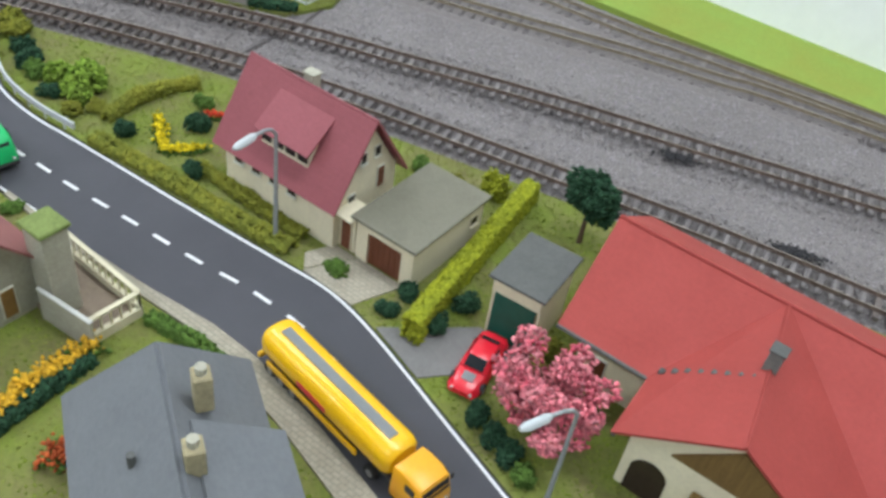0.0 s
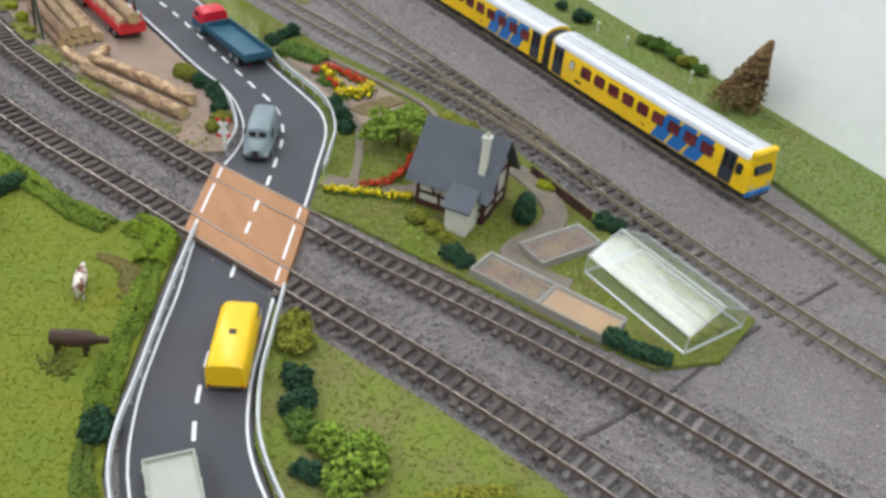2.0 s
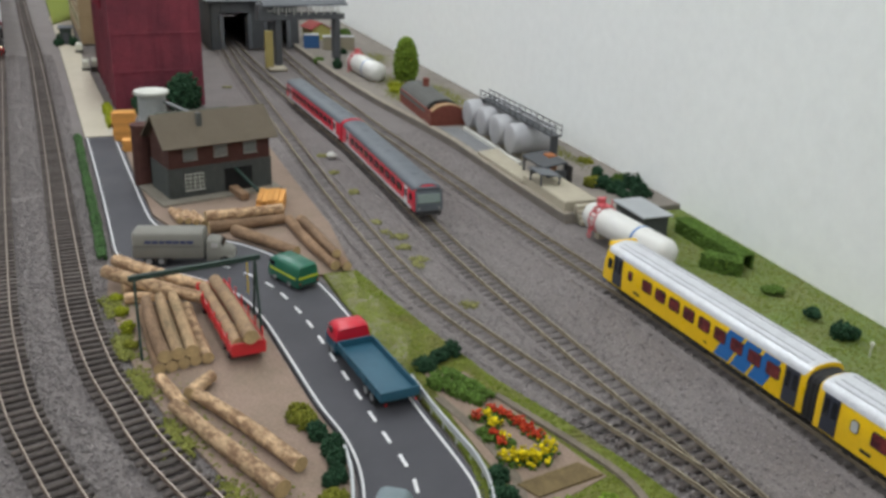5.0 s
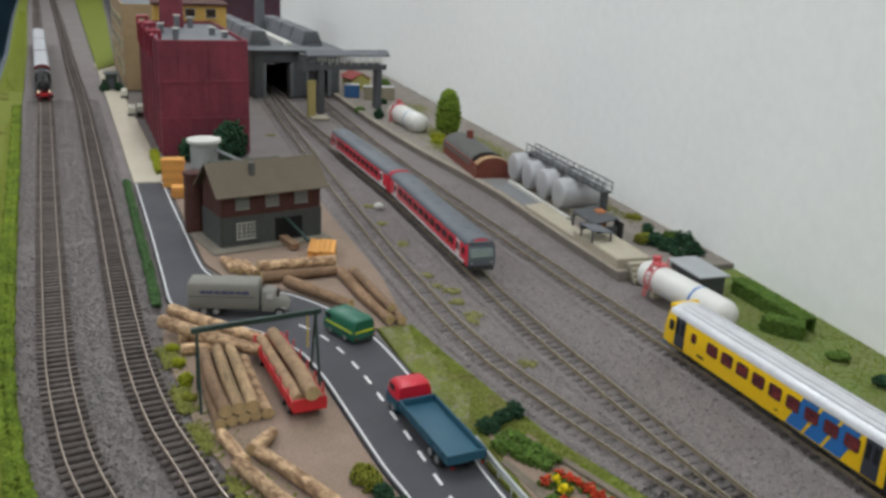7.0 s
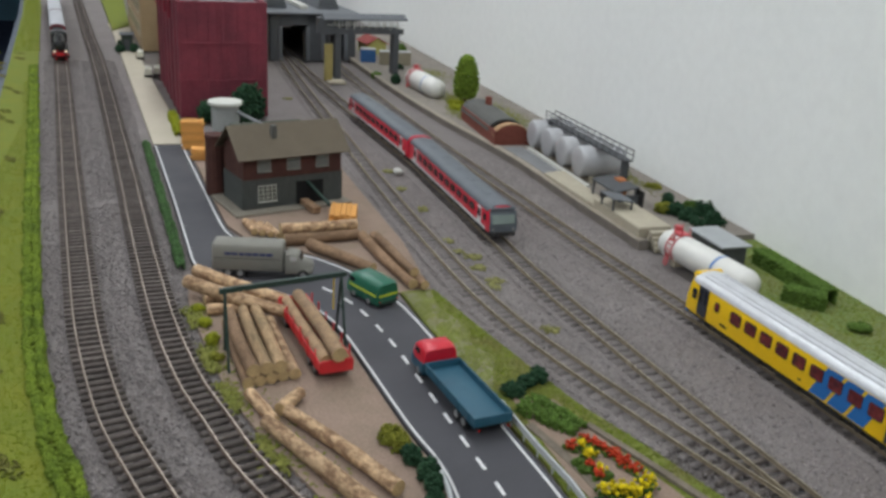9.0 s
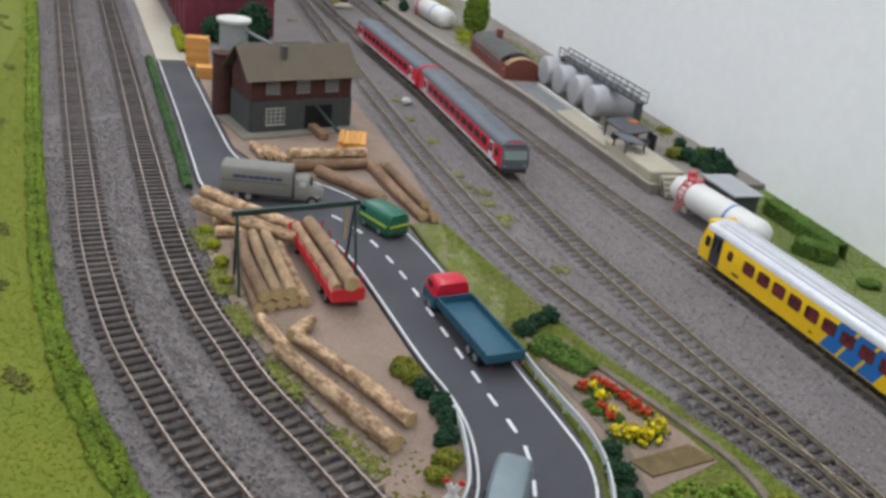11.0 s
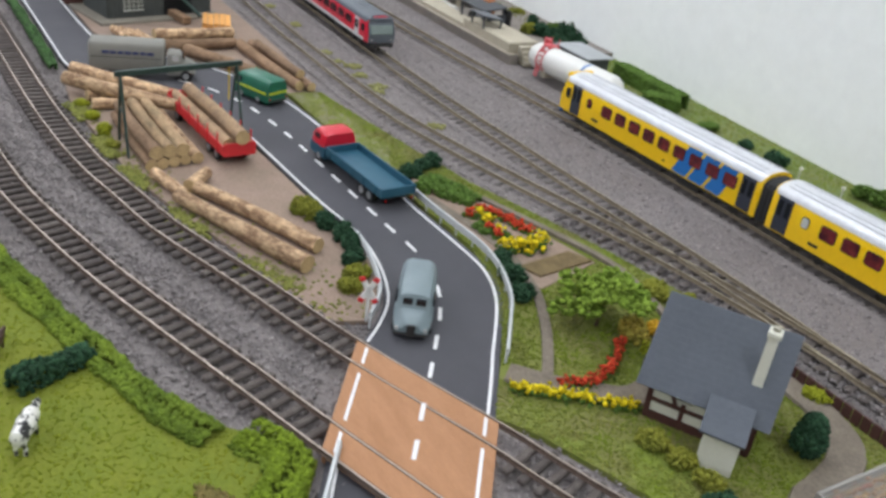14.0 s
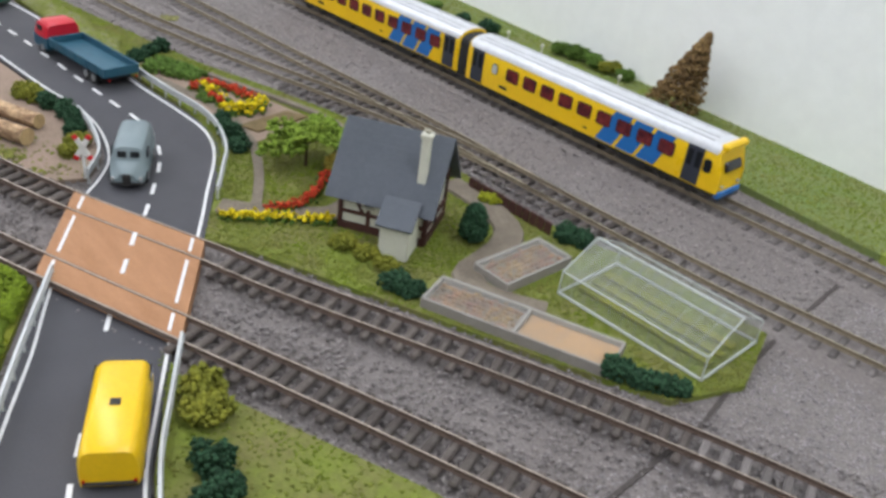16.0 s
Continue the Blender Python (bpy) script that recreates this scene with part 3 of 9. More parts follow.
for sx0, sx1, sy0, sy1, count, grit in ((-1.15, -0.46, 0.2, 0.86, 86000, STONES), (-0.46, 0.15, 0.46, 0.84, 80000, FINE_STONES), (-1.7, -1.15, 0.19, 0.78, 45000, STONES)):
    at = np.c_[stone_rng.uniform(sx0, sx1, count), stone_rng.uniform(sy0, sy1, count), stone_rng.uniform(-0.0042, -0.0032, count)]
    solo("ballast_stones", crumbs("ballast_stones", at, 0.0015 if grit is STONES else 0.0012, grit, stone_rng, TETRA, TETRA_F, 0.8), grit, "grey ballast stones spread over the layout", "gravel", kind="stuff")

# ---- roads ----
SOUTH_N = [(0.45, 0.115), (0.2, 0.197), (0.0, 0.265), (-0.06, 0.285), (-0.106, 0.300), (-0.155, 0.316), (-0.19, 0.325), (-0.215, 0.3275), (-0.245, 0.3255), (-0.322, 0.3205), (-0.425, 0.315), (-0.476, 0.312), (-0.519, 0.317), (-0.558, 0.333), (-0.591, 0.353), (-0.634, 0.380)]
SOUTH_S = [(0.45, 0.06), (0.2, 0.142), (0.0, 0.207), (-0.05, 0.222), (-0.097, 0.237), (-0.146, 0.249), (-0.198, 0.259), (-0.234, 0.260), (-0.288, 0.254), (-0.361, 0.250), (-0.427, 0.249), (-0.46, 0.2455), (-0.504, 0.246), (-0.556, 0.259), (-0.587, 0.275), (-0.650, 0.311), (-0.715, 0.348)]
NORTH_R = [(-0.708, 0.434), (-0.7385, 0.4545), (-0.759, 0.4675), (-0.775, 0.4785), (-0.798, 0.4935), (-0.818, 0.5035), (-0.838, 0.5095), (-0.855, 0.5112), (-0.889, 0.5095), (-0.927, 0.5065), (-0.95, 0.505), (-1.0, 0.503), (-1.107, 0.4955), (-1.177, 0.4855), (-1.235, 0.466), (-1.285, 0.435), (-1.32, 0.398), (-1.345, 0.37), (-1.37, 0.356), (-1.42, 0.349), (-1.55, 0.339), (-1.755, 0.3235)]
NORTH_L = [(-0.789, 0.395), (-0.81, 0.415), (-0.835, 0.431), (-0.878, 0.442), (-0.92, 0.443), (-0.966, 0.436), (-1.05, 0.428), (-1.108, 0.422), (-1.154, 0.412), (-1.195, 0.39), (-1.235, 0.352), (-1.26, 0.325), (-1.29, 0.311), (-1.36, 0.306), (-1.5, 0.298), (-1.755, 0.281)]


def road(name, right, left, label):
    a, b = spline(right, 0.012), spline(left, 0.012)
    outline = [(p.x, p.y) for p in a] + [(p.x, p.y) for p in b[::-1]]
    return slab(name, outline, -0.003, 0.0, ASPHALT, label, "road")


def road_line(side, inset, width, label, lift=0.0004):
    path = beside(spline(side, 0.012), inset)
    f = Form().sweep([p + Vector((0, 0, 0)) for p in path], [(-width / 2, -0.0006), (width / 2, -0.0006), (width / 2, lift), (-width / 2, lift)])
    return solo("road_marking", f, LINE, label, "road marking", kind="structure")


road("road_1", SOUTH_N, SOUTH_S, "dark grey model road with white edge lines")
road("road_2", NORTH_R, NORTH_L, "dark grey model road curving to the sawmill")
road_line(SOUTH_N, 0.0022, 0.0016, "white edge line painted on the road")
road_line([(-0.361, 0.2520), (-0.40, 0.2505), (-0.45, 0.2478), (-0.478, 0.2470), (-0.50, 0.2500), (-0.53, 0.2556), (-0.555, 0.2645), (-0.585, 0.2786), (-0.622, 0.3004), (-0.656, 0.3216), (-0.685, 0.3374), (-0.709, 0.3508)], 0.0, 0.0014, "white edge line painted on the road")
road_line(NORTH_R, 0.0040, 0.0017, "white edge line painted on the road")
road_line(NORTH_L, -0.0025, 0.0015, "white edge line painted on the road")
slab("road_3", [(-1.757, 0.281), (-1.757, 0.3235), (-2.02, 0.306), (-2.66, 0.252), (-3.1, 0.235), (-3.1, 0.18), (-2.965, 0.194)], -0.003, 0.001, SAND, "pale beige loading road beside the main line", "road")

CENTRE = [(0.2, 0.178), (0.0, 0.243), (-0.10, 0.273), (-0.17, 0.29), (-0.232, 0.294), (-0.284, 0.289), (-0.339, 0.285), (-0.39, 0.281), (-0.417, 0.280), (-0.46, 0.2785), (-0.51, 0.2835), (-0.56, 0.301), (-0.61, 0.329), (-0.663, 0.360), (-0.698, 0.384), (-0.721, 0.399), (-0.757, 0.423), (-0.78, 0.438), (-0.805, 0.4535),
          (-0.829, 0.465), (-0.859, 0.473), (-0.885, 0.4735), (-0.913, 0.471), (-0.94, 0.469), (-1.03, 0.463), (-1.1, 0.457), (-1.16, 0.446), (-1.2, 0.43), (-1.235, 0.405), (-1.27, 0.37)]
dash_mesh = Form().box((0, 0, 0), (0.0135, 0.0023, 0.001), 0.0002).mesh("road_dash", LINE)
cent = spline(CENTRE, 0.001)


def dash(x, lift=0.0):
    """A centre dash where the middle line passes x."""
    k = min(range(1, len(cent) - 1), key=lambda j: abs(cent[j].x - x))
    d = cent[k + 1] - cent[k - 1]
    ob = tagged(new("road_dash", dash_mesh), "white painted centre dash on the road", "road marking", "centre dashes of the road", "structure")
    ob.matrix_basis = pose(cent[k].x, cent[k].y, lift, 0, 0, math.degrees(math.atan2(d.y, d.x)))


for k in range(-14, 9):
    if -0.417 + 0.0266 * k > -0.62 or k >= 0:
        dash(-0.417 + 0.0266 * k if k > -2 else -0.444 + 0.0245 * (k + 1))
for x in (0.04, 0.067, -0.663, -0.757, -0.780, -0.805, -0.829, -0.859, -0.885, -0.913, -0.940, -0.970, -0.9995, -1.029, -1.060, -1.090, -1.119, -1.150, -1.178, -1.206, -1.232):
    dash(x)
for x in (-0.721, -0.698):
    dash(x, 0.0056)

# level crossing: three plywood plates between and beside the rails
CROSS_LABEL = "orange plywood level crossing deck over two tracks"
deck = thing("level_crossing", CROSS_LABEL, "level crossing")


def along(line, x):
    k = min(range(len(line)), key=lambda j: abs(line[j].x - x))
    a, b = line[max(0, k - 1)], line[min(len(line) - 1, k + 1)]
    t = (x - a.x) / (b.x - a.x)
    return a.lerp(b, t)


def cross_lerp(s, t):
    """s: across the deck from the meadow side to the garden side, t: along the road from south to north."""
    a, b, c, d = Vector((-0.715, 0.348)), Vector((-0.634, 0.382)), Vector((-0.789, 0.3965)), Vector((-0.708, 0.433))
    return (a.lerp(b, s)).lerp(c.lerp(d, s), t)


def cut(line, off, s):
    """Where a line beside a track meets the deck's edge at s."""
    p, q = cross_lerp(s, -0.3), cross_lerp(s, 1.3)
    d = q - p
    pts = beside(line, off)
    for u, v in zip(pts, pts[1:]):
        fu, fv = d.x * (u.y - p.y) - d.y * (u.x - p.x), d.x * (v.y - p.y) - d.y * (v.x - p.x)
        if fu * fv <= 0 and -1.0 < u.x < -0.5:
            w = u.lerp(v, fu / (fu - fv))
            return (w.x, w.y)


G = GAUGE / 2
for lo, hi in (((L1, -G + 0.0011), (L1, G - 0.0011)), ((L1, G + 0.0011), (L2, -G - 0.0011)), ((L2, -G + 0.0011), (L2, G - 0.0011))):
    q = [cut(*lo, -0.03), cut(*lo, 1.03), cut(*hi, 1.03), cut(*hi, -0.03)]
    part("deck_plate", Form().prism(q, -0.003, 0.0056), DECK, deck)
    for s in (0.055, 0.945):
        (x0, y0), (x1, y1), (x2, y2), (x3, y3) = cut(*lo, s - 0.011), cut(*lo, s + 0.011), cut(*hi, s + 0.011), cut(*hi, s - 0.011)
        e = 0.10
        q = [(x0 + (x3 - x0) * e, y0 + (y3 - y0) * e), (x1 + (x2 - x1) * e, y1 + (y2 - y1) * e), (x2 + (x1 - x2) * e, y2 + (y1 - y2) * e), (x3 + (x0 - x3) * e, y3 + (y0 - y3) * e)]
        part("painted_line", Form().prism(q, 0.005, 0.0060), LINE, deck, "white painted edge line")


def guard_rail(path, label):
    line = spline(path, 0.01)
    own = thing("guard_rail", label, "guard rail")
    f = Form().sweep([p + Vector((0, 0, 0.005)) for p in line], [(-0.0007, -0.0004), (0.0007, -0.0004), (0.0013, 0.001), (0.0006, 0.002), (0.0013, 0.003), (0.0007, 0.0044), (-0.0007, 0.0044)])
    part("beam", f, GREY_RAIL, own)
    post = Form().box((0, 0, 0.003), (0.0012, 0.0012, 0.008), 0.0002).mesh("post", GREY_RAIL)
    for p in line[::2]:
        ob = new("post", post)
        ob.parent, ob.matrix_basis = own, pose(p.x, p.y, 0)


guard_rail([(-0.712, 0.352), (-0.650, 0.314), (-0.587, 0.277), (-0.556, 0.258), (-0.53, 0.247), (-0.504, 0.2425), (-0.465, 0.242), (-0.432, 0.2465)], "low grey guard rail at the meadow's side of the road")
guard_rail([(-0.628, 0.381), (-0.591, 0.3575), (-0.558, 0.337), (-0.519, 0.3205), (-0.476, 0.315), (-0.436, 0.317)], "low grey guard rail on the outer bend of the road")
guard_rail([(-0.972, 0.5072), (-0.934, 0.5088), (-0.898, 0.512), (-0.866, 0.5150), (-0.836, 0.5120), (-0.802, 0.5000), (-0.779, 0.4855), (-0.757, 0.4705), (-0.750, 0.4655)], "low grey guard rail round the bend by the garden")
guard_rail([(-0.805, 0.408), (-0.832, 0.4265), (-0.875, 0.4375), (-0.90, 0.4395)], "short grey guard rail by the warning cross")

# ---- grass, earth and paths ----
GARDEN_PATHS = [([(-0.722, 0.474), (-0.741, 0.488), (-0.758, 0.499), (-0.773, 0.508), (-0.804, 0.523), (-0.827, 0.529), (-0.855, 0.534), (-0.90, 0.530), (-0.95, 0.520)], 0.0075, "narrow trodden garden path"),
                ([(-0.742, 0.462), (-0.726, 0.478), (-0.712, 0.497), (-0.702, 0.515), (-0.706, 0.534), (-0.722, 0.552)], 0.019, "trodden path to the half-timbered house"),
                ([(-0.70, 0.612), (-0.678, 0.613), (-0.655, 0.611), (-0.632, 0.603), (-0.619, 0.586), (-0.612, 0.565), (-0.606, 0.545), (-0.590, 0.538), (-0.572, 0.545), (-0.555, 0.556)], 0.021, "trodden path between the seed beds"),
                ([(-0.94, 0.56), (-0.87, 0.585), (-0.82, 0.598), (-0.77, 0.592), (-0.745, 0.588)], 0.006, "trodden path behind the flower beds")]
BARE_LINES += [(q, w * 0.38) for q, w, _ in GARDEN_PATHS]
BARE_AREAS += [[(-0.992, 0.522), (-0.978, 0.552), (-0.93, 0.561), (-0.888, 0.573), (-0.863, 0.580), (-0.832, 0.588), (-0.812, 0.530), (-0.844, 0.526), (-0.874, 0.523), (-0.92, 0.521)], [(-0.231, 0.3275), (-0.19, 0.3255), (-0.178, 0.359), (-0.214, 0.359)], [(-0.241, 0.340), (-0.2315, 0.3290), (-0.2155, 0.3585), (-0.233, 0.3585)], [(-0.168, 0.3215), (-0.127, 0.3085), (-0.083, 0.361), (-0.094, 0.366), (-0.124, 0.364), (-0.136, 0.352)],
               [(-0.336, 0.240), (-0.271, 0.237), (-0.276, 0.2055), (-0.312, 0.2035), (-0.336, 0.2145)], [(-0.840, 0.531), (-0.825, 0.5385), (-0.833, 0.586), (-0.849, 0.577)], [(-0.603, 0.498), (-0.492, 0.544), (-0.504, 0.571), (-0.615, 0.526)], [(-0.610, 0.549), (-0.578, 0.549), (-0.580, 0.607), (-0.611, 0.607)]]
meadow = [(-6.9, -0.375), (-4.66, -0.184), (-3.3, -0.055), (-2.03, 0.045), (-1.5, 0.07), (-1.1, 0.02), (-0.7, -0.12), (-0.43, -0.15), (-0.43, 0.243), (-0.465, 0.239), (-0.504, 0.2395), (-0.534, 0.244), (-0.556, 0.252), (-0.587, 0.268), (-0.65, 0.304), (-0.712, 0.342), (-0.735, 0.325), (-0.759, 0.297),
          (-0.825, 0.272), (-0.881, 0.251), (-0.955, 0.226), (-1.015, 0.211), (-1.195, 0.186), (-1.505, 0.156), (-2.346, 0.075), (-3.4, -0.015), (-5.0, -0.17), (-6.9, -0.345)]
slab("meadow", meadow, -0.0035, 0.0, MEADOW, "bright yellow-green meadow in front of the main line")
tufts("grass", [(x, y) for x, y in meadow if x > -2.5], 60000, 0.0010, TUFT_MEADOW, "short bright meadow fibres", keep=lambda p: p[:, 1] > 0.035 + 0.1 * np.clip(p[:, 0] + 2.5, 0, 0.6))
tufts("grass", [(-2.6, 0.055), (-4.9, -0.165), (-4.9, -0.19), (-3.3, -0.05), (-2.6, 0.003)], 9000, 0.002, TUFT_MEADOW, "short bright meadow fibres")
gardens = [(-0.425, -0.15), (0.6, -0.2), (0.6, 0.0), (0.2, 0.12), (0.0, 0.19), (-0.108, 0.222), (-0.154, 0.234), (-0.192, 0.241), (-0.222, 0.249), (-0.28, 0.248), (-0.40, 0.2465), (-0.425, 0.2465)]
slab("lawn_1", gardens, -0.0035, 0.0, LAWN, "garden lawn in front of the road")
tufts("grass", gardens, 26000, 0.0010, TUFT, "short garden grass", keep=lambda p: p[:, 1] > 0.08)
pavement_in = [(0.2, 0.12), (0.0, 0.19), (-0.108, 0.222), (-0.154, 0.234), (-0.192, 0.2415), (-0.222, 0.250), (-0.28, 0.2475), (-0.345, 0.246), (-0.41, 0.247)]
pavement_out = [(-0.41, 0.2505), (-0.361, 0.250), (-0.288, 0.254), (-0.234, 0.260), (-0.198, 0.259), (-0.146, 0.249), (-0.097, 0.237), (0.0, 0.207), (0.2, 0.142)]
slab("pavement", pavement_in + pavement_out, -0.003, 0.0016, PAVING, "pale stone pavement with a real kerb along the road", "pavement")
middle = [(-0.640, 0.374), (-0.591, 0.3535), (-0.558, 0.334), (-0.519, 0.318), (-0.476, 0.313), (-0.425, 0.316), (-0.322, 0.3215), (-0.245, 0.3265), (-0.215, 0.3285), (-0.19, 0.326), (-0.155, 0.317), (-0.106, 0.301), (-0.06, 0.286), (0.0, 0.266), (0.2, 0.198), (0.45, 0.117), (0.6, 0.117), (0.6, 0.585),
          (0.25, 0.562), (-0.009, 0.532), (-0.115, 0.515), (-0.215, 0.494), (-0.30, 0.475), (-0.37, 0.46), (-0.43, 0.444), (-0.50, 0.418), (-0.57, 0.388), (-0.61, 0.371)]
slab("lawn_2", middle, -0.0035, -0.0002, LAWN, "rough garden grass between the road and the railway")
tufts("grass", middle, 42000, 0.0010, TUFT, "rough garden grass", keep=lambda p: p[:, 0] < 0.12)
upper = [(-1.19, 0.492), (-1.107, 0.4965), (-1.0, 0.5045), (-0.946, 0.508), (-0.906, 0.513), (-0.87, 0.5135), (-0.838, 0.506), (-0.80, 0.491), (-0.764, 0.472), (-0.712, 0.4365), (-0.69, 0.452), (-0.64, 0.475), (-0.58, 0.503), (-0.52, 0.53), (-0.47, 0.556), (-0.456, 0.6), (-0.475, 0.652), (-0.56, 0.650), (-0.61, 0.634), (-0.70, 0.632),
         (-0.75, 0.630), (-0.83, 0.612), (-0.90, 0.592), (-0.97, 0.568), (-1.04, 0.553), (-1.12, 0.537), (-1.19, 0.525)]
slab("lawn_3", upper, -0.0035, -0.0002, LAWN, "garden grass round the half-timbered house")
strip = [(-1.188, 0.494), (-1.105, 0.4985), (-1.03, 0.505), (-0.995, 0.511), (-1.03, 0.524), (-1.05, 0.534), (-1.075, 0.522), (-1.11, 0.528), (-1.15, 0.517), (-1.187, 0.520)]
slab("lawn_4", strip, -0.0003, 0.0002, mat("pale_verge_grass", (0.185, 0.200, 0.065), 0.95, var=0.25, scale=48, fine=300, bump=0.8, col2=(0.190, 0.172, 0.125), cover=0.49, edge=0.11), "pale green grass verge beside the yard road")
tufts("grass", strip, 6000, 0.0011, mat("pale_verge_fibres", (0.19, 0.215, 0.06), 0.95, island=0.3, bump=0.0, spec=0.1), "patchy pale green verge fibres", keep=lambda p: np.sin(p[:, 0] * 130) + np.sin(p[:, 1] * 310 + p[:, 0] * 90) + 0.7 * np.sin(p[:, 0] * 410) > -0.35)
tufts("grass", upper, 34000, 0.0010, TUFT, "rough garden grass")
yard = [(-0.82, 0.378), (-0.812, 0.41), (-0.835, 0.428), (-0.878, 0.4395), (-0.92, 0.4405), (-0.966, 0.4335), (-1.05, 0.4255), (-1.108, 0.4195), (-1.154, 0.4095), (-1.195, 0.3875), (-1.235, 0.35), (-1.257, 0.3225), (-1.25, 0.305), (-1.2, 0.303), (-1.11, 0.312), (-1.03, 0.324), (-0.97, 0.341), (-0.90, 0.366)]
slab("yard_1", yard, -0.0033, -0.0003, DIRT, "bare brown earth of the timber yard")
tufts("grass", yard, 1400, 0.0013, TUFT_MEADOW, "sparse grass at the timber yard", keep=lambda p: (p[:, 1] < 0.345 + (p[:, 0] + 1.05) * 0.35))
yard2 = [(-1.19, 0.488), (-1.24, 0.469), (-1.29, 0.437), (-1.33, 0.396), (-1.352, 0.37), (-1.40, 0.3525), (-1.75, 0.327), (-1.75, 0.52), (-1.5, 0.525), (-1.32, 0.53), (-1.19, 0.522)]
slab("yard_2", yard2, -0.0033, -0.0003, DIRT, "bare brown earth round the sawmill")
strip = [(-1.26, 0.830), (-1.0, 0.830), (-0.7, 0.814), (-0.482, 0.803), (-0.482, WALL_Y), (-1.26, WALL_Y)]
slab("strip_1", strip, -0.0035, 0.002, DARK_STRIP, "olive grass strip along the wall")
tufts("grass", strip, 14000, 0.0013, TUFT, "olive grass fibres along the wall", z=0.003)
strip2 = [(-0.481, 0.802), (-0.375, 0.805), (-0.2, 0.811), (0.1, 0.83), (0.6, 0.85), (0.6, WALL_Y), (-0.481, WALL_Y)]
slab("strip_2", strip2, -0.0035, 0.003, PALE_GREEN, "smooth pale green strip along the wall")
# the crack between two baseboards
crack = Form().sweep([Vector((x, y, 0)) for x, y in ((-0.440, 0.425), (-0.446, 0.463), (-0.448, 0.493), (-0.45, 0.52), (-0.452, 0.555), (-0.462, 0.60), (-0.470, 0.647), (-0.476, 0.70), (-0.484, 0.773), (-0.486, 0.82))], [(-0.0012, -0.0034), (0.0012, -0.0034), (0.0012, -0.0024), (-0.0012, -0.0024)])
solo("joint", crack, mat("dark_gap", (0.07, 0.06, 0.055), 0.95), "dark crack between two baseboards", "joint", kind="structure")
# garden paths
slab("bed_earth", [(-0.992, 0.522), (-0.978, 0.552), (-0.93, 0.561), (-0.888, 0.573), (-0.863, 0.580), (-0.832, 0.588), (-0.812, 0.530), (-0.844, 0.526), (-0.874, 0.523), (-0.92, 0.521)], -0.002, 0.0004, DIRT, "bare brown earth round the flower beds")
PATH_M = mat("trodden_path", (0.185, 0.155, 0.118), 0.95, var=0.26, scale=60, fine=500, bump=0.5)


def garden_path(points, width, label, lift=0.0009):
    f = Form().sweep([p + Vector((0, 0, 0)) for p in spline(points, 0.008)], [(-width / 2, -0.002), (width / 2, -0.002), (width / 2 * 0.85, lift), (-width / 2 * 0.85, lift)])
    solo("garden_path", f, PATH_M, label, "path", kind="structure")


for k, (q, w, lab) in enumerate(GARDEN_PATHS):
    garden_path(q, w, lab, 0.0009 + 0.0005 * k)

# ---- road vehicles ----
def paint(name, col, rough=0.35):
    return mat(name, col, rough, var=0.06, scale=60, fine=500, bump=0.04, spec=0.5)


TYRE = mat("black_tyre", (0.018, 0.018, 0.018), 0.85)
RIM = mat("grey_rim", (0.25, 0.25, 0.25), 0.5)
DARK_GLASS = mat("dark_window", (0.015, 0.017, 0.02), 0.12, var=0.1, bump=0.0)
CHASSIS = mat("dark_chassis", (0.03, 0.028, 0.027), 0.7)
P_YELLOW = paint("yellow_paint", (0.80, 0.50, 0.005))
P_TANK = paint("tanker_yellow", (0.82, 0.46, 0.005), 0.25)
P_ORANGE = paint("amber_cab_paint", (0.78, 0.36, 0.01))
P_GREEN = paint("bright_green_paint", (0.02, 0.46, 0.13))
P_BED = paint("pale_grey_bed", (0.36, 0.37, 0.31), 0.6)
P_RED = paint("red_paint", (0.62, 0.015, 0.03), 0.25)
P_SALMON = paint("bright_red_trailer_paint", (0.58, 0.022, 0.028), 0.4)
P_CAB_RED = paint("crimson_cab_paint", (0.55, 0.012, 0.03), 0.35)
P_BLUE = paint("petrol_blue_paint", (0.016, 0.088, 0.135), 0.5)
P_GREYBLUE = paint("blue_grey_van_paint", (0.175, 0.225, 0.24), 0.5)
P_OLIVE = paint("grey_tarpaulin", (0.20, 0.195, 0.168), 0.75)
P_BOTTLE = paint("bottle_green_paint", (0.01, 0.12, 0.07), 0.35)
P_STRIPE = paint("lime_stripe", (0.45, 0.52, 0.02), 0.4)
P_GREY = paint("mid_grey_plastic", (0.17, 0.18, 0.18), 0.6)
SILVER = mat("silver_lamp", (0.7, 0.7, 0.68), 0.25, metal=0.4)
BAR = paint("dark_blue_bar", (0.03, 0.04, 0.12), 0.6)
RED_GLASS = paint("red_lamp_glass", (0.5, 0.01, 0.01), 0.2)


def hull(sections, waist=0.4):
    """A rounded body from sections (x, half width below, half width above, bottom, top, rounding)."""
    rings = []
    for x, hb, ht, z0, z1, r in sections:
        zw = z0 + waist * (z1 - z0)
        rings.append([(x, -hb + 0.0006, z0), (x, hb - 0.0006, z0), (x, hb, z0 + 0.001), (x, hb, zw), (x, ht, z1 - r), (x, ht - 0.35 * r, z1 - 0.3 * r), (x, ht - r, z1),
                      (x, -ht + r, z1), (x, -ht + 0.35 * r, z1 - 0.3 * r), (x, -ht, z1 - r), (x, -hb, zw), (x, -hb, z0 + 0.001)])
    return Form().loft(rings)


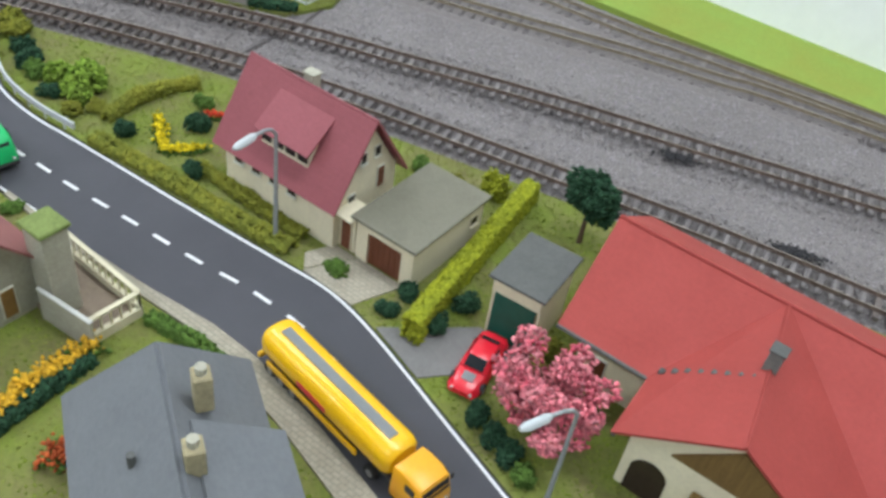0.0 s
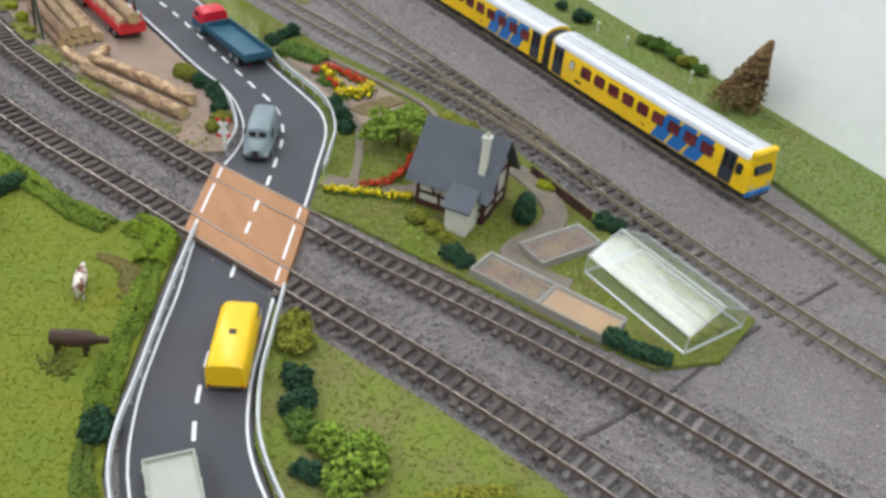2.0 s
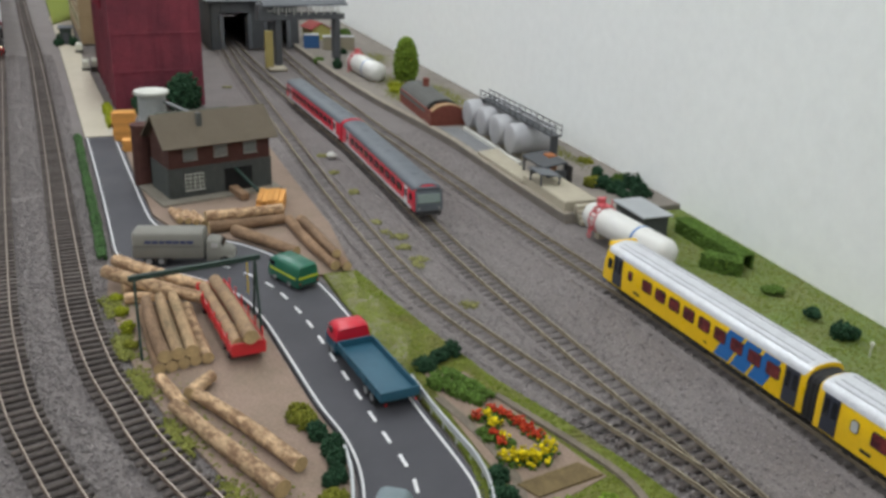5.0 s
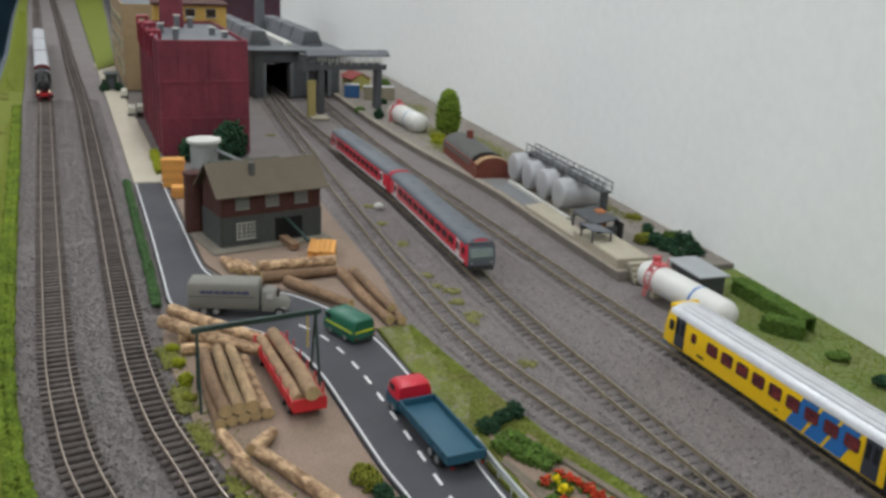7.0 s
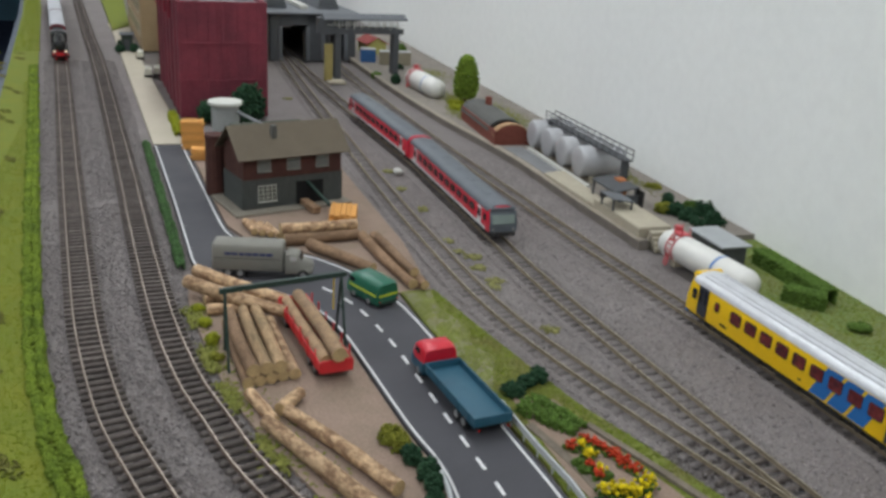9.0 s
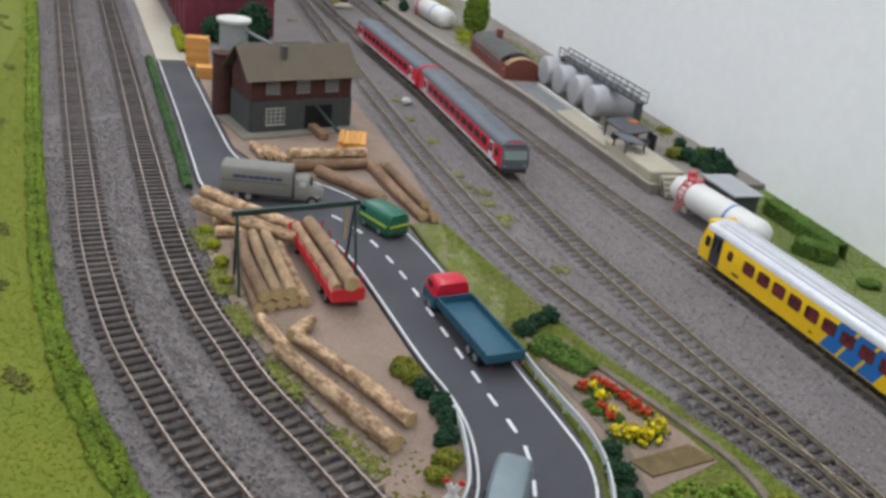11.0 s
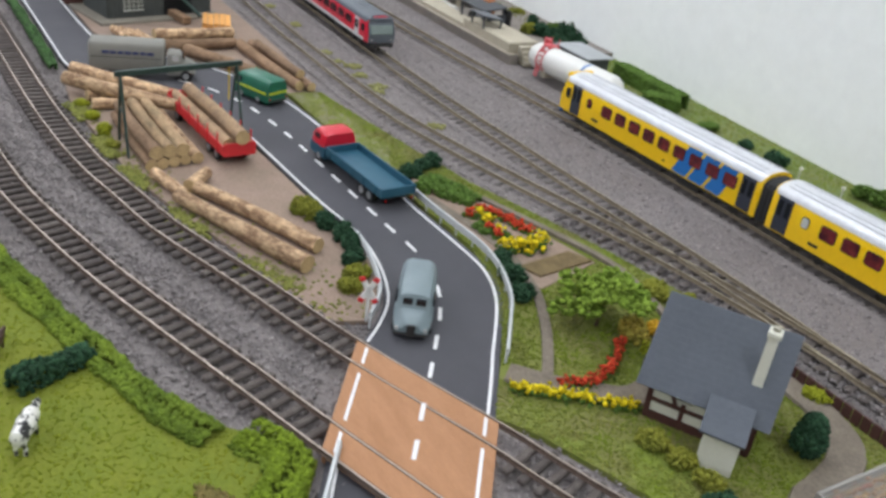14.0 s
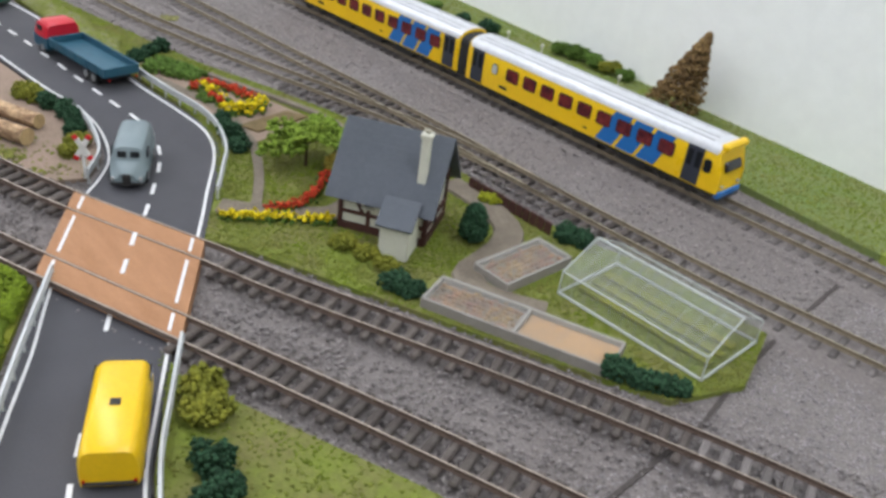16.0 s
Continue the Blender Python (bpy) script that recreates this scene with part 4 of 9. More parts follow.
def wheels(own, xs, track_w, r=0.0045, w=0.0032):
    for x in xs:
        for s in (-1, 1):
            y = s * track_w / 2
            tyre = part("wheel", Form().rod((x, y - w / 2, r), (x, y + w / 2, r), r, n=16), TYRE, own, smooth=True)
            part("rim", Form().rod((x, y + s * w * 0.35, r), (x, y + s * (w / 2 + 0.0003), r), r * 0.55, n=12), RIM, tyre)


def lights(own, x, y, z, material, r=0.0011):
    for s in (-1, 1):
        part("headlight" if x > 0 else "tail_light", Form().rod((x - 0.0004, s * y, z), (x + 0.0006 if x > 0 else x - 0.001, s * y, z), r, n=10), material, own)


def tanker(m):
    own = thing("tanker_truck", "yellow road tanker with a grey walkway on its tank", "truck", m)
    part("chassis", Form().box((-0.012, 0, 0.008), (0.125, 0.016, 0.003), 0.0005), CHASSIS, own)
    tank = Form()
    rings = []
    for x, k in ((-0.083, 0.72), (-0.081, 0.9), (-0.077, 1.0), (0.036, 1.0), (0.040, 0.9), (0.042, 0.72)):
        rings.append([(x, 0.0138 * k * math.copysign(abs(math.cos(a)) ** 0.75, math.cos(a)), 0.0235 + 0.0118 * k * math.copysign(abs(math.sin(a)) ** 0.75, math.sin(a))) for a in [j * math.tau / 20 for j in range(20)]])
    body = part("tank", tank.loft(rings), P_TANK, own, "glossy yellow tank", True)
    part("walkway", Form().box((-0.02, 0, 0.0352), (0.105, 0.007, 0.0012), 0.0003), P_GREY, body, "grey walkway along the top")
    for s in (-1, 1):
        part("side_skirt", Form().box((-0.03, s * 0.0125, 0.0105), (0.09, 0.0016, 0.005), 0.0004), P_TANK, own)
        part("tank_rail", Form().rod((-0.078, s * 0.0122, 0.0285), (0.036, s * 0.0122, 0.0285), 0.0007, n=6), P_TANK, body)
    part("emblem", Form().box((-0.028, -0.0139, 0.0225), (0.028, 0.0006, 0.004), 0.0002), P_SALMON, body, "plain red emblem bar")
    part("rear_bumper", Form().box((-0.084, 0, 0.0095), (0.003, 0.026, 0.004), 0.0006), P_TANK, own)
    cab = part("cab", hull([(0.046, 0.0128, 0.0118, 0.006, 0.031, 0.002), (0.052, 0.0132, 0.0122, 0.006, 0.0325, 0.003), (0.062, 0.0132, 0.0122, 0.006, 0.0325, 0.003), (0.068, 0.0132, 0.0118, 0.006, 0.0305, 0.003), (0.0705, 0.0126, 0.0108, 0.006, 0.024, 0.002)]), P_ORANGE, own, "amber yellow cab", True)
    part("windscreen", Form().box((0.0698, 0, 0.0245), (0.001, 0.0205, 0.0075), 0.0004, turn=Matrix.Rotation(radians(-14), 4, "Y")), DARK_GLASS, cab)
    for s in (-1, 1):
        part("side_window", Form().box((0.061, s * 0.0126, 0.025), (0.008, 0.0008, 0.0065), 0.0003), DARK_GLASS, cab)
        part("mirror", Form().box((0.068, s * 0.0148, 0.024), (0.0012, 0.0016, 0.005), 0.0003), CHASSIS, cab)
    lights(own, 0.0708, 0.009, 0.0105, SILVER)
    wheels(own, (0.06, 0.028, -0.048, -0.06, -0.072), 0.0225, 0.0052)


def flatbed(m, name, label, cab_paint, bed_paint, length, width, side, rough_bed_floor, floor=0.0105, two_tone=False):
    """A lorry with a rounded cab in front of an open bed with low sides."""
    own = thing(name, label, "truck", m)
    half = length / 2
    cab_x = half - 0.011
    part("chassis", Form().box((0, 0, 0.0075), (length * 0.94, width * 0.55, 0.0028), 0.0004), CHASSIS, own)
    w = width / 2
    cab = part("cab", hull([(half - 0.0235, w * 0.94, w * 0.86, 0.005, 0.0245, 0.003), (half - 0.019, w * 0.97, w * 0.9, 0.005, 0.0265, 0.004), (half - 0.008, w * 0.97, w * 0.88, 0.005, 0.0262, 0.004), (half - 0.0025, w * 0.95, w * 0.84, 0.005, 0.0225, 0.003), (half, w * 0.88, w * 0.8, 0.005, 0.0165, 0.002)], 0.45), cab_paint, own, smooth=True)
    for s in (-1, 1):
        part("windscreen", Form().box((half - 0.0022, s * width * 0.185, 0.0205), (0.001, width * 0.3, 0.0048), 0.0004, turn=Matrix.Rotation(radians(-24), 4, "Y")), DARK_GLASS, cab)
        part("side_window", Form().box((half - 0.0115, s * w * 0.935, 0.0205), (0.0075, 0.0009, 0.0045), 0.0003), DARK_GLASS, cab)
    if two_tone:
        part("cab_skirt", hull([(half - 0.0237, w * 0.985, w * 0.985, 0.0048, 0.0142, 0.0008), (half - 0.0025, w * 0.975, w * 0.975, 0.0048, 0.0142, 0.0008), (half + 0.0004, w * 0.915, w * 0.915, 0.0048, 0.0136, 0.0008)], 0.45), bed_paint, cab, "petrol blue lower half of the cab")
    part("bumper", Form().box((half + 0.0006, 0, 0.006), (0.0018, width * 0.9, 0.0022), 0.0005), CHASSIS, own)
    lights(own, half + 0.0006, width * 0.34, 0.0095, SILVER)
    lights(own, -half - 0.0002, width * 0.38, 0.0078, RED_GLASS, 0.0008)
    x0, x1 = -half, half - 0.0265
    bed = part("bed", Form().box(((x0 + x1) / 2, 0, floor), (x1 - x0, width, 0.0016), 0.0003), rough_bed_floor, own)
    for s in (-1, 1):
        part("side_board", Form().box(((x0 + x1) / 2, s * (w - 0.0006), floor + side / 2), (x1 - x0, 0.0012, side), 0.0003), bed_paint, bed)
        for k in range(5):
            part("stanchion", Form().box((x0 + (x1 - x0) * (k + 0.5) / 5, s * (w + 0.0002), floor + side / 2), (0.0012, 0.0008, side), 0.0001), bed_paint, bed)
    for x in (x0 + 0.0006, x1 - 0.0006):
        part("end_board", Form().box((x, 0, floor + side / 2), (0.0012, width - 0.0024, side), 0.0003), bed_paint, bed)
    wheels(own, (half - 0.015, -half + 0.017, -half + 0.028) if length > 0.09 else (half - 0.014, -half + 0.017), width - 0.0042, 0.0052)
    return own


def delivery_van(m, name, label, colour, length, width, height, nose=0.0, two_panes=False, hatch=False):
    """A rounded panel van, with or without a short bonnet."""
    own = thing(name, label, "van", m)
    h, w = length / 2, width / 2
    if nose:
        secs = [(-h, w * 0.86, w * 0.78, 0.004, height * 0.9, 0.004), (-h + 0.003, w * 0.98, w * 0.9, 0.003, height, 0.005), (h - nose - 0.012, w, w * 0.9, 0.003, height, 0.005), (h - nose - 0.003, w, w * 0.86, 0.003, height * 0.94, 0.005),
                (h - nose, w * 0.98, w * 0.8, 0.003, height * 0.62, 0.003), (h - 0.003, w * 0.86, w * 0.62, 0.003, height * 0.56, 0.004), (h, w * 0.62, w * 0.45, 0.0035, height * 0.46, 0.003)]
    else:
        secs = [(-h, w * 0.92, w * 0.84, 0.003, height * 0.93, 0.003), (-h + 0.0025, w, w * 0.92, 0.003, height, 0.0035), (h - 0.009, w, w * 0.92, 0.003, height, 0.0035), (h - 0.002, w * 0.97, w * 0.86, 0.003, height * 0.82, 0.003), (h, w * 0.9, w * 0.8, 0.0035, height * 0.55, 0.003)]
    body = part("body", hull(secs, 0.5), colour, own, smooth=True)
    fx = h - nose - 0.0012 if nose else h - 0.0035
    if two_panes:
        for s in (-1, 1):
            part("windscreen", Form().box((fx, s * w * 0.34, height * 0.77), (0.0012, w * 0.5, height * 0.17), 0.0006, turn=Matrix.Rotation(radians(-12), 4, "Y")), DARK_GLASS, own)
        part("grille", Form().box((h - 0.0002, 0, height * 0.29), (0.0030, w * 0.42, height * 0.32), 0.0003), CHASSIS, own)
    else:
        part("windscreen", Form().box((fx + 0.0006, 0, height * 0.72), (0.0012, w * 1.5, height * 0.24), 0.0006, turn=Matrix.Rotation(radians(-22), 4, "Y")), DARK_GLASS, own)
    for s in (-1, 1):
        part("side_window", Form().box((h - nose - 0.0085, s * w * 0.955, height * 0.72), (0.0085, 0.0009, height * 0.2), 0.0003), DARK_GLASS, own)
        part("bumper", Form().box((s * (h + 0.0003), 0, 0.0045), (0.0012, width * 0.86, 0.0016), 0.0004), CHASSIS, own)
    if hatch:
        part("roof_hatch", Form().box((-0.003, 0, height + 0.0001), (0.0042, 0.0042, 0.0006), 0.0002), CHASSIS, own, "dark square roof hatch")
    lights(own, h + 0.0003, w * 0.72, height * 0.34, SILVER)
    lights(own, -h - 0.0002, w * 0.8, height * 0.3, RED_GLASS, 0.0007)
    part("underside", Form().box((0, 0, 0.0034), (length * 0.9, width * 0.8, 0.002)), CHASSIS, own)
    wheels(own, (h - 0.012, -h + 0.013), width - 0.0032, 0.0042, 0.003)
    return own


def sports_car(m):
    own = thing("car", "glossy red saloon car parked on the grey drive", "car", m)
    body = part("body", hull([(-0.024, 0.0078, 0.0066, 0.003, 0.0078, 0.002), (-0.021, 0.0094, 0.0084, 0.0024, 0.0092, 0.002), (-0.01, 0.0098, 0.0086, 0.0022, 0.0096, 0.002), (0.008, 0.0098, 0.0086, 0.0022, 0.0093, 0.002), (0.020, 0.0092, 0.0078, 0.0024, 0.0080, 0.002), (0.0238, 0.0074, 0.006, 0.003, 0.0062, 0.002)]), P_RED, own, smooth=True)
    part("cabin", hull([(-0.0165, 0.0076, 0.0062, 0.0088, 0.0098, 0.0006), (-0.010, 0.0082, 0.0064, 0.0088, 0.0138, 0.0012), (0.0015, 0.0082, 0.0064, 0.0088, 0.0140, 0.0012), (0.0095, 0.0076, 0.0062, 0.0085, 0.0095, 0.0006)]), P_RED, body, smooth=True)
    part("windscreen", Form().box((0.0062, 0, 0.0121), (0.0072, 0.0112, 0.0006), 0.0002, turn=Matrix.Rotation(radians(29), 4, "Y")), DARK_GLASS, body)
    part("rear_window", Form().box((-0.0138, 0, 0.0122), (0.0056, 0.0108, 0.0006), 0.0002, turn=Matrix.Rotation(radians(-31), 4, "Y")), DARK_GLASS, body)
    for s in (-1, 1):
        part("side_window", Form().box((-0.004, s * 0.00735, 0.0117), (0.0125, 0.0005, 0.0026), 0.0002, turn=Matrix.Rotation(radians(s * 17), 4, "X")), DARK_GLASS, body)
    part("vent", Form().box((0.0145, 0, 0.0090), (0.006, 0.007, 0.0006), 0.0002, turn=Matrix.Rotation(radians(5), 4, "Y")), P_GREY, body, "grey bonnet vent")
    lights(own, 0.0232, 0.0055, 0.0055, SILVER, 0.0009)
    lights(own, -0.0236, 0.006, 0.006, RED_GLASS, 0.0008)
    wheels(own, (0.0145, -0.0145), 0.0172, 0.0036, 0.0026)


def box_truck(m):
    own = thing("box_truck", "grey lorry with a tarpaulin body and dark lettering bars", "truck", m)
    part("chassis", Form().box((0, 0, 0.0075), (0.094, 0.014, 0.003), 0.0004), CHASSIS, own)
    body = part("cargo_body", hull([(-0.049, 0.0132, 0.0128, 0.009, 0.0345, 0.0035), (-0.0475, 0.0138, 0.0134, 0.009, 0.036, 0.0045), (0.0185, 0.0138, 0.0134, 0.009, 0.036, 0.0045), (0.020, 0.0132, 0.0128, 0.009, 0.0345, 0.0035)]), P_OLIVE, own, "weathered grey tarpaulin body", True)
    for s in (-1, 1):
        for k in range(7):
            part("lettering_bar", Form().box((-0.0335 + k * 0.0068, s * 0.0139, 0.0262), (0.0063 - 0.0006 * (k % 3), 0.0005, 0.003), 0.0001), BAR, body)
        part("hoop_seam", Form().box((-0.015, s * 0.0138, 0.0215), (0.064, 0.0004, 0.0006)), CHASSIS, body)
    cab = part("cab", hull([(0.0225, 0.0122, 0.0108, 0.006, 0.026, 0.003), (0.0265, 0.0126, 0.011, 0.006, 0.0275, 0.004), (0.0345, 0.0126, 0.0108, 0.006, 0.0265, 0.004), (0.0385, 0.0122, 0.0098, 0.006, 0.0195, 0.003), (0.0465, 0.010, 0.0078, 0.006, 0.0172, 0.003), (0.049, 0.0078, 0.006, 0.0065, 0.0145, 0.002)]), P_OLIVE, own, smooth=True)
    part("windscreen", Form().box((0.0375, 0, 0.0225), (0.0012, 0.0165, 0.0052), 0.0004, turn=Matrix.Rotation(radians(-24), 4, "Y")), DARK_GLASS, cab)
    for s in (-1, 1):
        part("side_window", Form().box((0.0305, s * 0.0114, 0.0222), (0.0065, 0.0009, 0.005), 0.0003), SILVER, cab)
        part("mudguard", Form().box((0.0405, s * 0.0108, 0.0095), (0.014, 0.004, 0.003), 0.0012), P_OLIVE, own)
    lights(own, 0.0486, 0.0065, 0.011, SILVER)
    wheels(own, (0.04, -0.022, -0.034), 0.0225, 0.0055)


def log_form(length, r, seed):
    """A slightly bent and tapered log with pale cut ends."""
    rng = random.Random(seed)
    rings = []
    bend = rng.uniform(-0.02, 0.02) * length
    for k in range(9):
        t = k / 8
        q = r * (1.05 - 0.14 * t) * (1 + rng.uniform(-0.06, 0.06))
        c = (length * (t - 0.5), bend * math.sin(math.pi * t), 0)
        rings.append([(c[0], c[1] + q * math.cos(a) * (1 + rng.uniform(-0.05, 0.05)), c[2] + q * math.sin(a)) for a in [j * math.tau / 12 for j in range(12)]])
    return Form().loft(rings, 0, True, 1)


def log(a, b, r, label="cut log with pale bark lying in the timber yard", bark=None, parent=None, group="loose logs in the timber yard"):
    """A log from a to b, as a thing, or as a part of its load."""
    a, b = Vector(a), Vector(b)
    d = b - a
    f = log_form(d.length, r, next(SEED)).mesh("log", [bark or BARK, LOG_END], True)
    m = Matrix.Translation((a + b) / 2) @ d.to_track_quat("X", "Z").to_matrix().to_4x4()
    return solo("log", f, None, label, "log", m, group)


tanker(pose(-0.1263, 0.2563, 0, 0, 0, -9.4) @ Matrix.Scale(0.82, 4))
flatbed(pose(-0.475, 0.2665, 0, 0, 0, -9.5), "flatbed_truck", "bright green lorry with an empty pale grey flatbed", P_GREEN, P_BED, 0.094, 0.0255, 0.003, P_BED)
delivery_van(pose(-0.587, 0.3328, 0, 0, 0, 150.5), "delivery_van", "plain yellow delivery van with a dark roof hatch", P_YELLOW, 0.060, 0.0235, 0.0215, hatch=True)
sports_car(pose(-0.106, 0.3365, 0, 0, 0, -80))
delivery_van(pose(-0.8095, 0.4383, 0, 0, 0, -31), "old_van", "old blue-grey panel van with a split windscreen", P_GREYBLUE, 0.056, 0.0225, 0.0235, nose=0.011, two_panes=True)
flatbed(pose(-0.9955, 0.4825, 0, 0, 0, 187), "flatbed_lorry", "petrol blue lorry with an open bed and crimson cab", P_CAB_RED, P_BLUE, 0.110, 0.0295, 0.0065, P_BLUE, two_tone=True)
green_van = delivery_van(pose(-1.181, 0.4625, 0, 0, 0, 204), "minibus", "bottle green minibus with a lime stripe", P_BOTTLE, 0.047, 0.024, 0.0235)
for s in (-1, 1):
    part("stripe", Form().box((-0.002, s * 0.0122, 0.0118), (0.039, 0.0006, 0.0022), 0.0002), P_STRIPE, green_van, "lime yellow stripe")
part("stripe", Form().box((-0.0237, 0, 0.0118), (0.0006, 0.021, 0.0022), 0.0002), P_STRIPE, green_van, "lime yellow stripe")
box_truck(pose(-1.253, 0.375, 0, 0, 0, 74.5) @ Matrix.Scale(0.94, 4))

# ---- timber yard ----
trailer = thing("log_trailer", "bright red trailer with low sides for logs", "trailer", pose(-1.097, 0.3945, 0, 0, 0, 186.5))
part("bed", Form().box((0, 0, 0.0095), (0.122, 0.026, 0.002), 0.0004), P_SALMON, trailer)
for s in (-1, 1):
    part("side_board", Form().box((0, s * 0.0126, 0.0135), (0.122, 0.0012, 0.007), 0.0003), P_SALMON, trailer)
    part("end_board", Form().box((s * 0.0608, 0, 0.0135), (0.0012, 0.0246, 0.0105), 0.0003), P_SALMON, trailer)
    for k in range(6):
        part("stake", Form().box((-0.05 + 0.02 * k, s * 0.0134, 0.0165), (0.0015, 0.001, 0.015), 0.0002), P_SALMON, trailer)
part("drawbar", Form().box((0.07, 0, 0.007), (0.022, 0.002, 0.002), 0.0004), CHASSIS, trailer)
wheels(trailer, (-0.045, -0.03, 0.04), 0.0215, 0.005)
BARK_MIX = mat("brown_patchy_bark", (0.36, 0.24, 0.135), 0.9, var=0.25, scale=120, fine=450, bump=0.6, col2=(0.24, 0.16, 0.10), each=0.15)
TM = pose(-1.097, 0.3945, 0, 0, 0, 186.5)
for dy, dz, r, x0, x1 in ((-0.006, 0.0155, 0.0052, -0.060, 0.055), (0.0062, 0.0155, 0.005, -0.056, 0.060), (-0.001, 0.0238, 0.0054, -0.064, 0.05)):
    log(TM @ Vector((x0, dy, dz)), TM @ Vector((x1, dy, dz)), r, "long brown log loaded on the red trailer", BARK_MIX, group="logs on the trailer")

gantry = thing("timber_gantry", "dark green steel gantry crane over the timber", "crane")
GA, GB, GH = Vector((-1.073, 0.326, 0)), Vector((-1.092, 0.418, 0)), 0.0585
for foot in (GA, GB):
    top = foot + Vector((-0.012, 0, GH))
    for dx in (0.008, -0.030):
        part("leg", Form().rod(foot + Vector((dx, 0, 0)), top, 0.0011, n=8), STEEL_GREEN, gantry)
    part("brace", Form().rod(foot + Vector((-0.001, 0, 0.03)), foot + Vector((-0.021, 0, 0.03)), 0.0007, n=6), STEEL_GREEN, gantry)
part("beam", Form().sweep([GA + Vector((-0.012, -0.004, GH)), GB + Vector((-0.012, 0.004, GH))], [(-0.0016, -0.002), (0.0016, -0.002), (0.0016, 0.002), (-0.0016, 0.002)]), STEEL_GREEN, gantry)
mid = GA.lerp(GB, 0.93) + Vector((-0.012, 0, GH))
part("hoist_chain", Form().rod(mid, mid - Vector((0, 0, 0.03)), 0.0006, n=6), mat("yellow_hook", (0.6, 0.4, 0.02), 0.5), gantry, "thin chain with a yellow hook")

BARK_PILE = mat("weathered_log_bark", (0.37, 0.245, 0.135), 0.9, var=0.35, scale=95, fine=420, bump=0.9, col2=(0.20, 0.145, 0.08), each=0.25, stretch=(0.35, 1, 1), cover=0.5)
PILE = "stacked pale log under the gantry"
for k in range(4):
    y = 0.3375 + 0.0086 * k
    log((-1.0395 - 0.002 * k, y, 0.0043), (-1.146, y - 0.007 + 0.001 * k, 0.0043), 0.0042, PILE, BARK_PILE if k > 1 else BARK_DARK, group="log stack under the gantry")
for k, (y, shift, r) in enumerate(((0.3418, 0.001, 0.0049), (0.3516, -0.001, 0.0048), (0.3612, -0.002, 0.0048))):
    log((-1.043 + shift, y, 0.0126), (-1.149 + shift, y - 0.008 + 0.001 * k, 0.0124), r, PILE, BARK_PILE if k else BARK_DARK, group="log stack under the gantry")
log((-1.046, 0.3722, 0.0048), (-1.142, 0.3655, 0.0052), 0.0046, PILE, BARK, group="log stack under the gantry")
log((-0.872, 0.3955, 0.0056), (-0.985, 0.3435, 0.0054), 0.0056)
log((-0.893, 0.4105, 0.0054), (-0.995, 0.3595, 0.005), 0.0053)
log((-1.026, 0.3365, 0.0044), (-0.985, 0.349, 0.0044), 0.0043)
log((-0.998, 0.3545, 0.005), (-1.018, 0.3715, 0.0052), 0.0048)
log((-1.218, 0.303, 0.0125), (-1.138, 0.379, 0.0125), 0.006)
log((-1.240, 0.312, 0.0135), (-1.160, 0.381, 0.014), 0.0058)
log((-1.172, 0.317, 0.0045), (-1.170, 0.366, 0.0045), 0.0046)
log((-1.192, 0.316, 0.0045), (-1.198, 0.352, 0.0045), 0.0044)
log((-1.338, 0.402, 0.0135), (-1.345, 0.484, 0.0135), 0.006, bark=BARK)
log((-1.326, 0.404, 0.0058), (-1.334, 0.484, 0.0058), 0.006, bark=BARK_DARK)
log((-1.345, 0.406, 0.0058), (-1.352, 0.480, 0.0058), 0.0055, bark=BARK_DARK)
log((-1.312, 0.428, 0.006), (-1.236, 0.477, 0.006), 0.0058, bark=BARK_DARK)
log((-1.330, 0.488, 0.0055), (-1.193, 0.505, 0.0055), 0.0054, bark=BARK_DARK)
log((-1.328, 0.500, 0.0055), (-1.188, 0.515, 0.0055), 0.005, bark=BARK_DARK)
log((-1.30, 0.497, 0.0145), (-1.20, 0.508, 0.0145), 0.0045, bark=BARK_DARK)
for k in range(4):
    log((-1.395 + 0.006 * k, 0.372 + 0.007 * k, 0.0045), (-1.36 + 0.005 * k, 0.378 + 0.008 * k, 0.0045), 0.004, "short stub of log by the sawmill")
PLANK = mat("fresh_sawn_planks", (0.70, 0.335, 0.085), 0.8, var=0.14, scale=120, stretch=(1, 12, 12), each=0.12)


def plank_stack(m, length, width, layers, label, upright=0.0):
    own = thing("plank_stack", label, "timber stack", m)
    n = max(3, int(width / 0.006))
    board = Form().box((0, 0, 0), (length, width / n * 0.9, 0.0022), 0.0002).mesh("plank", PLANK)
    for i in range(layers):
        for k in range(n):
            ob = new("plank", board)
            ob.parent = own
            ob.matrix_basis = pose(random.uniform(-0.002, 0.002), width * ((k + 0.5) / n - 0.5), 0.0013 + 0.0025 * i)


plank_stack(pose(-1.392, 0.480, 0, 0, 0, -15), 0.045, 0.03, 6, "stack of fresh orange planks beside the sawmill")
plank_stack(pose(-1.735, 0.335, 0, 0, 0, 85), 0.03, 0.02, 16, "tall stack of fresh orange planks behind the sawmill")
plank_stack(pose(-1.675, 0.345, 0, 0, 0, 80), 0.03, 0.018, 6, "low stack of fresh orange planks behind the sawmill")

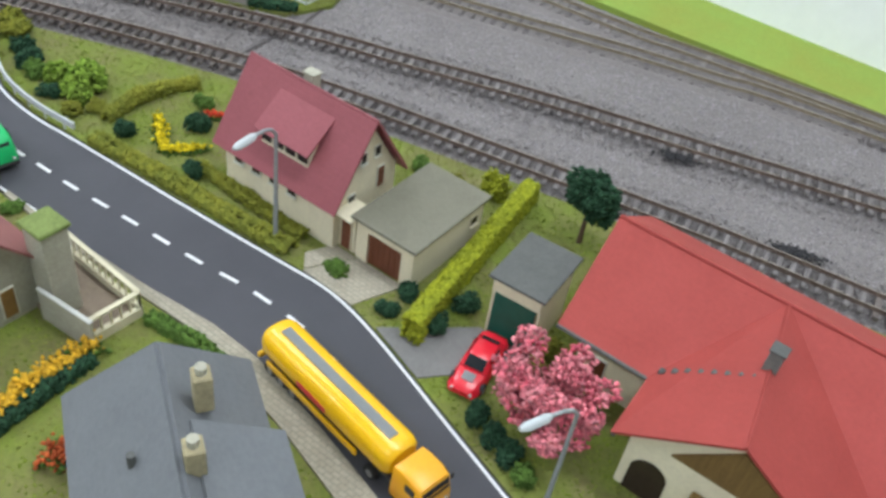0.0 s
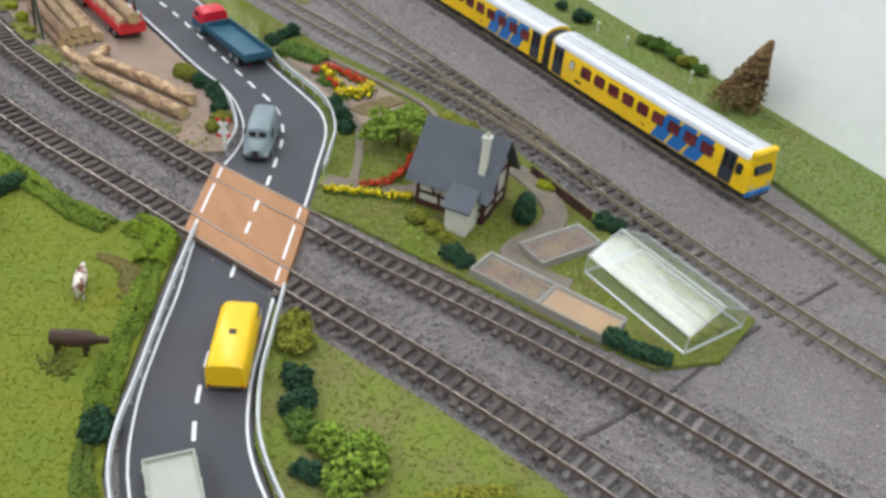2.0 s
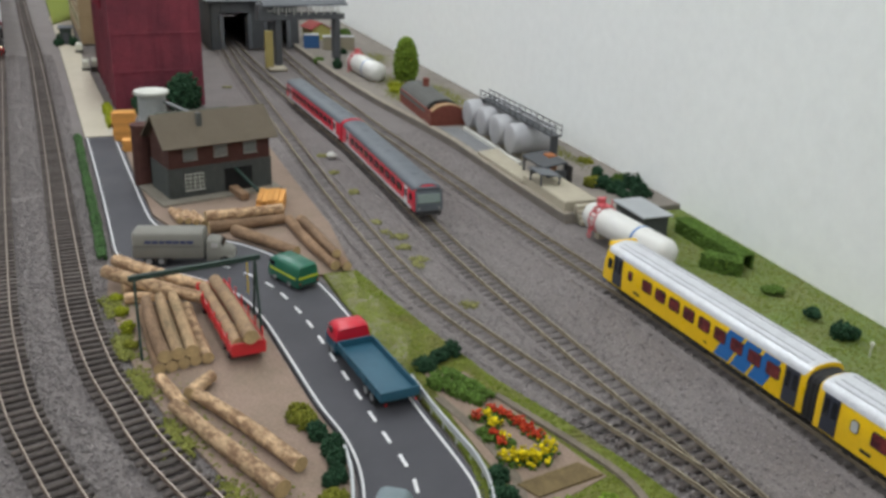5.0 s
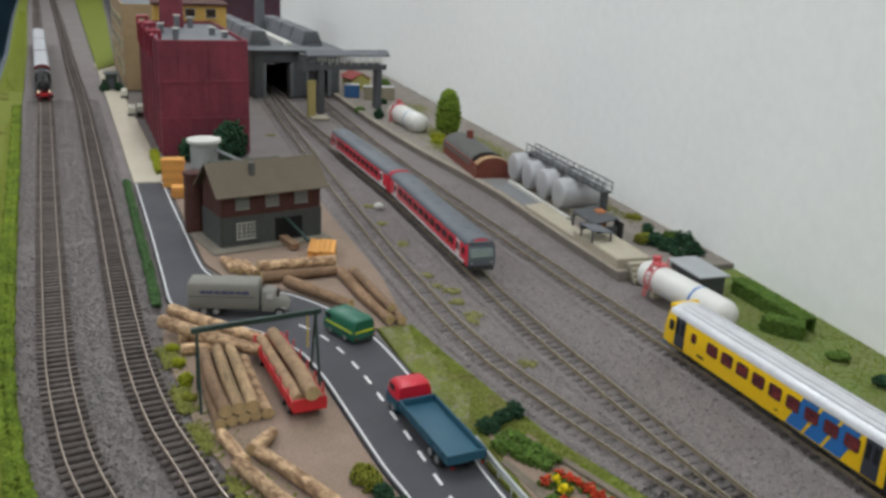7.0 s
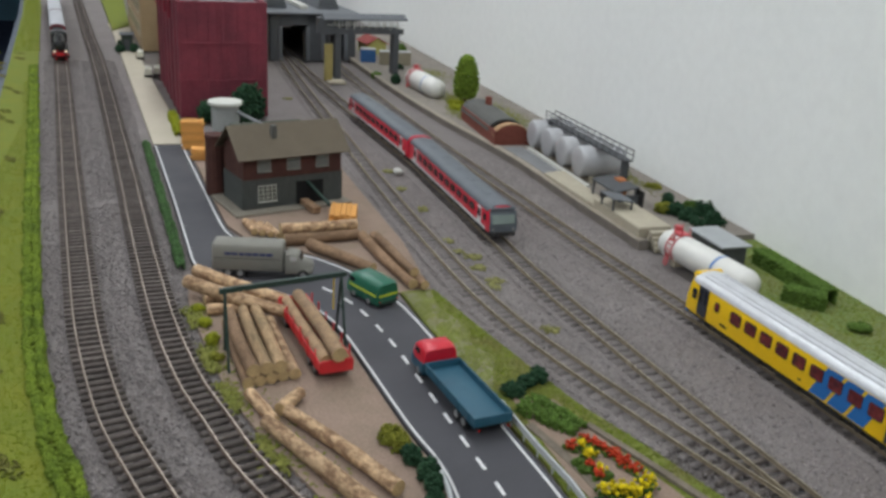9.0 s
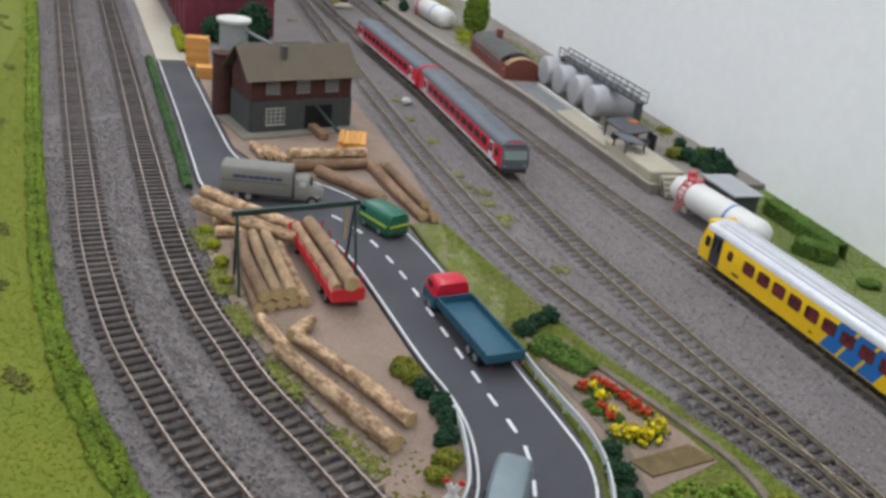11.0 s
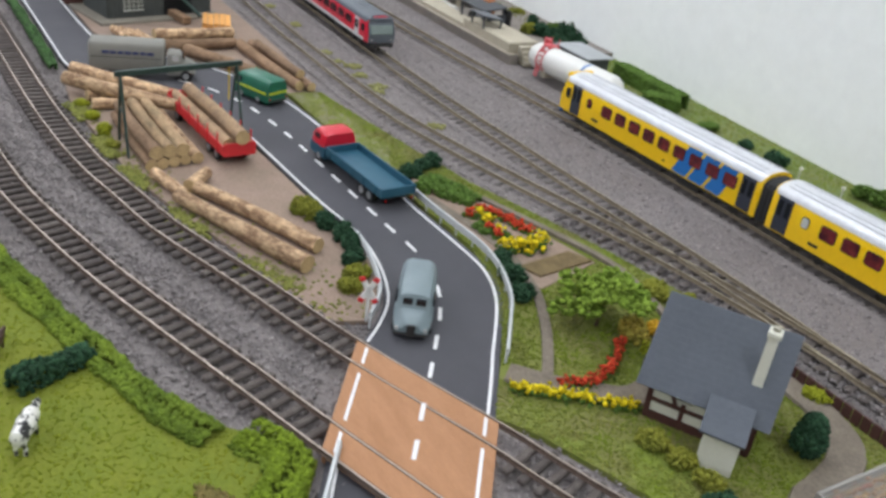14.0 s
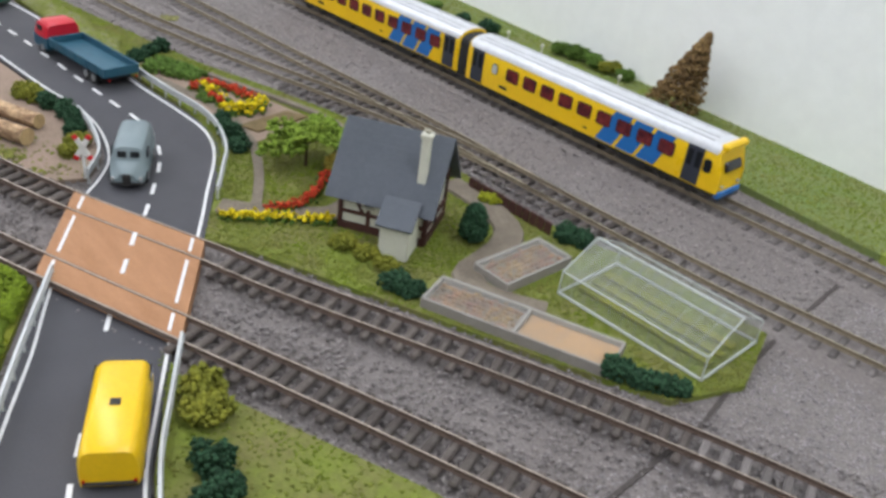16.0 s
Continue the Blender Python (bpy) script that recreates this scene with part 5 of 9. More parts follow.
# ---- trains ----
T_YELLOW = paint("train_yellow", (0.83, 0.52, 0.006), 0.3)
T_SEAM = mat("grey_roof_seam", (0.40, 0.41, 0.43), 0.45, var=0.1)
T_BLUE = paint("train_blue", (0.012, 0.145, 0.43), 0.3)
T_ROOF = mat("silver_grey_roof", (0.62, 0.635, 0.66), 0.34, metal=0.15, var=0.12, scale=60, bump=0.05)
T_RED = paint("train_red", (0.62, 0.012, 0.04), 0.3)
T_DKROOF = mat("slate_grey_roof", (0.10, 0.115, 0.13), 0.55, var=0.08, scale=40, bump=0.05)
T_MAROON = paint("maroon_coach", (0.16, 0.012, 0.018), 0.35)
T_DOOR = paint("slate_door", (0.028, 0.034, 0.05), 0.4)
T_RUBBER = mat("black_rubber", (0.02, 0.02, 0.02), 0.8)
T_SEATWIN = mat("window_with_maroon_seats", (0.19, 0.030, 0.030), 0.12, var=0.4, scale=150, col2=(0.06, 0.014, 0.02), bump=0.0)
T_REDWIN = mat("dark_red_tinted_window", (0.085, 0.010, 0.018), 0.12, var=0.3, scale=200, col2=(0.03, 0.008, 0.012), bump=0.0)
T_PALEWIN = mat("frosted_window", (0.5, 0.52, 0.5), 0.3, bump=0.0)
T_GREYWIN = mat("grey_green_windscreen", (0.20, 0.25, 0.23), 0.12, var=0.1, bump=0.0)
T_WHITE = paint("white_sill_paint", (0.62, 0.62, 0.62), 0.4)


def body_ring(x, w, z0, z1, crown, k=1.0):
    """A carriage's cross-section: straight sides and a curved roof."""
    h = w / 2 * k
    pts = [(x, -h, z0), (x, h, z0), (x, h * 1.02, z0 + 0.45 * (z1 - z0)), (x, h, z1)]
    for j in range(1, 8):
        a = math.pi * j / 8
        pts.append((x, h * math.cos(a) * (1 - 0.02), z1 + crown * math.sin(a) ** 0.8))
    pts.append((x, -h, z1))
    pts.append((x, -h * 1.02, z0 + 0.45 * (z1 - z0)))
    return pts


def roof_form(x0, x1, w, z1, crown):
    rings = []
    for x, k in ((x0, 0.94), (x0 + 0.002, 1.0), (x1 - 0.002, 1.0), (x1, 0.94)):
        ring = [(x, w / 2 * 1.01 * k, z1 - 0.0004)]
        for j in range(1, 12):
            a = math.pi * j / 12
            ring.append((x, w / 2 * 1.01 * math.cos(a) * k, z1 + (crown + 0.0004) * math.sin(a) ** 0.75))
        ring.append((x, -w / 2 * 1.01 * k, z1 - 0.0004))
        rings.append(ring)
    return Form().loft(rings)


def bogie(own, x, wheel_r=0.0052):
    truck = part("bogie", Form().box((x, 0, 0.0085), (0.032, 0.02, 0.004), 0.0008), CHASSIS, own)
    for s in (-1, 1):
        part("side_frame", Form().box((x, s * 0.0105, 0.0075), (0.034, 0.0016, 0.0042), 0.0005), CHASSIS, truck)
        for d in (-0.011, 0.011):
            part("wheel", Form().rod((x + d, s * 0.0075, wheel_r), (x + d, s * 0.0095, wheel_r), wheel_r, n=16), CHASSIS, truck)


def carriage(name, label, m, length, w, z0, z1, crown, paint_m, roof_m, group, front=0):
    """A carriage's shell on two bogies; its origin is at rail height. front: +1 or -1 for the end with a cab."""
    own = thing(name, label, "railway carriage", m, group)
    h = length / 2
    rings = []
    for x in (-h, -h + 0.0015, h - 0.0015, h):
        k = 0.95 if abs(abs(x) - h) < 1e-6 else 1.0
        rings.append(body_ring(x, w, z0, z1, crown, k))
    if front:
        x, inner = front * h, front * (h - 0.010)
        cab = [body_ring(inner, w, z0, z1, crown), [(px + front * (0.0095 if pz < z0 + 0.55 * (z1 - z0) else 0.0055), py * 0.95, pz - (0.001 if pz > z1 else 0)) for px, py, pz in body_ring(inner, w, z0, z1, crown)]]
        rings = [r for r in rings if (r[0][0] - inner) * front < -1e-5]
        rings = rings + cab if front > 0 else cab[::-1] + rings
    body = part("body", Form().loft(rings), paint_m, own, smooth=True)
    part("roof", roof_form(-h + (0.006 if front < 0 else 0.001), h - (0.006 if front > 0 else 0.001), w, z1, crown), roof_m, own, smooth=True)
    part("underframe", Form().box((0, 0, z0 - 0.0022), (length * 0.97, w * 0.8, 0.0042), 0.0005), CHASSIS, own)
    for k in (-0.16, 0.02, 0.2):
        part("equipment_box", Form().box((k * length, 0, z0 - 0.006), (0.026, w * 0.7, 0.006), 0.0008), CHASSIS, own)
    for s in (-1, 1):
        bogie(own, s * length * 0.355)
    return own, body


def rounded_pane(x, y, z, wide, thick, high, r):
    """An upright plate along x with rounded corners."""
    ring = []
    for cx, cz, a0 in ((1, 1, 0), (-1, 1, 90), (-1, -1, 180), (1, -1, 270)):
        for k in range(4):
            a = radians(a0 + 30 * k)
            ring.append((cx * (wide / 2 - r) + r * math.cos(a), cz * (high / 2 - r) + r * math.sin(a)))
    return Form().loft([[(x + u, y + d, z + v) for u, v in ring] for d in (thick / 2, -thick / 2)])


def side_windows(own, w, z, hz, xs, wide, material, s, thick=0.0005):
    for x in xs:
        pane = part("window", rounded_pane(x, s * (w / 2 * 1.018), z, wide, thick * 2, hz, 0.0019), T_RUBBER, own)
        part("pane", rounded_pane(x, s * (w / 2 * 1.018 + thick * 0.7), z, wide - 0.0010, thick, hz - 0.0010, 0.0016), material, pane)


def side_door(own, w, z0, z1, x, s, wide=0.0095):
    door = part("door", Form().box((x, s * w / 2 * 1.02, (z0 + z1) / 2 + 0.0004), (wide, 0.0008, z1 - z0 - 0.001), 0.0003), T_DOOR, own, "slate coloured folding door")
    for d in (-0.25, 0.25):
        part("door_pane", Form().box((x + d * wide, s * (w / 2 * 1.02 + 0.0004), z0 + 0.68 * (z1 - z0)), (wide * 0.32, 0.0005, (z1 - z0) * 0.42), 0.0002), DARK_GLASS, door)


def on_line(line, x, z=RAIL_Z + 0.003):
    a, b = along(line, x - 0.07), along(line, x + 0.07)
    c = (a + b) / 2
    return pose(c.x, c.y, z, 0, 0, math.degrees(math.atan2(b.y - a.y, b.x - a.x)))


def railcar(x, front, group):
    w, z0, z1, crown, length = 0.0325, 0.0095, 0.0375, 0.0070, 0.245 if front < 0 else 0.246
    own, body = carriage("railcar", "yellow diesel railcar with blue slanted stripes and a silver roof", on_line(L5, x), length, w, z0, z1, crown, T_YELLOW, T_ROOF, group, front)
    h = length / 2
    zc = z0 + 0.63 * (z1 - z0)
    door_a, first, w1, door_b = (-h + 0.0235, -h + 0.0425, -h + 0.0670, h - 0.0120) if front < 0 else (-h + 0.0125, -h + 0.0325, -h + 0.0520, h - 0.0225)
    for s in (-1, 1):
        # blue slanted bands under and between the windows
        for k in range(3):
            b = w1 + 0.0186 * (6 + k) - 0.0150
            skew = 0.0132
            y = s * (w / 2 * 1.019)
            q = [(b - 0.0078, y, z0 + 0.0012), (b + 0.0078, y, z0 + 0.0012), (b + 0.0078 + skew, y, z1 - 0.0010), (b - 0.0078 + skew, y, z1 - 0.0010)]
            f = Form()
            f.loft([[(px, py - s * 0.0004, pz) for px, py, pz in q], [(px, py + s * 0.0003, pz) for px, py, pz in q]])
            part("blue_band", f, T_BLUE, body)
        xs = [w1 + 0.0186 * k for k in range(9)]
        side_windows(body, w, zc, 0.0105, xs, 0.0134, T_SEATWIN, s)
        side_windows(body, w, zc, 0.0085, [first], 0.0062, T_SEATWIN if front < 0 else T_PALEWIN, s)
        side_door(body, w, z0, z1, door_a, s, 0.0135)
        side_door(body, w, z0, z1, door_b, s, 0.0135)
        side_windows(body, w, zc, 0.0095, [front * (h - 0.0115)], 0.0062, DARK_GLASS, s)
        part("emblem", Form().box((first + 0.011, s * (w / 2 * 1.02), z0 + 0.0055), (0.0085, 0.0005, 0.0024), 0.0002), T_RUBBER, body)
        part("number_bar", Form().box((w1 + 0.078, s * (w / 2 * 1.02), z0 + 0.0048), (0.0035, 0.0005, 0.0014), 0.0002), T_RUBBER, body)
    if front:
        x = front * (h + 0.0002)
        part("front_window", Form().box((x - front * 0.002, 0, z0 + 0.66 * (z1 - z0)), (0.0032, w * 0.62, 0.0075), 0.0012, turn=Matrix.Rotation(radians(-front * 17), 4, "Y")), DARK_GLASS, body)
        part("front_skirt", Form().box((x - front * 0.001, 0, z0 - 0.001), (0.004, w * 0.9, 0.0048), 0.0008), T_BLUE, own, "blue front skirt")
        for s in (-1, 1):
            part("headlight", Form().rod((x - front * 0.001, s * 0.0105, z0 + 0.0052), (x + front * 0.0008, s * 0.0105, z0 + 0.0052), 0.0011, n=10), SILVER, own)
        part("bumper", Form().box((x + front * 0.0006, 0, z0 - 0.004), (0.0022, w * 0.8, 0.0026), 0.0005), CHASSIS, own)
        for k, y in enumerate((-0.0105, -0.0055, 0.0055, 0.0105)):
            zr = z1 + (crown + 0.0004) * (1 - (y / (w / 2 * 1.01)) ** 2) ** 0.375
            part("roof_seam", Form().box((-front * 0.004, y, zr), (length - 0.020, 0.0009, 0.0008), 0.0002), T_SEAM, own)
        part("brow", Form().box((front * (h - 0.0045), 0, z1 + 0.0045), (0.006, w * 0.86, 0.0056), 0.0015), T_YELLOW, own, "yellow brow over the cab")
    return own


YG = "two-car yellow railcar set"
railcar(-0.959, -1, YG)
railcar(-0.701, 1, YG)
gm = on_line(L5, -0.8302)
gang = Form()
gang.loft([body_ring(x, 0.030 - 0.002 * (k % 2), 0.009, 0.0358, 0.0066) for k, x in enumerate([-0.0055 + 0.0022 * j for j in range(6)])])
solo("gangway_bellows", gang, T_RUBBER, "black rubber bellows between two yellow railcars", "bellows", gm)


def red_unit(x, front, group):
    w, z0, z1, crown, length = 0.0325, 0.011, 0.0325, 0.007, 0.306
    own, body = carriage("red_railcar", "red diesel railcar with a slate grey roof", on_line(L4, x), length, w, z0, z1, crown, T_RED, T_DKROOF, group, front)
    h = length / 2
    zc = z0 + 0.64 * (z1 - z0)
    for s in (-1, 1):
        side_windows(body, w, zc, 0.0085, [-h + 0.053 + 0.0222 * k for k in range(10)], 0.0172, T_REDWIN, s)
        part("sill", Form().box((0, s * (w / 2 * 0.99), z0 + 0.0016), (length * 0.93, 0.0009, 0.0034), 0.0003), T_WHITE, body, "pale grey sill stripe")
        for dx in (-h + 0.03, h - 0.03):
            door = part("door", Form().box((dx, s * w / 2 * 1.02, (z0 + z1) / 2), (0.011, 0.0008, z1 - z0 - 0.002), 0.0003), T_WHITE, body, "pale grey and red door")
            for d in (-0.0026, 0.0026):
                part("door_pane", Form().box((dx + d, s * (w / 2 * 1.02 + 0.0004), zc), (0.004, 0.0005, 0.009), 0.0003), DARK_GLASS, door)
        side_windows(body, w, zc, 0.0085, [front * (h - 0.0135)], 0.007, DARK_GLASS, s)
    x = front * (h + 0.0002)
    part("front_mask", Form().loft([[(x - front * 0.0042 + front * d + front * lean, q * w * 0.475, z) for q, z, lean in ((-1, z0 + 0.0004, 0), (1, z0 + 0.0004, 0), (1, z0 + 0.5 * (z1 - z0), 0), (0.97, z1 + 0.001, -0.0038), (-0.97, z1 + 0.001, -0.0038), (-1, z0 + 0.5 * (z1 - z0), 0))] for d in (0.0, 0.0047)]), T_DKROOF, body, "slate grey cab front")
    part("front_window", Form().box((x - front * 0.0016, 0, z0 + 0.63 * (z1 - z0)), (0.0034, w * 0.80, 0.0100), 0.0006, turn=Matrix.Rotation(radians(-front * 16), 4, "Y")), T_GREYWIN, body)
    part("brow", Form().box((front * (h - 0.006), 0, z1 + 0.003), (0.0068, w * 0.88, 0.004), 0.0012), T_DKROOF, body)
    part("bumper_beam", Form().box((x - front * 0.0004, 0, z0 - 0.0022), (0.004, w * 0.86, 0.0042), 0.0006), CHASSIS, own)
    for s in (-1, 1):
        part("buffer", Form().rod((x, s * 0.0095, z0 - 0.002), (x + front * 0.005, s * 0.0095, z0 - 0.002), 0.0021, n=12), CHASSIS, own)
        part("headlight", Form().rod((x - front * 0.001, s * 0.0115, z0 + 0.0035), (x + front * 0.0007, s * 0.0115, z0 + 0.0035), 0.0011, n=10), SILVER, own)
    for k in range(5):
        part("roof_vent", Form().box((-0.1 + 0.05 * k, 0, z1 + crown + 0.0002), (0.016, 0.008, 0.0012), 0.0004), T_DKROOF, own)
    part("end_hoop", Form().loft([body_ring(-front * h + d, w * 1.03, z0, z1, crown + 0.0012) for d in (-0.0012, 0.0012)]), T_RED, own, "red end hoop over the gangway")
    return own


RG = "two-car red railcar set"
red_unit(-1.441, 1, RG)
red_unit(-1.753, -1, RG)

# steam train waiting on the front main line
BLACK = mat("black_loco_paint", (0.02, 0.021, 0.022), 0.35, var=0.2, scale=80, bump=0.06)
LOCO_GREY = mat("worn_cab_roof", (0.09, 0.095, 0.095), 0.5, var=0.25, scale=80)
LOCO_RED = paint("loco_red", (0.5, 0.015, 0.02), 0.4)
BAND = mat("bright_boiler_band", (0.5, 0.5, 0.5), 0.35, metal=0.6)
COAL = mat("coal", (0.02, 0.02, 0.022), 0.5, var=0.3, scale=300, fine=900, bump=1.0)
LAMP_ON = mat("lit_headlamp", (1.0, 0.85, 0.6), 0.3, var=0, bump=0, emit=1.2)


def steam_loco(m):
    own = thing("steam_locomotive", "black steam locomotive with red wheels and frame", "locomotive", m)
    part("frame", Form().box((-0.012, 0, 0.0125), (0.145, 0.0145, 0.005), 0.0006), LOCO_RED, own, "red main frame")
    boiler = part("boiler", Form().rod((-0.052, 0, 0.0305), (0.062, 0, 0.0305), 0.0108, n=28), BLACK, own, smooth=True)
    part("smokebox_door", Form().lathe((0, 0, 0), [(0.0102, 0), (0.0098, 0.0012), (0.006, 0.003), (0.001, 0.0038)], 24), BLACK, boiler, smooth=True).matrix_basis = pose(0.062, 0, 0.0305, 0, 90, 0)
    for k in range(6):
        part("boiler_band", Form().rod((-0.042 + 0.0185 * k, 0, 0.0305), (-0.0412 + 0.0185 * k, 0, 0.0305), 0.01095, n=28), BAND, boiler)
    part("chimney", Form().lathe((0.054, 0, 0.040), [(0.0034, 0), (0.0026, 0.002), (0.0026, 0.0055), (0.0033, 0.006)], 16), BLACK, boiler)
    for x, r in ((0.030, 0.0052), (0.010, 0.0058), (-0.012, 0.0052), (-0.032, 0.004)):
        part("dome", Form().lathe((x, 0, 0.0385), [(r, 0), (r * 0.98, 0.0026), (r * 0.8, 0.0045), (r * 0.3, 0.0055), (0.0002, 0.0057)], 18), BLACK, boiler, smooth=True)
    for s in (-1, 1):
        part("running_board", Form().box((0.004, s * 0.0128, 0.0195), (0.13, 0.0068, 0.0012), 0.0003), BLACK, own)
        part("deflector", Form().box((0.058, s * 0.0142, 0.0265), (0.018, 0.0007, 0.012), 0.0002), BLACK, own)
        part("cylinder", Form().rod((0.046, s * 0.0128, 0.0095), (0.064, s * 0.0128, 0.0095), 0.0045, n=16), BLACK, own)
        part("coupling_rod", Form().box((-0.006, s * 0.0125, 0.0075), (0.078, 0.0008, 0.0016), 0.0003), RIM, own)
        for x in (-0.045, -0.0265, -0.008, 0.0105, 0.029):
            wheel = part("driving_wheel", Form().rod((x, s * 0.0082, 0.0078), (x, s * 0.0105, 0.0078), 0.0078, n=24), LOCO_RED, own)
            part("tyre", Form().lathe((0, 0, 0), [(0.0066, -0.0014), (0.0081, -0.0014), (0.0081, 0.0014), (0.0066, 0.0014)], 24), RIM, wheel).matrix_basis = pose(x, s * 0.0094, 0.0078, 90, 0, 0)
        part("lamp", Form().rod((0.0735, s * 0.0105, 0.0205), (0.0752, s * 0.0105, 0.0205), 0.0017, n=12), LAMP_ON, own, "small lit headlamp")
        part("buffer", Form().rod((0.073, s * 0.0098, 0.0135), (0.080, s * 0.0098, 0.0135), 0.0026, n=14), BLACK, own)
        part("pilot_wheel", Form().rod((0.062, s * 0.0082, 0.0048), (0.062, s * 0.0102, 0.0048), 0.0048, n=18), LOCO_RED, own)
    part("buffer_beam", Form().box((0.0725, 0, 0.0138), (0.002, 0.030, 0.0062), 0.0005), LOCO_RED, own, "red buffer beam")
    cab = part("cab", Form().box((-0.064, 0, 0.0285), (0.024, 0.031, 0.021), 0.0012), BLACK, own)
    part("cab_roof", roof_form(-0.079, -0.050, 0.0325, 0.0385, 0.0062), LOCO_GREY, cab, smooth=True)
    part("roof_vent", Form().box((-0.0645, 0, 0.0452), (0.013, 0.012, 0.0012), 0.0004), BLACK, cab)
    for s in (-1, 1):
        part("cab_window", Form().box((-0.063, s * 0.0155, 0.0325), (0.009, 0.0006, 0.006), 0.0002), DARK_GLASS, cab)
    return own


def tender(m):
    own = thing("coal_tender", "black coal tender with red frame and heaped coal", "tender", m)
    body = part("tank", hull([(-0.043, 0.0155, 0.015, 0.0145, 0.0315, 0.0015), (-0.042, 0.0158, 0.0152, 0.0145, 0.032, 0.0015), (0.042, 0.0158, 0.0152, 0.0145, 0.032, 0.0015), (0.043, 0.0155, 0.015, 0.0145, 0.0315, 0.0015)]), BLACK, own)
    part("coal_bunker", Form().box((0.004, 0, 0.034), (0.066, 0.024, 0.007), 0.0015), BLACK, body)
    rng = np.random.default_rng(5)
    p = np.c_[rng.uniform(-0.028, 0.036, 700), rng.uniform(-0.0105, 0.0105, 700), rng.uniform(0.0365, 0.040, 700)]
    part("coal", crumbs("coal", p, 0.0014, COAL, rng), None, body, "heaped black coal")
    part("frame", Form().box((0, 0, 0.0115), (0.082, 0.022, 0.0045), 0.0005), LOCO_RED, own, "red tender frame")
    for x in (-0.032, -0.014, 0.014, 0.032):
        for s in (-1, 1):
            part("wheel", Form().rod((x, s * 0.008, 0.0055), (x, s * 0.0102, 0.0055), 0.0055, n=18), LOCO_RED, own)
    return own


def maroon_coach(x):
    w, z0, z1, crown, length = 0.0325, 0.0115, 0.034, 0.0085, 0.285
    own, body = carriage("passenger_coach", "maroon passenger coach with a shiny silver roof", on_line(L1, x), length, w, z0, z1, crown, T_MAROON, T_ROOF, "coaches of the steam train")
    h = length / 2
    for s in (-1, 1):
        side_windows(body, w, z0 + 0.62 * (z1 - z0), 0.0088, [-h + 0.03 + 0.0205 * k for k in range(12)], 0.0125, DARK_GLASS, s)
        part("gold_line", Form().box((0, s * w / 2 * 1.02, z0 + 0.0062), (length * 0.95, 0.0004, 0.0005)), P_STRIPE, body)
    for e in (-1, 1):
        part("end_door", Form().box((e * (h + 0.0001), 0, z0 + 0.011), (0.0008, 0.012, 0.021), 0.0003), CHASSIS, body)


LOCO_X = -2.503
steam_loco(on_line(L1, LOCO_X))
tender(on_line(L1, LOCO_X - 0.127))
for k in range(3):
    maroon_coach(LOCO_X - 0.328 - 0.296 * k)

# ---- buildings ----
def roofing(name, col, row=0.0022, var=0.1):
    """Model roof tiles: fine courses across the slope."""
    m = mat(name, col, 0.7, var=var, scale=35, fine=420, bump=0.15)
    nt = m.node_tree
    bsdf = nt.nodes["Principled BSDF"]
    wave = nt.nodes.new("ShaderNodeTexWave")
    wave.bands_direction, wave.wave_profile = "Y", "SAW"
    wave.inputs["Scale"].default_value = 1 / row / math.tau * 2
    coord = nt.nodes.new("ShaderNodeTexCoord")
    nt.links.new(coord.outputs["Object"], wave.inputs["Vector"])
    relief = nt.nodes.new("ShaderNodeBump")
    relief.inputs["Strength"].default_value, relief.inputs["Distance"].default_value = 0.5, 0.0004
    nt.links.new(wave.outputs["Fac"], relief.inputs["Height"])
    nt.links.new(relief.outputs[0], bsdf.inputs["Normal"])
    return m


R_MAROON = roofing("maroon_roof_tiles", (0.27, 0.075, 0.085))
R_RED = roofing("bright_red_roof_tiles", (0.315, 0.046, 0.036))
R_FADED = roofing("faded_maroon_roof_tiles", (0.27, 0.105, 0.095))
R_GREY = roofing("slate_roof_tiles", (0.142, 0.150, 0.156))
R_SLATE = roofing("dark_slate_roof", (0.085, 0.097, 0.115))
R_BROWN = roofing("brown_roof_tiles", (0.118, 0.094, 0.062))
FLAT_OLIVE = mat("olive_flat_roof", (0.17, 0.162, 0.118), 0.85, var=0.1, scale=50)
FLAT_GREY = mat("grey_flat_roof", (0.100, 0.102, 0.094), 0.85, var=0.14, scale=50)
CREAM = mat("cream_render", (0.66, 0.60, 0.43), 0.85, var=0.08, scale=60, bump=0.15)
STONE_WALL = mat("grey_green_rendered_wall", (0.38, 0.365, 0.285), 0.9, var=0.15, scale=60, bump=0.3)
WHITE_R = mat("white_render", (0.62, 0.62, 0.52), 0.85, var=0.06, scale=60, bump=0.1)
BROWN_DOOR = mat("brown_wooden_door", (0.14, 0.045, 0.02), 0.6, var=0.15, scale=90, stretch=(12, 1, 1))
GREEN_DOOR = mat("dark_green_garage_door", (0.012, 0.085, 0.06), 0.5, var=0.12, scale=90)
DARK_WIN = mat("dark_house_window", (0.03, 0.02, 0.016), 0.2, bump=0.0)
BEAM = mat("dark_red_timber", (0.07, 0.026, 0.02), 0.75, var=0.2, scale=100)
# The next two colours are darkened to include shade on the sawmill's front.
BRICK_W = mat("dark_red_brickwork", (0.078, 0.029, 0.022), 0.85, var=0.25, scale=120, fine=700, bump=0.4)
GREY_WALL = mat("grey_plank_wall", (0.066, 0.073, 0.068), 0.8, var=0.25, scale=80, stretch=(6, 6, 1))
WINE = mat("wine_red_factory_brick", (0.215, 0.034, 0.052), 0.75, var=0.25, scale=22, fine=300, bump=0.4, col2=(0.135, 0.026, 0.04))
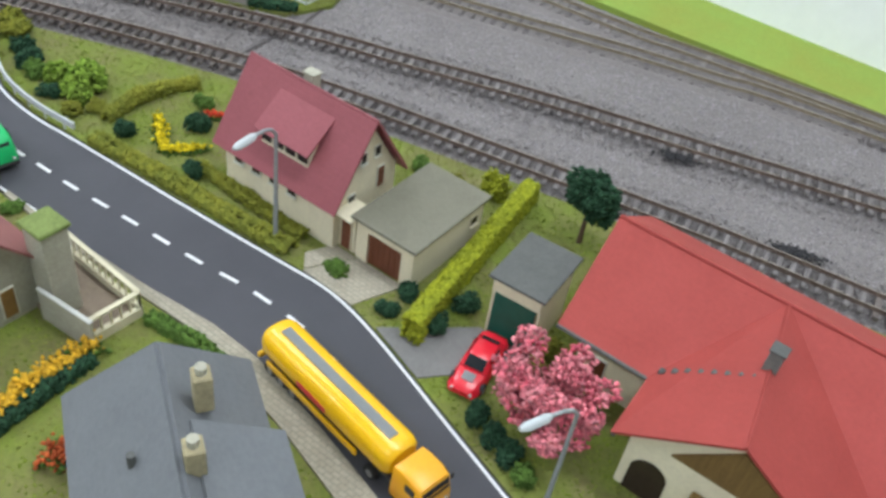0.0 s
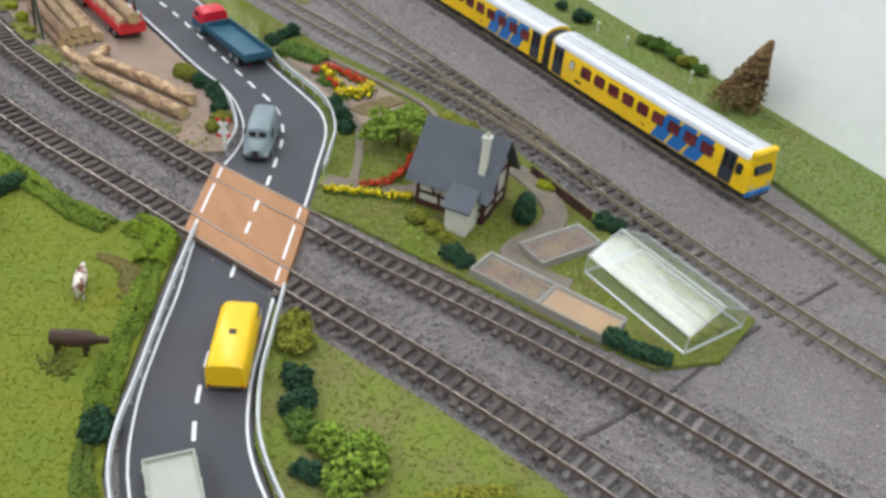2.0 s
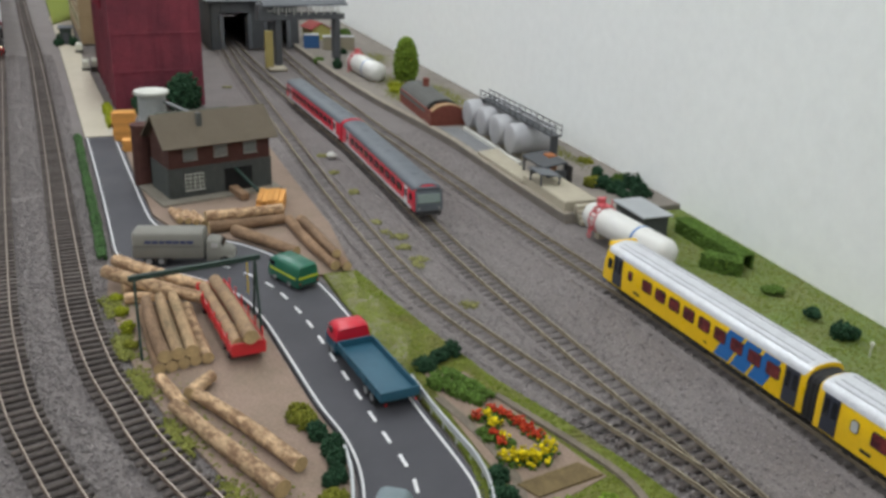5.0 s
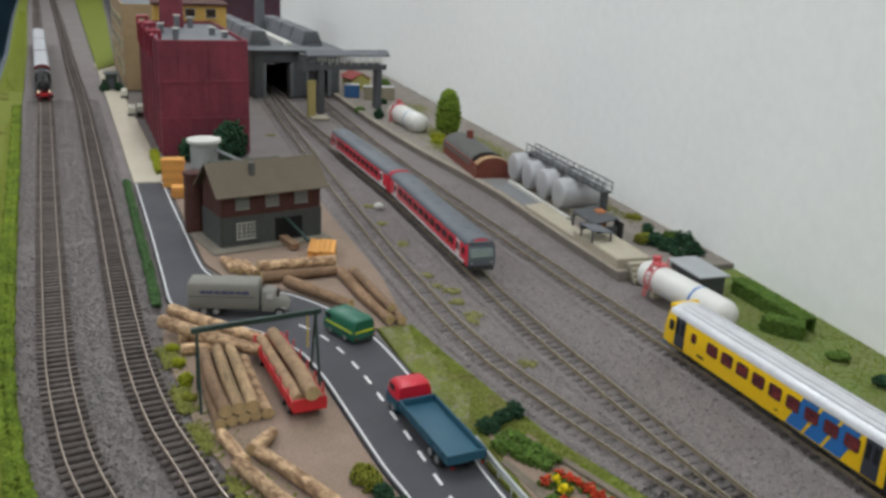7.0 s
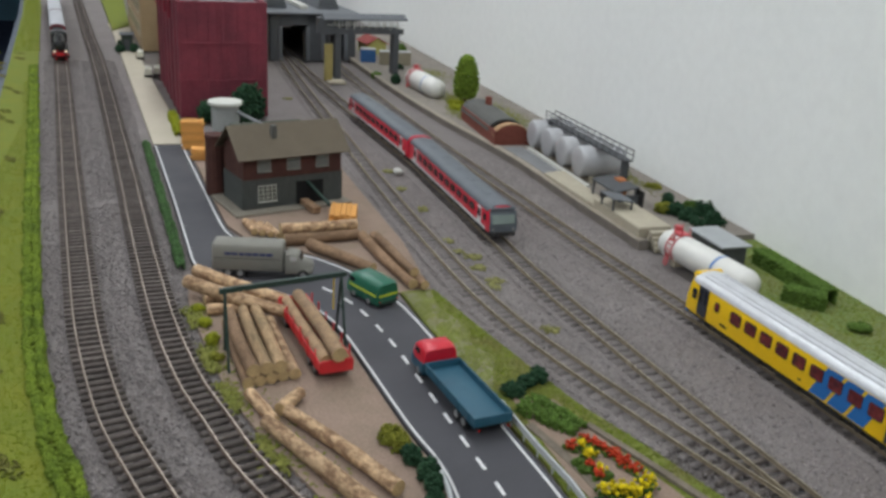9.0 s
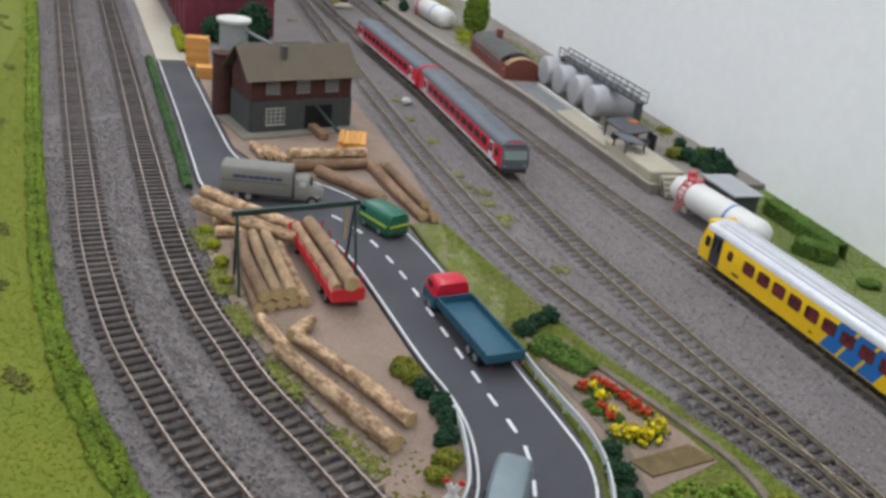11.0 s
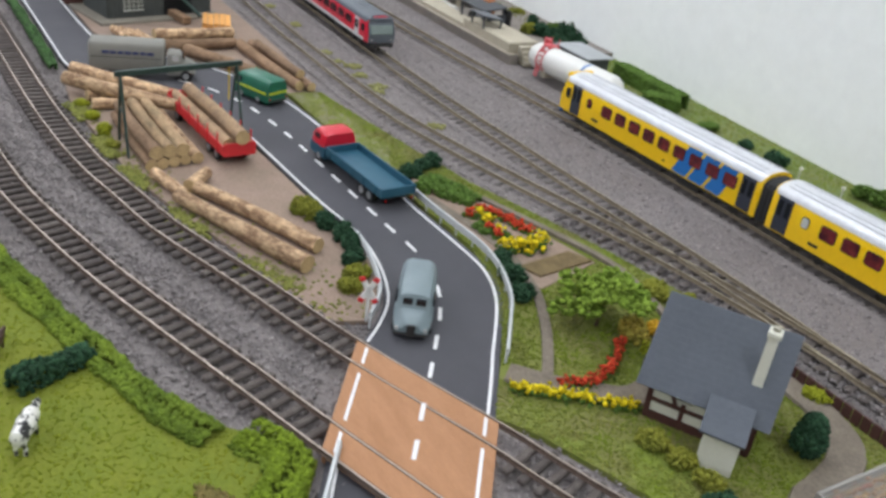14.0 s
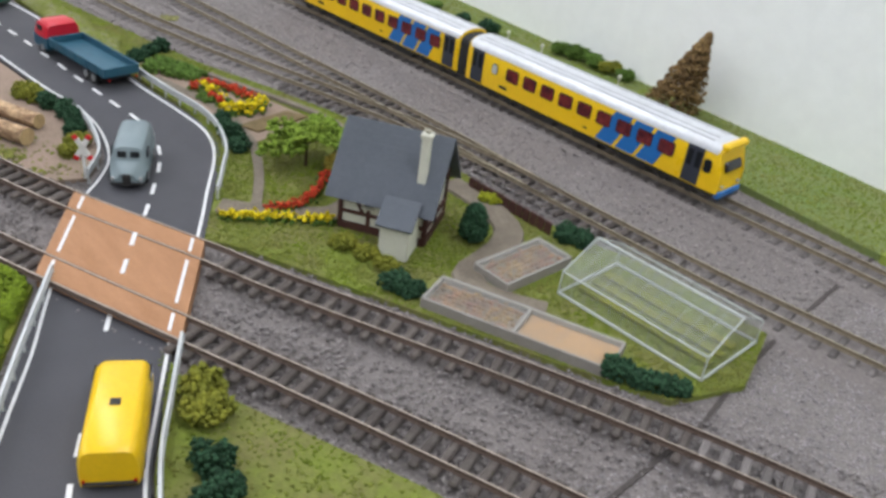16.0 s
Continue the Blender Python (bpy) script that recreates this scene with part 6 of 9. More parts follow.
TAN = mat("tan_factory_wall", (0.34, 0.245, 0.14), 0.85, var=0.14, scale=40)
DK_GREY = mat("dark_grey_shed_wall", (0.075, 0.08, 0.085), 0.75, var=0.12, scale=40)
MID_GREY = mat("grey_shed_roof", (0.13, 0.14, 0.15), 0.7, var=0.1, scale=30)
CONCRETE = mat("beige_concrete", (0.42, 0.38, 0.29), 0.9, var=0.12, scale=50, bump=0.3)
PALE_CONC = mat("pale_concrete", (0.55, 0.55, 0.5), 0.85, var=0.08, scale=50)
TANK_SILVER = mat("dull_silver_tank", (0.44, 0.445, 0.455), 0.6, metal=0.2, var=0.12, scale=50)
TANK_WHITE = mat("white_gas_tank", (0.66, 0.66, 0.62), 0.35, var=0.05, scale=40, bump=0.04)
MOSS = mat("moss_green_slab", (0.17, 0.22, 0.06), 0.9, var=0.2, scale=120)


def roof_slope(x0, x1, y_eave, z_eave, y_ridge, z_ridge, thick=0.0014):
    """One slope of a roof as a slab with thickness."""
    q = [(x0, y_eave, z_eave), (x1, y_eave, z_eave), (x1, y_ridge, z_ridge), (x0, y_ridge, z_ridge)]
    n = (Vector(q[1]) - Vector(q[0])).cross(Vector(q[3]) - Vector(q[0])).normalized()
    if n.z < 0:
        n = -n
    f = Form()
    f.loft([[Vector(p) for p in q], [Vector(p) + n * thick for p in q]])
    return f


def gable_walls(lx, ly, z_eave, z_ridge, wall=0.0016):
    """Four walls with real thickness: two long ones and two with gables; ridge along x."""
    out = []
    for s in (-1, 1):
        out.append(Form().box((0, s * (ly / 2 - wall / 2), z_eave / 2), (lx, wall, z_eave)))
    for s in (-1, 1):
        x0, x1 = s * (lx / 2 - wall), s * lx / 2
        h = ly / 2 - wall
        ring = [(-h, 0), (h, 0), (h, z_eave), (0, z_ridge - (z_ridge - z_eave) * wall / (ly / 2)), (-h, z_eave)]
        out.append(Form().loft([[(x0, y, z) for y, z in ring], [(x1, y, z) for y, z in ring]]))
    return out


def opening(own, name, c, across, high, normal, material, frame_m=None, sill=True):
    """A window or door let into a wall: a frame that stands proud, a pane set back in it."""
    nx, ny = normal
    size = lambda a, d, h: (d if nx else a, d if ny else a, h)
    holder = part(name, Form().box(c, size(across, 0.0016, high), 0.0002), frame_m or WHITE_R, own)
    off = Vector((nx, ny, 0)) * 0.0006
    part("pane" if name == "window" else "panel", Form().box(Vector(c) + off, size(across - 0.0014, 0.0012, high - 0.0014), 0.0001), material, holder)
    if name == "window" and sill:
        part("sill", Form().box(Vector(c) + off * 2 + Vector((0, 0, -high / 2 - 0.0003)), size(across + 0.001, 0.002, 0.0006)), frame_m or WHITE_R, holder)
    return holder


def gable_house(name, label, m, lx, ly, ze, zr, wall_m, roof_m, over=0.005, category="house"):
    own = thing(name, label, category, m)
    for f in gable_walls(lx, ly, ze, zr):
        part("wall", f, wall_m, own)
    slope = (zr - ze) / (ly / 2)
    for s in (-1, 1):
        ye = s * (ly / 2 + over)
        part("roof_slope", roof_slope(-lx / 2 - over, lx / 2 + over, ye, ze - slope * over + 0.0004, 0, zr + 0.0004), roof_m, own)
    part("ridge", Form().rod((-lx / 2 - over, 0, zr + 0.0014), (lx / 2 + over, 0, zr + 0.0014), 0.0009, n=8), roof_m, own)
    return own


# maroon roofed house with garage
house = gable_house("house", "cream house with a steep maroon roof and flat dormer", pose(-0.279, 0.3835, 0), 0.094, 0.058, 0.040, 0.083, CREAM, R_MAROON, 0.0055)
dm = part("dormer", Form().loft([[(x, -0.026, 0.0475), (x, -0.0255, 0.0585), (x, -0.004, 0.0745), (x, -0.004, 0.0475)] for x in (-0.017, 0.022)]), CREAM, house)
part("dormer_roof", roof_slope(-0.020, 0.025, -0.0295, 0.0575, -0.001, 0.0785), R_MAROON, dm)
for k in range(4):
    part("dormer_window", Form().box((-0.0125 + 0.01 * k, -0.0262, 0.053), (0.008, 0.001, 0.006), 0.0002), DARK_WIN, dm)
ch = part("chimney", Form().box((-0.006, 0.006, 0.080), (0.008, 0.007, 0.017), 0.0004), STONE_WALL, house)
part("chimney_cap", Form().box((-0.006, 0.006, 0.0888), (0.0095, 0.0085, 0.0014), 0.0003), STONE_WALL, ch)
for k in range(4):
    opening(house, "window", (-0.034 + 0.0155 * k, -0.0292, 0.027), 0.008, 0.0075, (0, -1), DARK_WIN)
opening(house, "window", (0.0472, -0.005, 0.058), 0.006, 0.008, (1, 0), DARK_WIN)
opening(house, "window", (0.0472, 0.008, 0.058), 0.006, 0.008, (1, 0), DARK_WIN)
opening(house, "door", (0.0472, 0.013, 0.036), 0.007, 0.016, (1, 0), BROWN_DOOR)
opening(house, "window", (0.0472, -0.014, 0.030), 0.007, 0.010, (1, 0), DARK_WIN)
porch = thing("porch", "cream porch with a brown front door between house and garage", "porch", pose(-0.2255, 0.3605, 0))
part("wall", Form().box((0, 0.006, 0.0145), (0.0128, 0.012, 0.029), 0.0004), CREAM, porch)
opening(porch, "door", (0.0, -0.0002, 0.0125), 0.0085, 0.022, (0, -1), BROWN_DOOR, CREAM)
part("canopy", Form().box((0, 0.003, 0.0298), (0.016, 0.02, 0.0014), 0.0003), CREAM, porch)

garage = thing("garage", "cream garage with a brown door and olive flat roof", "garage", pose(-0.1955, 0.396, 0))
for c, size in (((0, 0.0355, 0.0155), (0.044, 0.0016, 0.031)), ((-0.0212, 0, 0.0155), (0.0016, 0.0694, 0.031)), ((0.0212, 0, 0.0155), (0.0016, 0.0694, 0.031)), ((-0.0175, -0.0355, 0.0155), (0.009, 0.0016, 0.031)), ((0.0175, -0.0355, 0.0155), (0.009, 0.0016, 0.031)), ((0, -0.0355, 0.0275), (0.026, 0.0016, 0.007))):
    part("wall", Form().box(c, size), CREAM, garage)
door = part("door", Form().box((0, -0.0345, 0.012), (0.026, 0.0012, 0.024), 0.0002), BROWN_DOOR, garage)
for k in range(6):
    part("door_panel", Form().box((-0.0108 + 0.00432 * k, -0.0353, 0.012), (0.0036, 0.0006, 0.022), 0.0002), BROWN_DOOR, door)
part("roof", Form().box((0, 0, 0.032), (0.050, 0.079, 0.0022), 0.0004), FLAT_OLIVE, garage)
opening(garage, "window", (0.0217, 0.026, 0.019), 0.008, 0.007, (1, 0), DARK_WIN, CREAM)
slab("drive_1", [(-0.231, 0.3275), (-0.19, 0.3255), (-0.178, 0.359), (-0.214, 0.359)], -0.003, 0.0007, PAVING, "pale paved drive to the garage", "drive")
slab("path_1", [(-0.241, 0.340), (-0.2315, 0.3290), (-0.2155, 0.3585), (-0.233, 0.3585)], -0.003, 0.0006, PAVING, "pale paved path to the front door", "path")

shed = thing("shed", "small cream garage with a dark green door and grey roof", "garage", pose(-0.107, 0.3845, 0, 0, 0, 4))
for c, size in (((0, 0.0205, 0.0225), (0.030, 0.0014, 0.045)), ((-0.0143, 0, 0.0225), (0.0014, 0.0396, 0.045)), ((0.0143, 0, 0.0225), (0.0014, 0.0396, 0.045)), ((0, -0.0205, 0.040), (0.030, 0.0014, 0.010))):
    part("wall", Form().box(c, size), CREAM, shed)
part("door", Form().box((0, -0.0202, 0.0175), (0.0258, 0.0012, 0.035), 0.0002), GREEN_DOOR, shed, "dark green up-and-over door")
part("roof", Form().box((0, 0, 0.0462), (0.0355, 0.0485, 0.002), 0.0004), FLAT_GREY, shed)
slab("drive_2", [(-0.168, 0.3215), (-0.127, 0.3085), (-0.083, 0.361), (-0.094, 0.366), (-0.124, 0.364), (-0.136, 0.352)], -0.003, 0.0007, mat("grey_drive", (0.17, 0.165, 0.155), 0.9, var=0.12, scale=50), "grey drive to the small garage", "drive")

# bungalow with a broad red roof and a wing
MID_STONE = mat("sooty_grey_chimney", (0.16, 0.165, 0.15), 0.9, var=0.2, scale=120)
bung = thing("bungalow", "cream bungalow with a broad bright red roof and gabled wing", "house", pose(0, 0, 0))
for f in gable_walls(0.225, 0.100, 0.038, 0.0735):
    for i, p in enumerate(f.v):
        f.v[i] = (p[0] + 0.047, p[1] + 0.421, p[2])
    part("wall", f, CREAM, bung)


def slope4(q, thick=0.0016):
    n = (Vector(q[1]) - Vector(q[0])).cross(Vector(q[2]) - Vector(q[0])).normalized()
    n = -n if n.z < 0 else n
    return Form().loft([[Vector(p) for p in q], [Vector(p) + n * thick for p in q]])


part("roof_slope", slope4([(-0.077, 0.360, 0.040), (-0.022, 0.360, 0.040), (0.0165, 0.421, 0.0755), (-0.082, 0.421, 0.0755)]), R_RED, bung)
part("roof_slope", slope4([(0.0165, 0.421, 0.0755), (0.094, 0.360, 0.040), (0.19, 0.360, 0.040), (0.19, 0.421, 0.0755)]), R_RED, bung)
part("roof_slope", slope4([(-0.082, 0.482, 0.040), (0.19, 0.482, 0.040), (0.19, 0.421, 0.0755), (-0.082, 0.421, 0.0755)]), R_RED, bung)
part("wing_roof", slope4([(-0.020, 0.316, 0.040), (0.035, 0.320, 0.0735), (0.017, 0.421, 0.0757), (-0.022, 0.360, 0.0404)]), R_RED, bung)
part("wing_roof", slope4([(0.035, 0.320, 0.0735), (0.094, 0.316, 0.040), (0.094, 0.360, 0.0404), (0.017, 0.421, 0.0757)]), R_RED, bung)
part("ridge", Form().rod((-0.082, 0.421, 0.0775), (0.19, 0.421, 0.0775), 0.0012, n=8), R_RED, bung)
part("ridge", Form().rod((0.035, 0.320, 0.0752), (0.0172, 0.421, 0.0772), 0.0008, n=8), R_RED, bung)
for x in (-0.012, 0.086):
    part("wing_wall", Form().box((x, 0.348, 0.019), (0.0016, 0.044, 0.038)), CREAM, bung)
front = Form()
front.loft([[(x, y, z) for x, z in ((-0.012, 0.0), (0.086, 0.0), (0.086, 0.0385), (0.036, 0.0685), (-0.012, 0.0385))] for y in (0.3255, 0.327)])
part("wing_wall", front, CREAM, bung)
# No real opening: the shade under the arch is this plate's dark colour.
part("archway", Form().loft([[(0.002 + 0.010 * math.cos(a) if 0 < j < 11 else 0.002 + (0.010 if j == 0 else -0.010), y, 0.0165 + 0.010 * math.sin(a) if 0 < j < 11 else 0.0) for j, a in enumerate([k * math.pi / 11 for k in range(12)])] for y in (0.3247, 0.3262)]), DARK_WIN, bung, "dark plate painting the shade in the arched entrance")
gb = [(0.008, 0.0405), (0.083, 0.0405), (0.036, 0.0672)]
part("gable_board", Form().loft([[(x, y, z) for x, z in gb] for y in (0.3238, 0.3256)]), mat("brown_gable_boards", (0.17, 0.10, 0.03), 0.7, var=0.25, scale=60, stretch=(10, 1, 1)), bung, "brown boarded gable")
part("balcony", Form().box((0.05, 0.3185, 0.024), (0.052, 0.012, 0.007), 0.0004), mat("balcony_boards", (0.20, 0.12, 0.035), 0.7, stretch=(1, 8, 8)), bung, "brown boarded balcony")
opening(bung, "window", (0.05, 0.3245, 0.013), 0.014, 0.010, (0, -1), DARK_WIN)
opening(bung, "door", (-0.052, 0.3705, 0.013), 0.010, 0.022, (0, -1), BROWN_DOOR)
part("gutter", Form().rod((-0.077, 0.3592, 0.0405), (-0.022, 0.3592, 0.0405), 0.0013, n=8), FLAT_GREY, bung)
part("gutter", Form().rod((-0.0212, 0.360, 0.0405), (-0.0192, 0.316, 0.0405), 0.0013, n=8), FLAT_GREY, bung)
for k in range(8):
    t = k / 7
    part("vent_tile", Form().box((-0.018 + 0.040 * t, 0.3632 + 0.003 * t, 0.0462 + 0.0295 * t - 0.0045 * t * t), (0.0034, 0.0034, 0.0042), 0.0008), FLAT_GREY, bung)
c2 = part("chimney", Form().box((0.0255, 0.374, 0.0775), (0.007, 0.007, 0.019), 0.0004), MID_STONE, bung)
part("chimney_cap", Form().box((0.0255, 0.374, 0.0875), (0.0085, 0.0085, 0.0014), 0.0003), FLAT_GREY, c2)

# house with terrace beside the pavement
terr = gable_house("stone_house", "grey rendered house with a faded maroon roof", pose(-0.352, 0.1835, 0), 0.078, 0.060, 0.030, 0.0635, STONE_WALL, R_FADED, 0.0075)
opening(terr, "window", (0.0392, -0.012, 0.030), 0.007, 0.008, (1, 0), DARK_WIN)
opening(terr, "door", (0.0392, 0.006, 0.014), 0.009, 0.020, (1, 0), mat("tan_door", (0.22, 0.12, 0.03), 0.7))
stack = thing("chimney_stack", "tall grey chimney topped with a mossy green slab", "chimney", pose(-0.303, 0.2125, 0))
part("shaft", Form().box((0, 0, 0.030), (0.0165, 0.0155, 0.060), 0.0005), STONE_WALL, stack)
part("cap", Form().box((0, 0, 0.0612), (0.0195, 0.0185, 0.0028), 0.0006), MOSS, stack, "mossy green slab")
screen = thing("screen_wall", "grey garden wall with a white coping", "wall", pose(-0.2955, 0.2025, 0, 0, 0, 4.6))
part("wall", Form().box((0.012, 0, 0.011), (0.040, 0.0016, 0.022)), STONE_WALL, screen)
part("coping", Form().box((0.012, 0, 0.0225), (0.041, 0.0026, 0.0012), 0.0003), PALE_CONC, screen)
FENCE = mat("cream_fence_paint", (0.60, 0.55, 0.38), 0.6, var=0.06)
fence = thing("terrace_fence", "cream railing with uprights round a terrace", "fence")
F1, F2, F3 = Vector((-0.336, 0.2415, 0)), Vector((-0.269, 0.2385, 0)), Vector((-0.270, 0.2085, 0))
for a, b in ((F1, F2), (F2, F3)):
    part("kerb", Form().sweep([a, b], [(-0.0016, 0), (0.0016, 0), (0.0016, 0.0065), (-0.0016, 0.0065)]), FENCE, fence)
    part("top_rail", Form().sweep([a + Vector((0, 0, 0.0165)), b + Vector((0, 0, 0.0165))], [(-0.0014, 0), (0.0014, 0), (0.0014, 0.0016), (-0.0014, 0.0016)]), FENCE, fence)
    n = max(3, int((b - a).length / 0.006))
    for k in range(n + 1):
        p = a.lerp(b, k / n)
        part("upright", Form().box((p.x, p.y, 0.0115), (0.0011, 0.0011, 0.0105)), FENCE, fence)
slab("terrace", [(-0.336, 0.240), (-0.271, 0.237), (-0.276, 0.2055), (-0.312, 0.2035), (-0.336, 0.2145)], -0.003, 0.002, mat("brown_terrace", (0.20, 0.155, 0.11), 0.9, var=0.15, scale=60), "brown paved terrace", "terrace")

# slate roofed house in the front garden
sl = thing("slate_house", "cream house with a grey slate roof and two chimneys", "house", pose(-0.149, 0.166, 0, 0, 0, -32) @ Matrix.Scale(1.13, 4))
for f in gable_walls(0.088, 0.060, 0.036, 0.066):
    part("wall", f, CREAM, sl)
part("roof_slope", slope4([(-0.053, -0.037, 0.032), (0.055, -0.037, 0.032), (0.055, 0, 0.069), (-0.038, 0, 0.069)]), R_GREY, sl)
part("roof_slope", slope4([(-0.053, 0.037, 0.032), (0.055, 0.037, 0.032), (0.055, 0, 0.069), (-0.038, 0, 0.069)]), R_GREY, sl)
part("roof_hip", slope4([(-0.053, -0.037, 0.032), (-0.053, 0.037, 0.032), (-0.038, 0.0005, 0.069), (-0.038, -0.0005, 0.069)]), R_GREY, sl)
part("dormer_roof", slope4([(-0.002, 0.040, 0.047), (0.042, 0.040, 0.047), (0.042, 0.006, 0.0655), (-0.002, 0.006, 0.0655)]), R_GREY, sl)
part("dormer", Form().box((0.02, 0.026, 0.040), (0.040, 0.022, 0.012)), CREAM, sl)
POT = mat("stained_chimney_render", (0.36, 0.31, 0.18), 0.9, var=0.2, scale=120)
for x, y in ((-0.012, 0.0125), (0.018, 0.005)):
    c3 = part("chimney", Form().box((x, y, 0.070), (0.008, 0.007, 0.018), 0.0006), POT, sl)
    part("chimney_pot", Form().rod((x, y, 0.079), (x, y, 0.0825), 0.0022, n=10), STONE_WALL, c3)
part("roof_pipe", Form().rod((0.004, -0.015, 0.052), (0.004, -0.015, 0.062), 0.0016, n=10), FLAT_GREY, sl)
opening(sl, "window", (0.01, 0.0305, 0.018), 0.010, 0.010, (0, 1), DARK_WIN)

# half-timbered house by the seed beds
tim = thing("half_timbered_house", "half-timbered cottage with a dark slate roof", "house", pose(-0.6775, 0.5455, 0, 0, 0, 33.5))
TX, TY, TE, TR = 0.052, 0.044, 0.034, 0.061
for f in gable_walls(TX, TY, TE, TR):
    part("wall", f, WHITE_R, tim)
tslope = (TR - TE) / (TY / 2)
for s in (-1, 1):
    part("roof_slope", roof_slope(-0.0333, 0.0333, s * (TY / 2 + 0.0088), TE - tslope * 0.0088, 0, TR + 0.0006), R_SLATE, tim)
for y in (-1, 1):
    for x in (-1, -0.33, 0.33, 1):
        part("post", Form().box((x * 0.026, y * 0.0222, TE / 2), (0.0024, 0.0012, TE)), BEAM, tim)
    for z in (0.002, 0.012, TE - 0.002):
        part("beam", Form().box((0, y * 0.0222, z), (TX, 0.0011, 0.0024 if z > 0.003 else 0.006)), BEAM, tim)
for x in (-1, 1):
    for yy in (-0.021, 0, 0.021):
        part("post", Form().box((x * 0.0272, yy, TE / 2), (0.0012, 0.0024, TE)), BEAM, tim)
    for z in (0.002, 0.012, TE - 0.002):
        part("beam", Form().box((x * 0.0272, 0, z), (0.0011, TY, 0.0024 if z > 0.003 else 0.006)), BEAM, tim)
for sx in (-1, 1):
    part("brace", Form().box((sx * 0.0175, -0.0223, 0.023), (0.002, 0.0011, 0.022), turn=Matrix.Rotation(radians(sx * 27), 4, "Y")), BEAM, tim)
opening(tim, "window", (-0.0085, -0.0224, 0.022), 0.007, 0.009, (0, -1), DARK_WIN)
part("annex", Form().box((0.0145, -0.0335, 0.011), (0.0175, 0.021, 0.022), 0.0003), WHITE_R, tim, "small white annex")
part("annex_roof", slope4([(0.0035, -0.0465, 0.0205), (0.0255, -0.0465, 0.0205), (0.0245, -0.0265, 0.0298), (0.0022, -0.0265, 0.0298)]), R_SLATE, tim)
c4 = part("chimney", Form().box((0.0205, -0.0172, 0.053), (0.0050, 0.0050, 0.033), 0.0004), WHITE_R, tim, "tall white chimney")
part("chimney_cap", Form().box((0.0205, -0.0172, 0.0685), (0.0066, 0.0066, 0.0034), 0.0006), WHITE_R, c4)
part("chimney_pot", Form().rod((0.0205, -0.0172, 0.0695), (0.0205, -0.0172, 0.072), 0.0019, n=10), STONE_WALL, c4)

# sawmill
MILL_FRAME = mat("weathered_window_frame", (0.28, 0.28, 0.25), 0.8, var=0.12)
mill = thing("sawmill", "two-storey sawmill of dark brick over grey planks", "sawmill", pose(-1.484, 0.426, 0, 0, 0, 105))
MX, MY, ME, MR = 0.122, 0.060, 0.0677, 0.092
for f in gable_walls(MX, MY, ME, MR):
    part("wall", f, BRICK_W, mill)
for s in (-1, 1):
    part("lower_cladding", Form().box((0, s * (MY / 2 + 0.0008), 0.0185), (MX, 0.0014, 0.037)), GREY_WALL, mill)
    part("lower_cladding", Form().box((s * (MX / 2 + 0.0008), 0, 0.0185), (0.0014, MY, 0.037)), GREY_WALL, mill)
mslope = (MR - ME) / (MY / 2)
for s in (-1, 1):
    part("roof_slope", roof_slope(-MX / 2 - 0.008, MX / 2 + 0.008, s * (MY / 2 + 0.008), ME - mslope * 0.008, 0, MR + 0.0006), R_BROWN, mill)
for k in range(3):
    opening(mill, "window", (-0.036 + 0.036 * k, -0.0305, 0.052), 0.016, 0.013, (0, -1), mat("pale_mill_glass", (0.16, 0.17, 0.16), 0.3, bump=0), MILL_FRAME)
w5 = opening(mill, "window", (-0.033, -0.0315, 0.020), 0.022, 0.019, (0, -1), mat("grimy_glass", (0.10, 0.11, 0.09), 0.4), PALE_CONC)
for k in range(3):
    part("glazing_bar", Form().box((-0.0385 + 0.0055 * k, -0.0328, 0.020), (0.0006, 0.0006, 0.018)), PALE_CONC, w5)
    part("glazing_bar", Form().box((-0.033, -0.0328, 0.0152 + 0.0048 * k), (0.021, 0.0006, 0.0006)), PALE_CONC, w5)
# Flat plate; the gateway's inner shade is put into its near-black colour.
part("gateway", Form().box((0.020, -0.0315, 0.015), (0.034, 0.0012, 0.030)), mat("painted_gateway_shade", (0.008, 0.008, 0.008), 0.9), mill, "near-black plate painting the shade inside the saw gateway")
part("conveyor", Form().sweep([Vector((0.016, -0.030, 0.030)), Vector((0.030, -0.065, 0.008))], [(-0.002, -0.001), (0.002, -0.001), (0.002, 0.0012), (-0.002, 0.0012)]), STEEL_GREEN, mill, "sloping green conveyor beam")
part("saw_table", Form().box((0.012, -0.050, 0.005), (0.010, 0.036, 0.008), 0.0006), BARK_DARK, mill)
part("roof_chimney", Form().box((-0.018, -0.015, 0.087), (0.006, 0.006, 0.016), 0.0004), FLAT_GREY, mill)
part("plinth", Form().box((-0.004, -0.004, 0.0008), (MX + 0.022, MY + 0.026, 0.0036), 0.0005), mat("mill_plinth", (0.22, 0.20, 0.16), 0.9, var=0.12), mill)
annex_roof = mat("grey_green_felt_roof", (0.10, 0.105, 0.085), 0.85, var=0.2, scale=60)
ax = thing("mill_annex", "low brick annex with a grey felt roof behind the sawmill", "shed", pose(-1.541, 0.413, 0, 0, 0, 105))
for f in gable_walls(0.082, 0.050, 0.055, 0.080):
    part("wall", f, BRICK_W, ax)
for q in (-1, 1):
    part("roof_slope", roof_slope(-0.045, 0.045, q * 0.028, 0.052, 0, 0.0806), annex_roof, ax)
flue = thing("brick_flue", "dark brick flue tower beside the sawmill", "chimney", pose(-1.516, 0.3505, 0))
